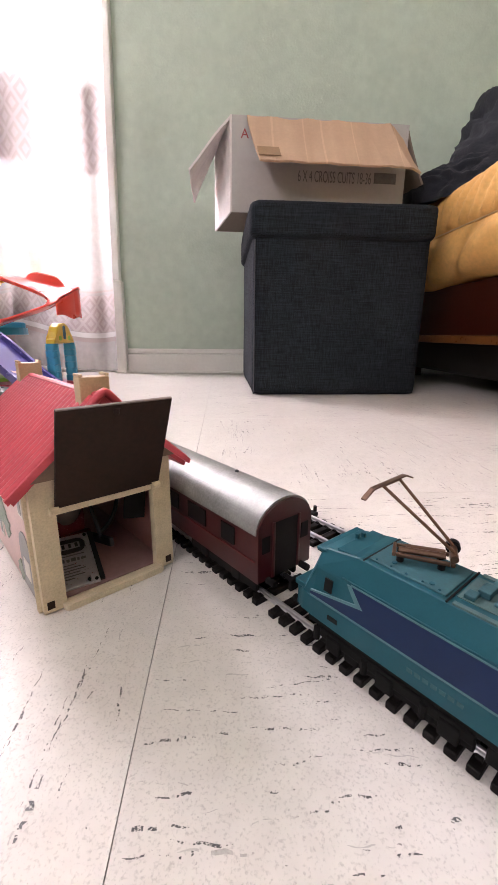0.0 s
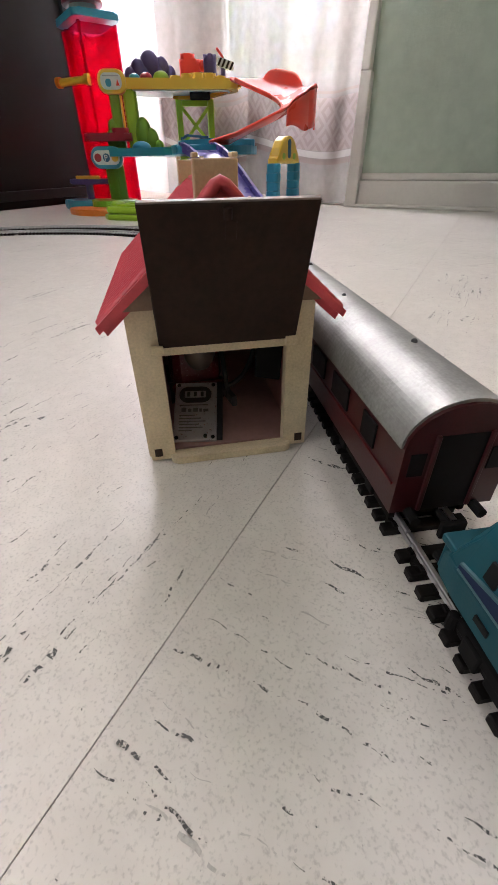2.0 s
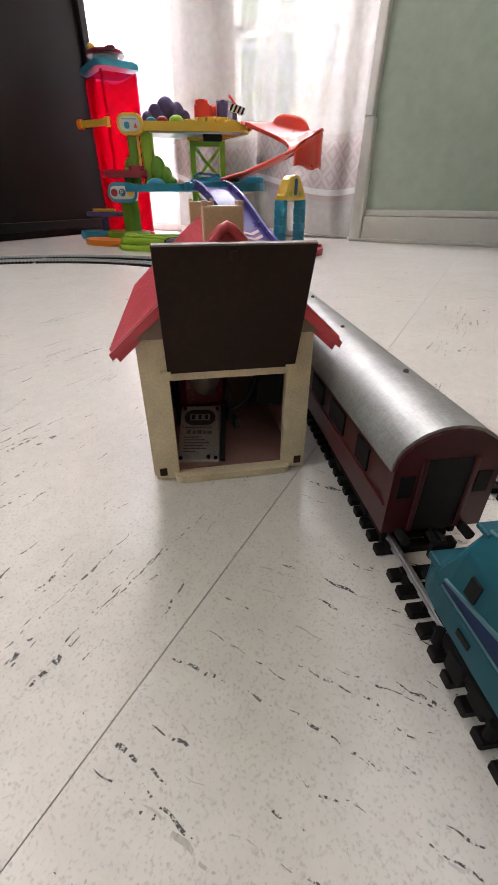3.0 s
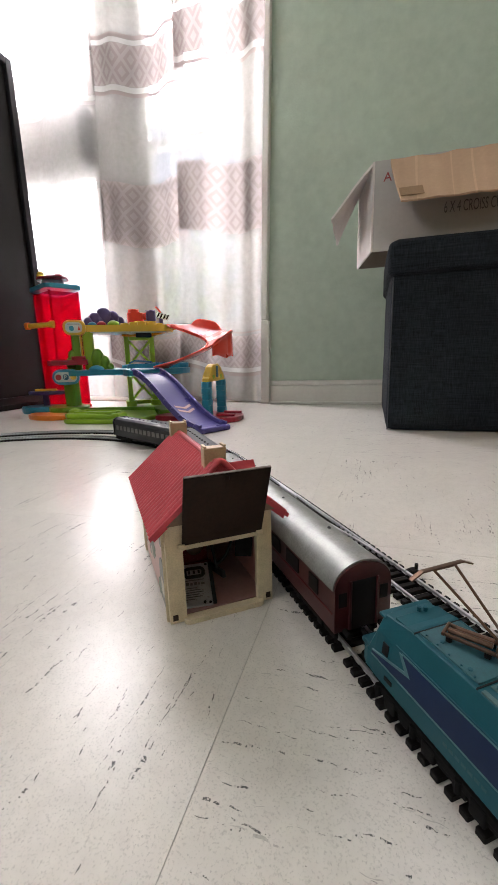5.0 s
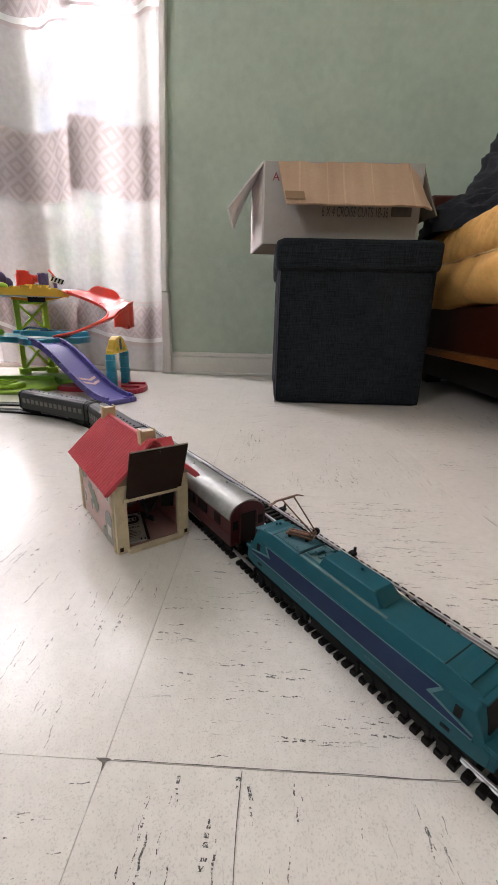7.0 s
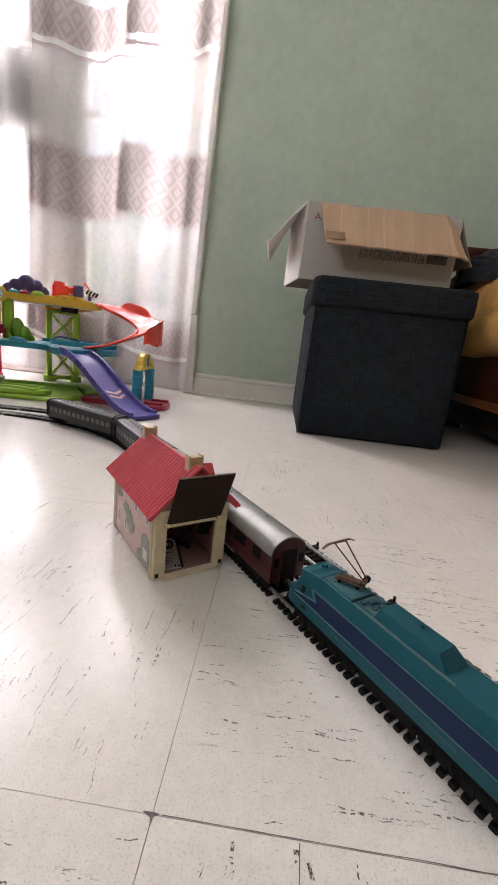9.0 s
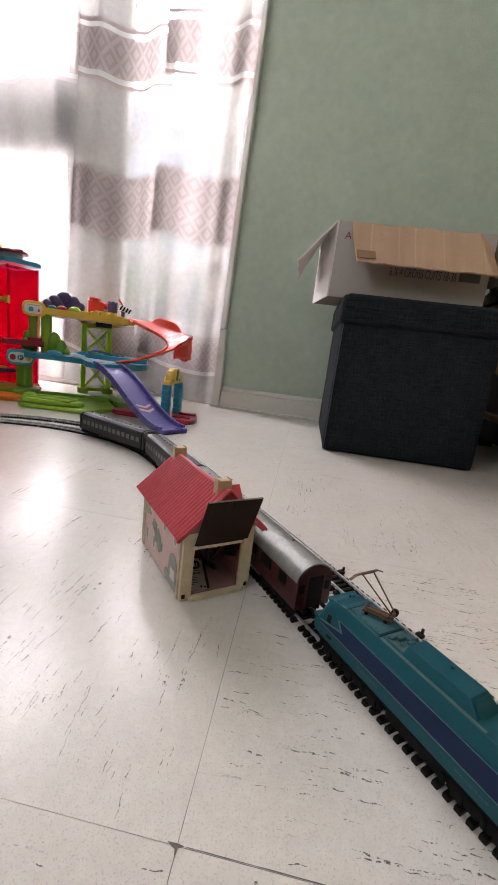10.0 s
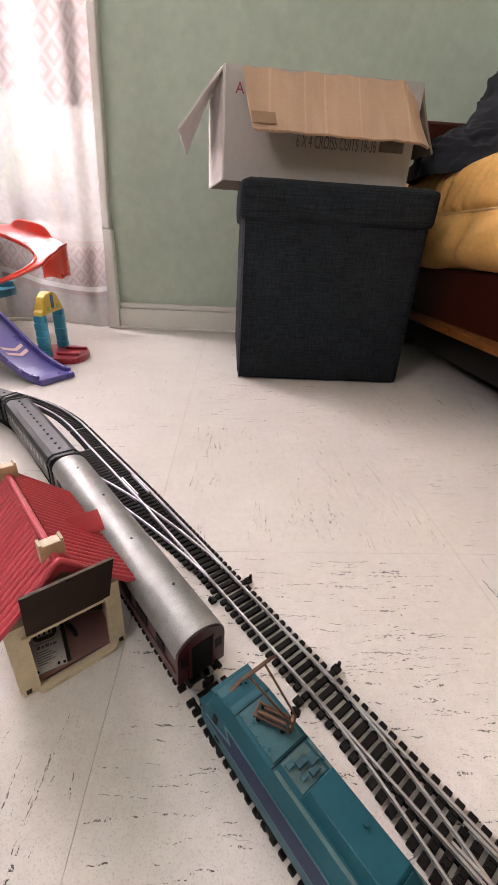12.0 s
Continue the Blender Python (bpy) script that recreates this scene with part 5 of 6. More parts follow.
for sx in (-1, 1):
    at, nx, ny = roof_slope(sx)
    bm = sheet(at, nx, ny)
    part("roof_slope", bm, M_ROOF, house, "red pantiled roof slope")
    inner = [(sx * 0.0, HR - 0.0004), (sx * 0.0409, 0.0598), (sx * 0.0398, 0.0578), (sx * 0.0, HR - 0.0034)]
    part("roof_board", hull(inner, -0.0056, 0.1188), M_ROOF, house, "red roof underside")
    part("barge_board", hull([(0, HR + 0.0022), (sx * 0.0430, 0.0612), (sx * 0.0420, 0.0590), (0, HR - 0.0030)], -0.0074, -0.0055), M_ROOF, house)
part("ridge_tile", rod((0, -0.006, HR + 0.0014), (0, 0.119, HR + 0.0014), 0.0024, n=12), M_ROOF, house, "round red ridge")
for y in (0.006, 0.112):
    bm = box(-0.0068, 0.0068, y - 0.0038, y + 0.0038, HR - 0.006, HR + 0.0100, 0.0005)
    for sx in (-1, 1):
        box(sx * 0.0059 - 0.0009, sx * 0.0059 + 0.0009, y - 0.0038, y + 0.0038, HR + 0.0101, HR + 0.0114, 0.0003, bm=bm)
    part("chimney", bm, M_TAN, house, "tan plastic chimney with two raised lips")
tube = [(0.0020 * math.cos(k * math.tau / 10), 0.0022 * math.sin(k * math.tau / 10)) for k in range(10)]
crest = [(-0.0140, HR - 0.0100), (-0.0090, HR - 0.0048), (-0.0040, HR + 0.0010), (-0.0016, HR + 0.0034), (0, HR + 0.0042), (0.0016, HR + 0.0034), (0.0040, HR + 0.0010), (0.0090, HR - 0.0048), (0.0140, HR - 0.0100)]
part("gable_crest", sweep([(x, -0.0068, z) for x, z in crest], tube, up=Vector((0, 1, 0))), M_ROOF, house, "raised red crest over the gable", smooth=True)
part("gable_panel", hull([(-0.0340, 0.0655), (0.0340, 0.0655), (0, 0.0985)], -0.0062, -0.0012), M_GABLE, house, "brown gable panel")
dm = Matrix.Translation((0.0285, 0.052, 0.0)) @ Matrix.Rotation(radians(90), 4, "Z")
for k in (-1, 1):
    part("dormer", hull([(0.010 * k, 0.0700), (0, 0.0825), (0, 0.0800), (0.0085 * k, 0.0690)], -0.015, 0.014), M_ROOF, house, "red dormer roof", at=dm)
part("dormer_face", hull([(-0.0078, 0.066), (0.0078, 0.066), (0, 0.0795)], -0.0135, -0.0120), M_CREAM, house, at=dm)
flap_bm = box(-0.0252, 0.0252, 0.0, 0.0490, -0.0008, 0.0008, 0.0004)
gflap = part("garage_flap", flap_bm, M_FLAP, house, "dark brown garage flap swung up", at=Matrix.Translation((0.0013, -0.0012, 0.0508)) @ pose(0, 0, 0, 90 + 20.5))
part("flap_catch", rod((-0.001, 0.0445, 0.0007), (-0.001, 0.0475, 0.0007), 0.0014, n=10), M_FLAP, gflap)
# pale strip painted for the light caught on the flap's upper edge
part("flap_edge", box(-0.0250, 0.0250, 0.0487, 0.0493, -0.0007, 0.0009, 0.0002), M_EDGELIGHT, gflap, "pale upper edge, coloured as if catching light")
part("flap_mark", box(-0.0016, 0.0016, 0.0385, 0.0440, 0.0006, 0.00095, 0.0001), M_FLAP, gflap)

toy_car = thing("toy_tow_truck", "dark red toy tow truck parked inside the toy house", "toy vehicle", pose(-0.0265, 0.185, 0.0028, 0, 0, 38) @ pose(-0.010, 0.042, 0, 0, 0, 4))
part("chassis", box(-0.012, 0.012, -0.005, 0.034, 0.004, 0.010, 0.001), M_CHASSIS, toy_car)
part("cab", box(-0.0125, 0.0125, -0.004, 0.034, 0.0102, 0.041, 0.005), M_DKRED, toy_car, "glossy dark red cab")
part("rear_window", ball((0.002, -0.002, 0.030), 0.0105, squash=(0.8, 0.45, 1.1)), M_CARGLASS, toy_car, "grey shiny rounded windscreen", smooth=True)
part("bumper", box(-0.0125, 0.0125, -0.0075, -0.0042, 0.0102, 0.0150, 0.0012), M_DKRED, toy_car)
tube = [(0.0011 * math.cos(k * math.tau / 8), 0.0011 * math.sin(k * math.tau / 8)) for k in range(8)]
part("tow_arm", box(0.0108, 0.0132, -0.036, -0.006, 0.006, 0.0105, 0.0005, m=pose(0, 0, 0, -14)), M_BLACK, toy_car, "black tow arm beside the plate")
part("jib", sweep([(0.0085, -0.001, 0.042), (0.0105, -0.006, 0.038), (0.0112, -0.012, 0.030), (0.0112, -0.018, 0.022), (0.0115, -0.022, 0.014)], tube), M_BLACK, toy_car, "black bent jib", smooth=True)
part("hose", sweep([(0.0115 + 0.0150 * math.sin(a), -0.020 + 0.004 * a, 0.018 + 0.023 * (1 - math.cos(a))) for a in [i * 0.16 for i in range(11)]], tube), M_BLACK, toy_car, "black hose in an arc", smooth=True)
part("lever", rod((0.0118, -0.019, 0.018), (0.0112, -0.014, 0.027), 0.0009), M_TOYRED, toy_car, "thin red lever")
for sx in (-1, 1):
    for y in (0.004, 0.026):
        part("wheel", rod((sx * 0.0095, y, 0.0055), (sx * 0.0135, y, 0.0055), 0.0055, n=14), M_BLACK, toy_car)
plate = thing("label_plate", "silver-grey printed plate leaning inside the toy house", "label", pose(-0.0265, 0.185, 0.0029, 0, 0, 38) @ pose(-0.0142, 0.0060, 0.0009, 27, 0, -9))
part("plate_sheet", box(-0.0105, 0.0090, 0.0, 0.0315, -0.0035, 0.0004, 0.0003), M_SHEET, plate)
part("plate_edge", box(0.0091, 0.0116, 0.001, 0.0320, -0.0040, 0.0, 0.0002), M_BLACK, plate, "black side edge")
part("emblem", prism(rounded(0.0150, 0.0090, 0.0042, -0.001, 0.0245), 0.0003, 0.0006), M_INK, plate, "dark printed emblem")
part("emblem_core", prism(rounded(0.0098, 0.0036, 0.0005, -0.001, 0.0245), 0.0005, 0.0008), M_SHEET, plate)
for x in (-0.0042, -0.0010, 0.0022):
    part("emblem_dot", prism(rounded(0.0014, 0.0026, 0.0003, x, 0.0245), 0.0007, 0.0010), M_INK, plate)
for x0, x1, y, t in ((-0.0072, -0.0050, 0.0150, 0.0022), (-0.0042, -0.0026, 0.0150, 0.0016), (-0.0020, 0.0004, 0.0150, 0.0020), (0.0010, 0.0022, 0.0150, 0.0016), (0.0028, 0.0052, 0.0150, 0.0014), (-0.0082, 0.0050, 0.0184, 0.0005), (-0.0080, -0.001, 0.0128, 0.0005), (-0.0080, 0.002, 0.0112, 0.0005), (-0.0080, 0.004, 0.0096, 0.0005), (-0.0080, 0.001, 0.0080, 0.0005), (-0.0080, 0.003, 0.0064, 0.0005), (-0.0080, -0.002, 0.0048, 0.0005)):
    part("print_bar", box(x0, x1, y, y + t, 0.0003, 0.0006), M_FADED, plate, "illegible dark print")
for x, y in ((-0.0088, 0.0015), (0.0074, 0.0015), (0.0040, 0.0022), (0.0074, 0.0298), (-0.0088, 0.0298)):
    part("screw", rod((x, y, 0.0003), (x, y, 0.0009), 0.0009, n=8), M_CHASSIS, plate)
part("black_board", box(-0.0056, 0.0056, -0.0010, 0.0010, -0.0105, 0.0105, 0.0005, m=Matrix.Translation((0.0200, 0.0140, 0.0370)) @ pose(0, 0, 0, 8, 4, -20)), M_CHASSIS, house, "black panel hanging under the roof")

# ---- toy parking garage ----
gar = thing("toy_garage", "multi-storey plastic toy car park with ramps and a red lift tower", "toy garage")
TM = pose(-1.000, 1.185, 0, 0, 0, -27) @ Matrix.Diagonal((1, 1, 1.03, 1))
tw, td = 0.069, 0.048
for x0, x1, y0, y1 in ((-tw, tw, -td, -td + 0.003), (-tw, tw, td - 0.003, td), (-tw, -tw + 0.003, -td + 0.0031, td - 0.0031), (tw - 0.003, tw, -td + 0.0031, td - 0.0031)):
    part("tower_wall", box(x0, x1, y0, y1, 0.010, 0.380, 0.0008), M_CLEARRED, gar, "see-through red lift tower wall", at=TM)
for sx in (-1, 1):
    for sy in (-1, 1):
        part("tower_edge", rod((sx * (tw - 0.001), sy * (td - 0.001), 0.006), (sx * (tw - 0.001), sy * (td - 0.001), 0.382), 0.004, n=10), M_CLEARRED, gar, at=TM)
part("tower_base", prism(rounded(0.152, 0.112, 0.012), 0.0, 0.0105, 0.002), M_TOYRED, gar, "red foot of the lift tower", at=TM)
for z in (0.05, 0.12, 0.19, 0.26, 0.33):
    for d in (1, -1):
        part("wall_rib", sweep([(tw + 0.0006, -d * 0.042, z - 0.03), (tw + 0.0006, d * 0.042, z + 0.03)], [(-0.0015, -0.0012), (0.0015, -0.0012), (0.0015, 0.0012), (-0.0015, 0.0012)], up=Vector((1, 0, 0))), M_CLEARRED, gar, at=TM)
part("lift_rail", rod((-0.02, -td - 0.003, 0.012), (-0.02, -td - 0.003, 0.378), 0.006), M_CLEARRED, gar, at=TM)
part("tower_cap", prism(rounded(0.160, 0.120, 0.016), 0.388, 0.402, 0.004), M_TOYBLUE, gar, "blue rounded cap", at=TM)
part("cap_cone", rod((-0.012, 0, 0.4015), (-0.012, 0, 0.424), 0.040, r2=0.034, n=20), M_TOYGREY, gar, at=TM)
part("helipad", prism([(0.062 * math.cos(a) - 0.012, 0.050 * math.sin(a)) for a in [i * math.tau / 28 for i in range(28)]], 0.4235, 0.432, 0.003), M_TOYDKRED, gar, "crimson round top plate", at=TM)
part("helipad_lip", prism(rounded(0.05, 0.022, 0.01, 0.052, -0.01), 0.4250, 0.4305, 0.002), M_TOYDKRED, gar, at=TM)
part("beacon", ball((-0.054, -0.022, 0.444), 0.013), M_TOYYEL, gar, "yellow beacon ball", smooth=True, at=TM)
part("lift_arm", rod((-1.046, 1.097, 0.281), (-0.962, 1.112, 0.284), 0.0085, n=14), M_TOYYEL, gar, "yellow lift arm")
part("lift_arm_end", rod((-0.968, 1.111, 0.284), (-0.957, 1.113, 0.284), 0.0125, n=14), M_TOYYEL, gar)
part("lift_arm_end", rod((-1.056, 1.095, 0.281), (-1.045, 1.097, 0.281), 0.0120, n=14), M_TOYORANGE, gar)


def deck(points, z0, z1, r, material, name, label=""):
    """A plate with a smooth outline through the given corners."""
    pts, k = [], len(points)
    for i in range(k):
        p0, p1, p2, p3 = (Vector(points[(i + j - 1) % k]) for j in range(4))
        for q in range(5):
            t = q / 5
            pts.append(tuple(0.5 * ((2 * p1) + (p2 - p0) * t + (2 * p0 - 5 * p1 + 4 * p2 - p3) * t * t + (3 * p1 - p0 - 3 * p2 + p3) * t ** 3)))
    return part(name, prism(pts, z0, z1, r), material, gar, label)


# the decks stand turned to the room: u runs along their front, v away from it
GM = pose(-0.70, 1.12, 0, 0, 0, 34.3)
UP = Matrix(((1, 0, 0, 0), (0, 0, 1, 0), (0, 1, 0, 0), (0, 0, 0, 1)))


def g(u, v, z=0.0):
    return GM @ Vector((u, v, z))


def turned(points):
    return [g(u, v)[:2] for u, v in points]


# upper deck
deck(turned([(-0.135, 0.004), (-0.06, 0.0), (0.06, -0.002), (0.138, -0.004), (0.160, 0.028), (0.146, 0.080), (0.085, 0.138), (-0.02, 0.150), (-0.12, 0.120), (-0.165, 0.055)]), 0.2495, 0.270, 0.005, M_TOYYEL, "upper_deck", "yellow upper parking deck")
# pale plate added below: the underside's reflected light put into colour
deck(turned([(-0.105, 0.012), (-0.04, 0.008), (0.06, 0.008), (0.128, 0.010), (0.138, 0.040), (0.120, 0.080), (0.070, 0.120), (-0.02, 0.132), (-0.10, 0.090)]), 0.2465, 0.2494, 0.001, M_STICKER, "deck_underside", "off-white plate for light reflected under the deck")
part("tray_arm", sweep([g(0.000, 0.095, 0.243), g(0.030, 0.075, 0.240), g(0.052, 0.058, 0.241)], [(-0.011, -0.003), (0.011, -0.003), (0.006, 0.004), (-0.006, 0.004)]), M_TOYAMBER, gar, "amber arm under the deck")
part("tray_arm", sweep([g(0.078, 0.042, 0.238), g(0.118, 0.034, 0.246), g(0.166, 0.022, 0.260)], [(-0.011, -0.004), (0.011, -0.004), (0.008, 0.004), (-0.008, 0.004)]), M_TOYAMBER, gar, "amber arm under the deck")
part("sign_board", box(0.038, 0.088, 0.020, 0.030, 0.2315, 0.2500, 0.003, m=GM), M_BLACK, gar, "small black sign")
sign = part("upper_sign", prism(rounded(0.064, 0.044, 0.017, -0.1426, 0.262), -0.012, 0.014, 0.005, m=GM @ UP), M_TOYYEL, gar, "rounded yellow sign end")
part("sticker", prism(rounded(0.048, 0.030, 0.012, -0.1436, 0.262), -0.0135, -0.0115, m=GM @ UP), M_STICKER, sign, "pale blue sticker")
part("sticker_mark", prism(rounded(0.013, 0.014, 0.005, -0.150, 0.259), -0.0142, -0.0130, m=GM @ UP), M_TOYBLUE, sign)
part("sticker_mark", prism([(-0.133, 0.254), (-0.125, 0.254), (-0.129, 0.266)], -0.0142, -0.0130, m=GM @ UP), M_TOYRED, sign)
part("sticker_mark", prism(rounded(0.036, 0.0025, 0.001, -0.1436, 0.2715), -0.0142, -0.0130, m=GM @ UP), M_TOYGREY, sign)
cloud = bmesh.new()
for u, z, r in ((-0.106, 0.284, 0.017), (-0.085, 0.295, 0.022), (-0.057, 0.304, 0.028), (-0.029, 0.298, 0.023), (-0.008, 0.287, 0.017), (-0.075, 0.285, 0.024), (-0.040, 0.286, 0.025)):
    ball(g(u, 0.083, z), r, cloud, (1.0, 0.62, 1.0), 18, 12)
part("cloud_button", cloud, M_TOYDKPURPLE, gar, "dark purple cloud-shaped button", smooth=True)
part("cloud_stand", prism(rounded(0.100, 0.020, 0.009, -0.057, 0.083), 0.268, 0.290, 0.003, m=GM), M_TOYDKPURPLE, gar)
for u, v, r, material, label in ((-0.092, 0.026, 0.0125, M_TOYBLUE, "domed blue button"), (-0.064, 0.023, 0.0145, M_TOYDKRED, "domed crimson button"), (-0.028, 0.021, 0.0180, M_TOYGREEN, "domed green button")):
    part("button", ball(g(u, v, 0.272), r, squash=(1.1, 1, 0.75)), material, gar, label, smooth=True)
for i in range(5):
    part("deck_step", prism(rounded(0.026, 0.034, 0.008, 0.006 + i * 0.027, 0.024), 0.268, 0.276 + 0.005 * math.sin(i * 0.8), 0.003, m=GM), M_TOYYEL, gar)
part("deck_track", prism(rounded(0.070, 0.022, 0.010, 0.072, 0.050), 0.268, 0.285, 0.004, m=GM), M_TOYYEL, gar)
part("tow_hut", prism(rounded(0.054, 0.040, 0.012, 0.045, 0.110), 0.269, 0.318, 0.006, m=GM), M_TOYRED, gar, "red shop on the deck")
part("tow_hut_roof", prism(rounded(0.036, 0.028, 0.010, 0.040, 0.110), 0.317, 0.329, 0.004, m=GM), M_TOYRED, gar)
part("tow_hut_side", ball(g(0.077, 0.102, 0.306), 0.012), M_TOYRED, gar, smooth=True)
part("pump", prism(rounded(0.032, 0.028, 0.012, 0.094, 0.068), 0.269, 0.322, 0.008, m=GM), M_TOYDKPURPLE, gar, "dark purple fuel pump")
part("pump_hose", sweep([g(0.112 + 0.016 * math.sin(a), 0.070, 0.334 - 0.016 * a) for a in [i * 0.2 for i in range(9)]], [(0.003 * math.cos(k * math.tau / 8), 0.003 * math.sin(k * math.tau / 8)) for k in range(8)]), M_TOYRED, gar, "red curved hose", smooth=True)
BM = GM @ Matrix.Translation((0.129, 0.033, 0.300)) @ pose(0, 0, 0, 0, 15) @ pose(0, 0, 0, 90)
bar = part("barrier", prism(rounded(0.040, 0.017, 0.005, 0, 0), -0.003, 0.003, 0.001, m=BM), M_STICKER, gar, "striped barrier")
for i in range(4):
    part("barrier_stripe", prism([(-0.018 + i * 0.010, -0.0078), (-0.013 + i * 0.010, -0.0078), (-0.009 + i * 0.010, 0.0078), (-0.014 + i * 0.010, 0.0078)], -0.0036, 0.0036, m=BM), M_BLACK, bar)
part("barrier_post", prism(rounded(0.012, 0.014, 0.005, 0.124, 0.040), 0.269, 0.302, 0.002, m=GM), M_TOYDKPURPLE, gar)

# green columns at the sign's end
part("column", prism(rounded(0.024, 0.034, 0.008, -0.146, 0.026), 0.134, 0.2495, 0.003, m=GM), M_TOYDKGREEN, gar, "dark green column")
part("column", prism(rounded(0.032, 0.036, 0.009, -0.109, 0.024), 0.134, 0.2495, 0.003, m=GM), M_TOYGREEN, gar, "green column")
for u, v, w, z0, z1 in ((-0.164, 0.016, 0.026, 0.130, 0.176), (-0.158, 0.020, 0.024, 0.160, 0.196), (-0.086, 0.014, 0.034, 0.130, 0.198), (-0.066, 0.008, 0.028, 0.130, 0.176), (-0.050, 0.004, 0.020, 0.130, 0.152)):
    part("bush", ball(g(u, v, (z0 + z1) / 2), w * 0.62, squash=(1, 1, (z1 - z0) / (w * 1.20)), u=14, v=10), M_TOYDKGREEN, gar, "rounded green bush block", smooth=True)
part("yellow_pipe", box(-0.1325, -0.1265, 0.008, 0.014, 0.150, 0.240, 0.002, m=GM), M_TOYYEL, gar)
part("column", box(-0.852, -0.816, 1.00, 1.035, 0.012, 0.118, 0.006), M_TOYDKGREEN, gar, "dark green lower column")
part("landing", prism(rounded(0.115, 0.050, 0.016, -0.172, -0.004), 0.150, 0.166, 0.005, m=GM), M_TOYDKRED, gar, "dark red landing")
part("landing_knob", prism(rounded(0.040, 0.030, 0.010, -0.140, -0.006), 0.165, 0.176, 0.004, m=GM), M_TOYDKRED, gar)
# lattice tower
for u in (0.008, 0.092):
    for v in (0.098, 0.132):
        part("lattice_post", box(u - 0.008, u + 0.008, v - 0.005, v + 0.005, 0.0, 0.249, 0.002, m=GM), M_TOYGREEN, gar, "green lattice post")
    part("lattice_foot", prism(rounded(0.036, 0.062, 0.010, u, 0.114), 0.0, 0.020, 0.004, m=GM), M_TOYGREEN, gar)
for z0, z1 in ((0.024, 0.112), (0.146, 0.224)):
    for a, b in ((z0, z1), (z1, z0)):
        part("lattice_brace", sweep([g(0.014, 0.097, a), g(0.086, 0.097, b)], [(-0.004, -0.004), (0.004, -0.004), (0.004, 0.004), (-0.004, 0.004)]), M_TOYGREEN, gar)
for z in (0.014, 0.120, 0.140, 0.232):
    part("lattice_bar", box(0.0165, 0.0835, 0.093, 0.102, z - 0.006, z + 0.006, 0.001, m=GM), M_TOYGREEN, gar)
# lower deck, with a round head for the ramp and a turntable
deck([(-0.880, 1.010), (-0.845, 0.972), (-0.770, 0.972), (-0.700, 0.990), (-0.625, 0.985), (-0.585, 0.930), (-0.530, 0.890), (-0.485, 0.945), (-0.460, 1.060), (-0.500, 1.150), (-0.620, 1.200), (-0.760, 1.185), (-0.870, 1.090)], 0.118, 0.134, 0.004, M_TOYBLUE, "lower_deck", "blue lower parking deck")
deck([(-0.670, 1.075), (-0.600, 1.045), (-0.520, 1.060), (-0.478, 1.110), (-0.520, 1.155), (-0.610, 1.160), (-0.665, 1.125)], 0.1338, 0.148, 0.003, M_TOYBLUE, "turntable", "blue turntable")
for i in range(4):
    part("turntable_rib", box(-0.030 + i * 0.018, -0.020 + i * 0.018, -0.030, 0.030, 0.1478, 0.1510, 0.001, m=pose(-0.580, 1.105, 0, 0, 0, 12)), M_TOYDKBLUE, gar)
part("turntable_lever", sweep([(-0.655, 1.070, 0.150), (-0.640, 1.075, 0.157), (-0.590, 1.090, 0.152)], [(-0.005, -0.002), (0.005, -0.002), (0.004, 0.003), (-0.004, 0.003)]), M_TOYDKBLUE, gar, "dark blue lever")
deck([(-0.760, 1.010), (-0.700, 1.020), (-0.640, 1.020), (-0.600, 0.985), (-0.570, 0.950), (-0.535, 0.935), (-0.515, 0.975), (-0.560, 1.020), (-0.650, 1.045), (-0.740, 1.045)], 0.1338, 0.1352, 0.0003, M_TOYGREY, "road_print", "grey printed road")
part("deck_rim", sweep([(-0.755 + 0.14 * t, 1.178 + 0.020 * math.sin(math.pi * t), 0.138) for t in [i / 16 for i in range(17)]], [(0.006 * math.cos(k * math.tau / 8), 0.007 * math.sin(k * math.tau / 8)) for k in range(8)]), M_TOYBLUE, gar, smooth=True)
part("deck_bump", ball((-0.728, 1.006, 0.134), 0.016, squash=(1.6, 1, 0.85)), M_TOYBLUE, gar, smooth=True)
LS = pose(-0.815, 0.977, 0, 0, 0, 34.3)
sign = part("lower_sign", prism(rounded(0.074, 0.045, 0.020, 0, 0.116), -0.014, 0.016, 0.005, m=LS @ UP), M_TOYBLUE, gar, "rounded blue sign end")
part("sticker", prism(rounded(0.062, 0.029, 0.013, 0, 0.116), -0.0155, -0.0135, m=LS @ UP), M_STICKER, sign, "white sticker")
for u, material in ((-0.020, M_TOYDKRED), (0.0, M_TOYDKBLUE), (0.020, M_TOYYEL)):
    part("sticker_mark", prism(rounded(0.016, 0.017, 0.0078, u, 0.116), -0.0163, -0.0150, m=LS @ UP), material, sign)
text_part("P", 0.017, LS @ Matrix.Translation((-0.0055, -0.0166, 0.1100)) @ pose(0, 0, 0, 90), M_STICKER, sign, "white letter")


def channel(path, width, lip, thick, bank=0.0):
    """A ramp with raised edges along a path."""
    w = width / 2
    prof = [(-w, 0), (w, 0), (w, lip), (w - thick, lip), (w - thick, thick), (-w + thick, thick), (-w + thick, lip), (-w, lip)]
    return sweep(path, prof)


# red slide: from the upper deck, swinging out, down to the lower deck
def bump(u, c, w):
    return max(0.0, 1 - ((u - c) / w) ** 4) if abs(u - c) < w else 0.0


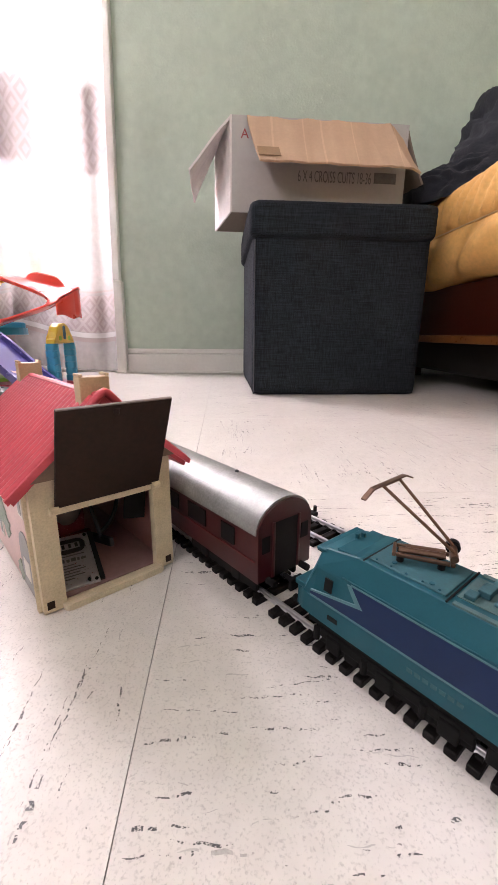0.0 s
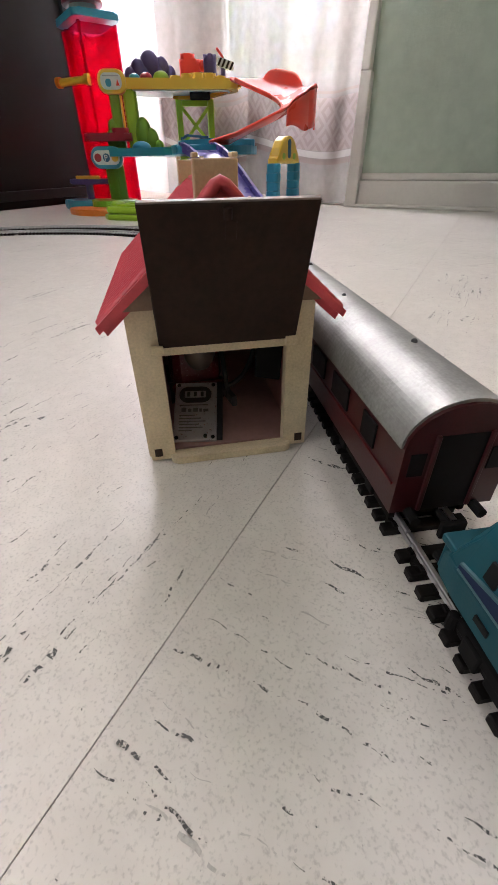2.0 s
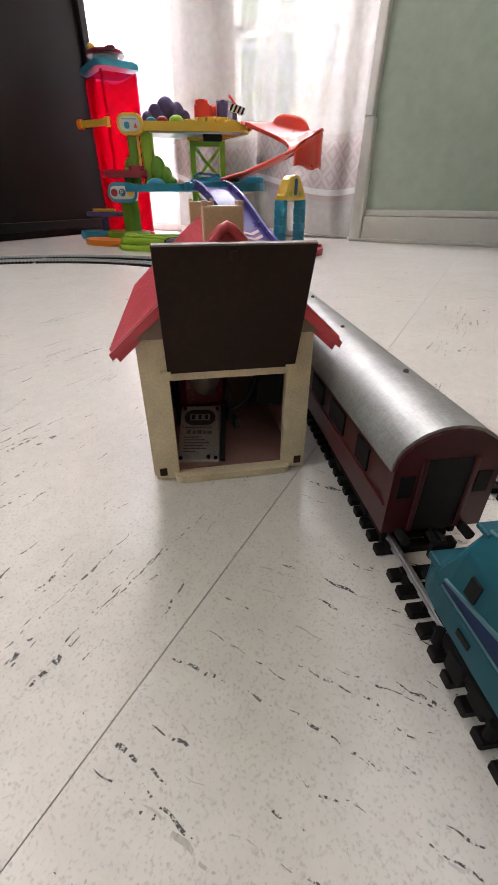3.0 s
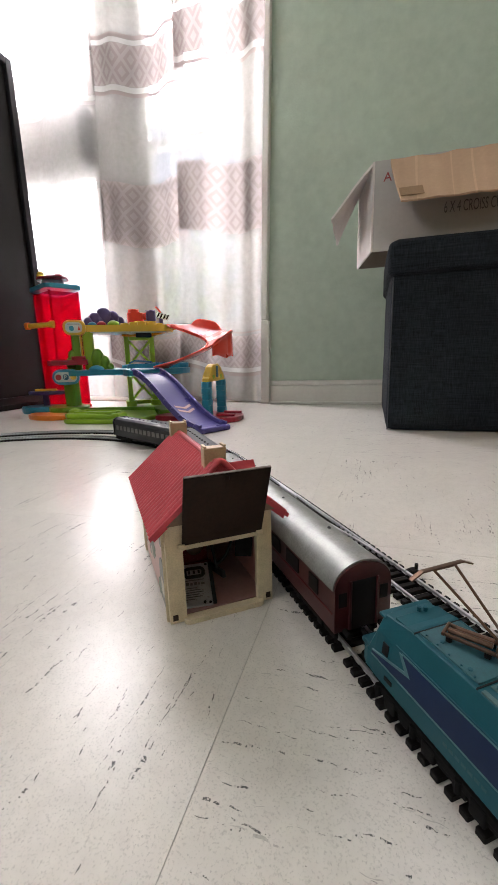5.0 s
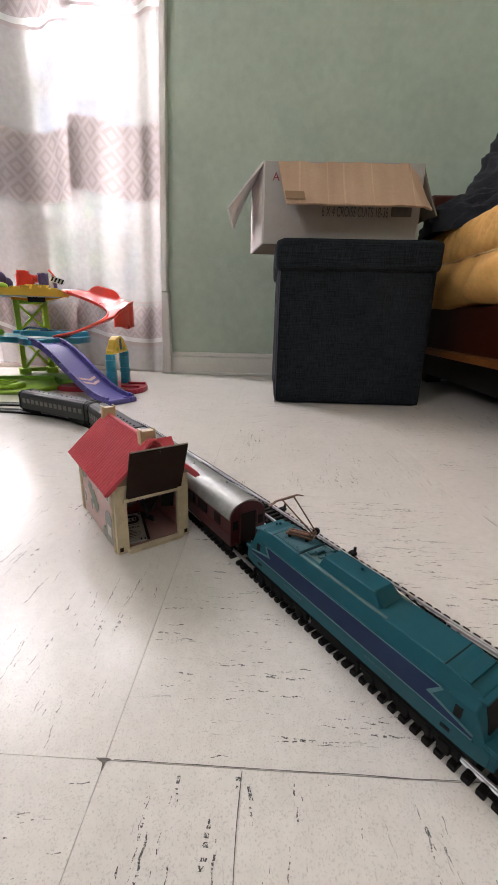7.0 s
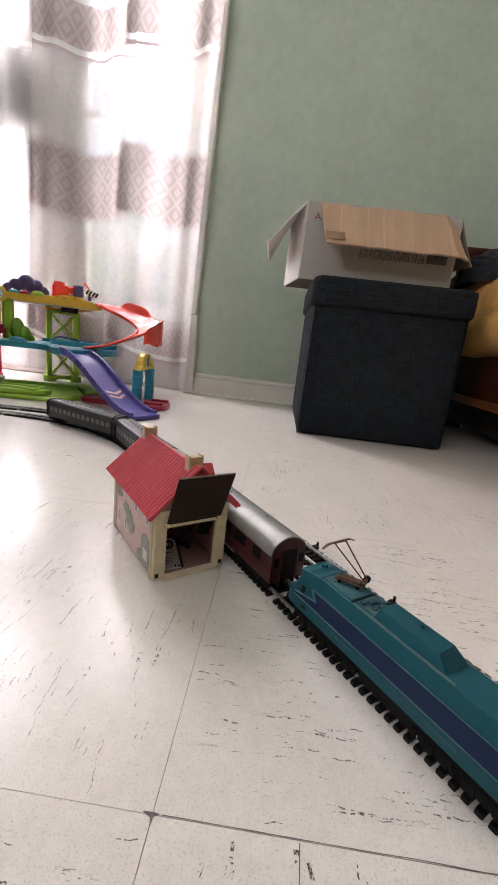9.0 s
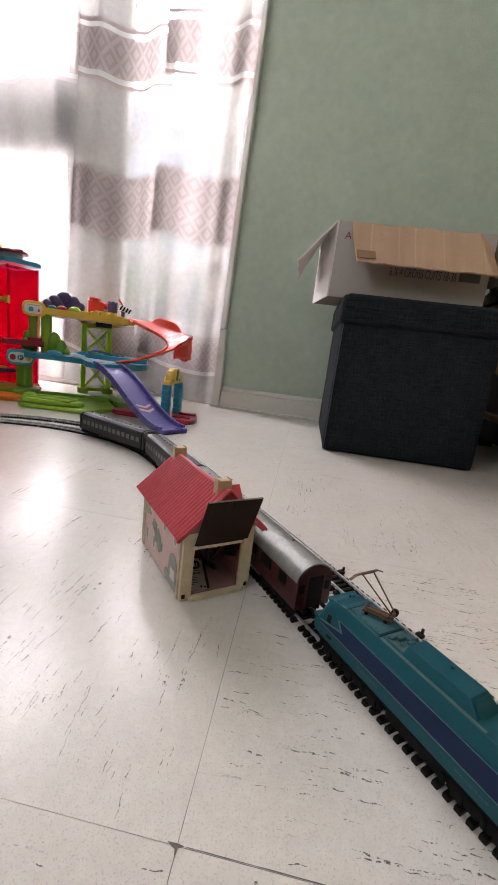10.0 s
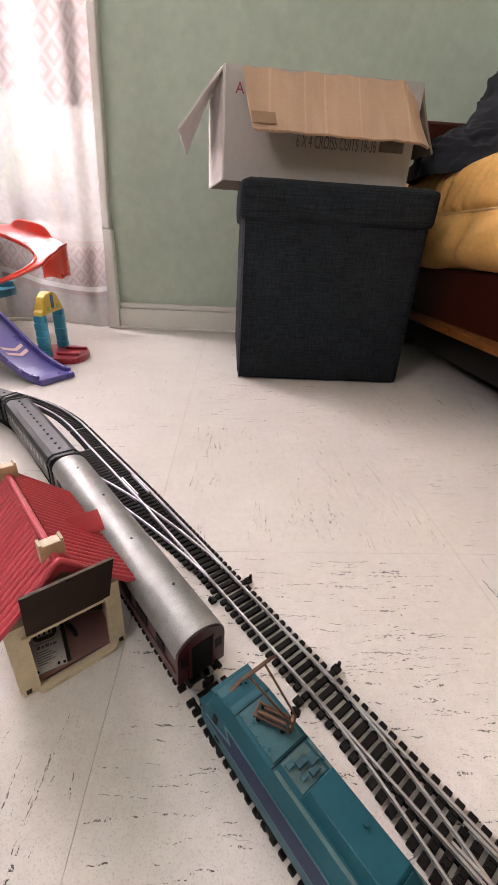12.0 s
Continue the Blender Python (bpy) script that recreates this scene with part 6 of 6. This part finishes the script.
def slide_at(u, v):
    """Along (u) and across (v) the slide: inner lip, banked bed, outer lip that rises into a fin and a scalloped guard."""
    deg = 138 - 232 * u
    a = radians(deg)
    bed = max(0.0, min(1.0, (v - 0.12) / 0.70))
    bank = 0.026 * max(0.0, min(1.0, (deg + 70) / 60)) * max(0.0, min(1.0, (150 - deg) / 50))
    r = 0.078 + 0.064 * bed * (1.0 if deg < 100 else 1 - 0.5 * (deg - 100) / 38)
    z = 0.258 - 0.124 * u ** 1.05 + bank * bed * bed
    if v < 0.12:
        z += 0.009 * (0.12 - v) / 0.12
    if v > 0.82:
        t = (v - 0.82) / 0.18
        z += t * (0.004 + 0.025 * bump(deg, 78, 23) + (0.012 + 0.004 * math.sin(radians(deg * 9))) * bump(deg, 0, 26))
        r += t * (0.008 + 0.009 * bump(deg, 14, 12))
    return (-0.500 + r * math.cos(a), 1.115 + 1.03 * r * math.sin(a), z)


def skirt_at(u, v):
    """The outer skirt that hangs below the scalloped guard."""
    deg = 20 - 48 * u
    p = Vector(slide_at((138 - deg) / 232, 0.95))
    out = Vector((math.cos(radians(deg)), math.sin(radians(deg)), 0)) * 0.003
    return p + out - Vector((0, 0, v * max(0.004, p.z - 0.162 - 0.004 * math.sin(u * 9))))


part("slide", solid(sheet(slide_at, 120, 25), 0.004), M_TOYSLIDE, gar, "glossy red banked slide with a fin and a scalloped guard", smooth=True)
part("slide_skirt", solid(sheet(skirt_at, 24, 4), 0.003), M_TOYSLIDE, gar, "red outer skirt of the slide", smooth=True)
# purple ramp from the lower deck to the floor
ra, rb = Vector((-0.522, 0.930, 0.124)), Vector((-0.270, 0.782, 0.002))
ramp = []
for i in range(21):
    t = i / 20
    p = ra.lerp(rb, t)
    p.z = 0.002 + 0.120 * (0.5 + 0.5 * math.cos(math.pi * t ** 0.92)) ** 0.95
    ramp.append(p)
    if 0 < i < 20 and i % 2:
        for k in (-1, 1):
            side = Vector((rb - ra).cross(Vector((0, 0, 1))).normalized())
            part("ramp_scallop", ball(p + side * k * 0.0365 + Vector((0, 0, 0.013)), 0.0062, squash=(1, 1, 0.7), u=10, v=6), M_TOYPURPLE, gar, smooth=True)
part("ramp", channel(ramp, 0.078, 0.016, 0.006), M_TOYPURPLE, gar, "purple ramp with raised edges")
rd = (rb - ra).normalized()
part("ramp_foot", box(-0.039, 0.039, -0.006, 0.012, 0.0, 0.012, 0.003, m=Matrix.Translation((rb.x, rb.y, 0)) @ Matrix.Rotation(math.atan2(rd.y, rd.x) - math.pi / 2, 4, "Z")), M_TOYPURPLE, gar)
for k in (0, 1):
    q = ramp[12 + k]
    slope = (ramp[14] - ramp[12]).normalized()
    side = slope.cross(Vector((0, 0, 1))).normalized()
    up = side.cross(slope)
    cm = Matrix((side, slope, up)).transposed().to_4x4()
    cm.translation = q + up * 0.0066
    part("chevron_sticker", prism([(-0.022, 0.008), (0, -0.003), (0.022, 0.008), (0.022, 0.0), (0, -0.011), (-0.022, 0.0)], 0, 0.0006, m=cm @ Matrix.Rotation(math.pi, 4, "Z")), M_CHEVRON, gar, "pale pink chevron sticker")
# archway across the lane beside the ramp
for y in (0.908, 1.009):
    col = part("arch_pillar", box(-0.344, -0.326, y - 0.009, y + 0.009, 0.0126, 0.101), M_TOYBLUE, gar, "blue ribbed pillar")
    for i in range(6):
        part("pillar_ring", prism(rounded(0.0245, 0.0255 - 0.003 * (i % 2), 0.008, -0.335, y), 0.0127 + i * 0.0147, 0.0127 + i * 0.0147 + 0.0145, 0.002), M_TOYBLUE, col)
arc = [(-0.061, 0.0), (0.061, 0.0), (0.060, 0.010), (0.046, 0.014), (0.043, 0.028), (0.034, 0.041), (0.020, 0.048), (0.007, 0.050), (-0.007, 0.050), (-0.020, 0.048), (-0.034, 0.041), (-0.043, 0.028), (-0.046, 0.014), (-0.060, 0.010)]
AM = Matrix(((0, 0, 1, -0.335), (1, 0, 0, 0.958), (0, 1, 0, 0.100), (0, 0, 0, 1)))
part("arch_top", prism([(0.95 * y, 0.88 * z) for y, z in arc], -0.010, 0.010, 0.004, m=AM), M_TOYYEL, gar, "yellow arch top with a printed sticker")
for k in (-1, 1):
    part("arch_sticker", prism(rounded(0.014, 0.030, 0.006, 0, 0.024), -0.0008, 0.0008, m=AM @ Matrix.Translation((0, 0, k * 0.0102))), M_TOYDKBLUE, gar)
    for y in (-0.026, 0.026):
        part("arch_sticker", prism(rounded(0.012, 0.010, 0.004, y, 0.012), -0.0008, 0.0008, m=AM @ Matrix.Translation((0, 0, k * 0.0102))), M_TOYGREEN, gar)
deck([(-0.490, 0.915), (-0.42, 0.905), (-0.34, 0.895), (-0.270, 0.900), (-0.262, 0.975), (-0.30, 1.022), (-0.37, 1.022), (-0.42, 0.985), (-0.480, 0.975)], 0.0, 0.0125, 0.003, M_TOYDKRED, "arch_base", "dark red lane plate under the arch")
for y in (0.930, 0.985):
    part("lane_edge", box(-0.320, -0.270, y - 0.005, y + 0.005, 0.0126, 0.0190, 0.002), M_TOYDKRED, gar)
# floor plates
part("road_plate", prism([(-0.715, 0.832), (-0.700, 0.824), (-0.53, 0.846), (-0.515, 0.856), (-0.496, 0.940), (-0.555, 1.030), (-0.66, 1.032), (-0.762, 1.008), (-0.765, 0.990), (-0.748, 0.905)], 0.0, 0.012, 0.004), M_TOYGREEN, gar, "green road plate on the floor")
part("road_block", prism([(-0.716, 0.840), (-0.702, 0.830), (-0.575, 0.846), (-0.562, 0.856), (-0.556, 0.884), (-0.566, 0.894), (-0.72, 0.906), (-0.738, 0.898)], 0.0122, 0.026, 0.005), M_TOYGREEN, gar, "raised green block")
part("road_plate_rim", sweep([(-0.635 + 0.055 * max(-1, min(1, 1.5 * math.cos(a))), 0.868 + 0.020 * max(-1, min(1, 1.5 * math.sin(a))), 0.027) for a in [i * math.tau / 32 for i in range(33)]], [(0.0035 * math.cos(k * math.tau / 8), 0.004 * math.sin(k * math.tau / 8)) for k in range(8)]), M_TOYGREEN, gar, smooth=True)
part("road_tray", prism(rounded(0.096, 0.030, 0.008, -0.635, 0.868), 0.0261, 0.0272), M_TOYDKGREEN, gar, "sunken dark tray")
part("road_bump", ball((-0.708, 0.872, 0.026), 0.016, squash=(1.2, 1, 0.6)), M_TOYGREEN, gar, smooth=True)
part("road_kerb", sweep([(-0.765, 0.998, 0.014), (-0.70, 1.022, 0.014), (-0.62, 1.032, 0.014), (-0.556, 1.028, 0.014)], [(-0.004, -0.004), (0.004, -0.004), (0.004, 0.007), (-0.004, 0.007)]), M_TOYDKGREEN, gar)
deck([(-0.62, 1.034), (-0.555, 1.036), (-0.52, 1.00), (-0.49, 1.03), (-0.53, 1.10), (-0.64, 1.12)], 0.0, 0.016, 0.006, M_TOYDKGREEN, "base_plate", "dark green base plate")
deck([(-0.90, 1.00), (-0.86, 0.945), (-0.79, 0.955), (-0.775, 1.01), (-0.82, 1.06), (-0.89, 1.06)], 0.0, 0.026, 0.008, M_TOYDKGREEN, "base_plate")
deck([(-0.905, 0.905), (-0.84, 0.872), (-0.765, 0.882), (-0.768, 0.925), (-0.83, 0.950), (-0.905, 0.945)], 0.0, 0.013, 0.004, M_TOYORANGE, "orange_plate", "orange road piece")
deck([(-1.04, 1.02), (-0.98, 0.98), (-0.91, 1.0), (-0.90, 1.06), (-0.98, 1.08)], 0.0, 0.022, 0.005, M_TOYBLUE, "blue_plate", "blue road piece")
deck([(-1.02, 1.03), (-0.96, 1.01), (-0.90, 1.03), (-0.90, 1.07), (-0.98, 1.08)], 0.058, 0.070, 0.004, M_TOYDKPURPLE, "lift_platform", "dark purple lift platform")
part("lift_platform_trim", rod((-0.975, 1.015, 0.074), (-0.905, 1.03, 0.074), 0.004), M_TOYYEL, gar)
part("lift_platform_post", rod((-0.965, 1.045, 0.021), (-0.965, 1.045, 0.060), 0.010), M_TOYDKPURPLE, gar)

cable = whole("cable", sweep([(-0.275 + 0.030 * t, 1.379, 0.092 + 0.020 * math.sin(math.pi * t) ** 0.6) for t in [i / 14 for i in range(15)]], [(0.0014 * math.cos(k * math.tau / 6), 0.0014 * math.sin(k * math.tau / 6)) for k in range(6)]), M_GREYBODY, "thin grey cable looped above the baseboard", "cable")

# ---- outside the window ----
M_GRASS = mat("pale_gravel", (0.55, 0.53, 0.48), 0.9, vary=0.2, scale=3)
whole("ground", box(-90, 90, -90, 90, -0.30, -0.15), M_GRASS, "pale sunlit ground outside the window", "ground", "structure")
M_LEAF = mat("leaf", (0.10, 0.14, 0.06), 0.6, vary=0.3, scale=8)
M_BARK = mat("bark", (0.14, 0.10, 0.07), 0.9, vary=0.3, scale=20)


def shrub(x, y, height, seed):
    rng = random.Random(seed)
    t = thing("shrub", "leafy green garden shrub outside the window", "shrub", pose(x, y, -0.15), "garden shrubs")
    bm = rod((0, 0, 0), (0.04, 0.02, height * 0.6), 0.035, r2=0.015)
    for i in range(9):
        a = rng.uniform(0, math.tau)
        z = height * rng.uniform(0.15, 0.6)
        rod((0.03 * z, 0.01, z), (math.cos(a) * height * 0.32, math.sin(a) * height * 0.32, z + height * rng.uniform(0.15, 0.4)), 0.014, bm, 6, 0.004)
    part("stems", bm, M_BARK, t)
    bm = bmesh.new()
    for i in range(760):
        a, e, r = rng.uniform(0, math.tau), rng.uniform(-0.6, 1.5), rng.uniform(0.45, 1.0) ** 0.6
        c = Vector((math.cos(a) * math.cos(e) * height * 0.40 * r, math.sin(a) * math.cos(e) * height * 0.40 * r, height * (0.58 + 0.42 * math.sin(e) * r)))
        c += Vector((noise.noise(c * 3), noise.noise(c * 3 + Vector((4, 0, 0))), 0)) * 0.15
        m = Matrix.Translation(c) @ Euler((rng.uniform(0, 6), rng.uniform(0, 6), rng.uniform(0, 6))).to_matrix().to_4x4()
        k = rng.uniform(0.03, 0.06)
        vs = [bm.verts.new(m @ Vector(p)) for p in ((0, -k, 0), (k * 0.45, 0, k * 0.15), (0, k, 0), (-k * 0.45, 0, k * 0.15))]
        bm.faces.new(vs)
    part("crown", bm, M_LEAF, t)


shrub(-1.55, 4.3, 1.9, 3)
shrub(-2.75, 5.2, 2.1, 4)
shrub(-0.85, 6.2, 2.0, 5)

# ---- floor flaws ----
bm = bmesh.new()
path = [Vector((0.064 - 0.010 * t + 0.0025 * noise.noise(Vector((t * 9, 2, 0))), -0.001 - 0.297 * t, 0.0003)) for t in [i / 40 for i in range(41)]]
ring = []
for i, p in enumerate(path):
    w = 0.0002 + 0.00018 * noise.noise(Vector((i * 0.7, 0, 5)))
    ring.append((bm.verts.new(p + Vector((-w, 0, 0))), bm.verts.new(p + Vector((w, 0, 0)))))
for (a, b), (c, d) in zip(ring, ring[1:]):
    bm.faces.new((a, b, d, c))
part("crack", bm, M_JOINT, floor, "fine dark crack across one tile")
bm = bmesh.new()
ring = []
for i in range(61):
    p = Vector((0.004 + 0.0098 * i, 0.0003 + 0.0005 * noise.noise(Vector((i * 0.4, 7, 0))), 0.0003))
    w = 0.0002 + 0.0002 * noise.noise(Vector((i * 0.9, 0, 2)))
    ring.append((bm.verts.new(p + Vector((0, -w, 0))), bm.verts.new(p + Vector((0, w, 0)))))
for (a, b), (c, d) in zip(ring, ring[1:]):
    bm.faces.new((a, b, d, c))
part("wide_joint", bm, M_JOINT, floor, "wider dirty joint between two tiles")
part("chip", prism([(-0.0045, 0.0006), (0.0006, 0.0008), (0.0030, 0.0004), (0.0006, -0.0008), (0.0002, -0.0050), (-0.0008, -0.0012)], 0.0002, 0.0005), M_JOINT, floor, "dark chipped tile corner")

def floor_marks():
    """Short dark drags in the vinyl, rows of small uneven blots that follow each tile's grain, and a finer grey speckle."""
    rng = random.Random(11)
    verts, faces, slots = [], [], []

    def blot(x, y, along, across, turn, slot):
        k = 9
        start = len(verts)
        for i in range(k):
            a = i * math.tau / k
            r = rng.uniform(0.72, 1.15)
            px, py = along * r * math.cos(a), across * r * math.sin(a)
            verts.append((x + px * math.cos(turn) - py * math.sin(turn), y + px * math.sin(turn) + py * math.cos(turn), 0.00025 - 0.00005 * slot))
        faces.append(tuple(range(start, start + k)))
        slots.append(slot)

    def row(i, j, axis, cu, cv, length, weight, slot):
        """A dragged streak: a thin strip whose edges fray and which breaks off here and there."""
        lean = rng.gauss(0, 0.08)
        pace = 0.0006
        steps = max(4, int(length / pace))
        last, open_run, w0, w1 = None, True, 0.0003, 0.0003
        for s in range(steps + 1):
            u = cu + (s - steps / 2) * pace
            v = cv + (s - steps / 2) * pace * lean + 0.0003 * math.sin(s * 0.45 + cu * 900)
            if rng.random() < (0.20 if open_run else 0.45):
                open_run = not open_run
            w0 = min(0.0008, max(0.00012, w0 + rng.gauss(0, 0.00013)))
            w1 = min(0.0008, max(0.00012, w1 + rng.gauss(0, 0.00013)))
            swell = weight * math.sin(math.pi * (s + 0.4) / (steps + 0.8)) ** 0.5
            here = None
            if open_run and 0.003 < u < 0.297 and 0.003 < v < 0.297:
                here = len(verts)
                for q in (v - w0 * swell, v + w1 * swell):
                    x, y = (u, q) if axis else (q, u)
                    verts.append((i * 0.30 + x, j * 0.30 + y, 0.00025 - 0.00005 * slot))
                if last is not None:
                    faces.append((last, here, here + 1, last + 1) if axis else (last, last + 1, here + 1, here))
                    slots.append(slot)
            last = here

    for i in range(-4, 5):
        for j in range(-3, 5):
            axis = (i + j + 1) % 2
            dense = rng.uniform(0.6, 1.1) * (0.6 if i < 0 else 1.0)
            if (i, j) == (0, 0):
                dense = 1.9
            elif i in (-1, 0) and j in (-1, 0):
                dense = 1.25
            for _ in range(int(150 * dense)):
                cu, cv = rng.uniform(0.01, 0.29), rng.uniform(0.01, 0.29)
                weight = rng.uniform(1.6, 2.6) if rng.random() < 0.15 else rng.uniform(0.5, 1.1)
                for _ in range(rng.choice((1, 2, 2, 3))):
                    row(i, j, axis, cu + rng.gauss(0, 0.012), cv + rng.gauss(0, 0.006), rng.choice((0.004, 0.007, 0.011, 0.017, 0.030)) * rng.uniform(0.7, 1.2), weight * rng.uniform(0.7, 1.1), 0)
            for _ in range(int(60 * dense)):
                row(i, j, axis, rng.uniform(0.01, 0.29), rng.uniform(0.01, 0.29), rng.choice((0.006, 0.012, 0.02)), rng.uniform(0.4, 0.8), 1)
            near = -2 <= i <= 1 and -2 <= j <= 1
            for _ in range(1500 if near else 150):
                u, v = rng.uniform(0.002, 0.298), rng.uniform(0.002, 0.298)
                size = rng.choice((0.00013, 0.00018, 0.00018, 0.00028))
                blot(i * 0.30 + u, j * 0.30 + v, size * rng.uniform(0.8, 1.5), size * rng.uniform(0.6, 1.0), rng.uniform(0, 3), 1 if rng.random() < 0.95 else 0)
    me = bpy.data.meshes.new("floor_marks")
    me.from_pydata(verts, [], faces)
    me.materials.append(M_MARK)
    me.materials.append(M_FAINT)
    me.polygons.foreach_set("material_index", slots)
    ob = new("floor_marks", me)
    ob.parent = floor
    return tagged(ob, "dark worn dashes in the vinyl", kind="stuff")


floor_marks()

# ---- floor tiles, last ----
TILE = 0.30


def tile_mesh():
    g = 0.00016
    return mesh_of("tile", box(-TILE / 2 + g, TILE / 2 - g, -TILE / 2 + g, TILE / 2 - g, -0.0030, 0.0), M_TILE)


TILE_MESH = tile_mesh()
for i in range(-6, 6):
    for j in range(-8, 5):
        ob = new("tile", TILE_MESH)
        ob.parent = floor
        ob.matrix_basis = pose((i + 0.5) * TILE, (j + 0.5) * TILE, 0, 0, 0, (90 if (i + j) % 2 else 0) + 180 * random.randint(0, 1))
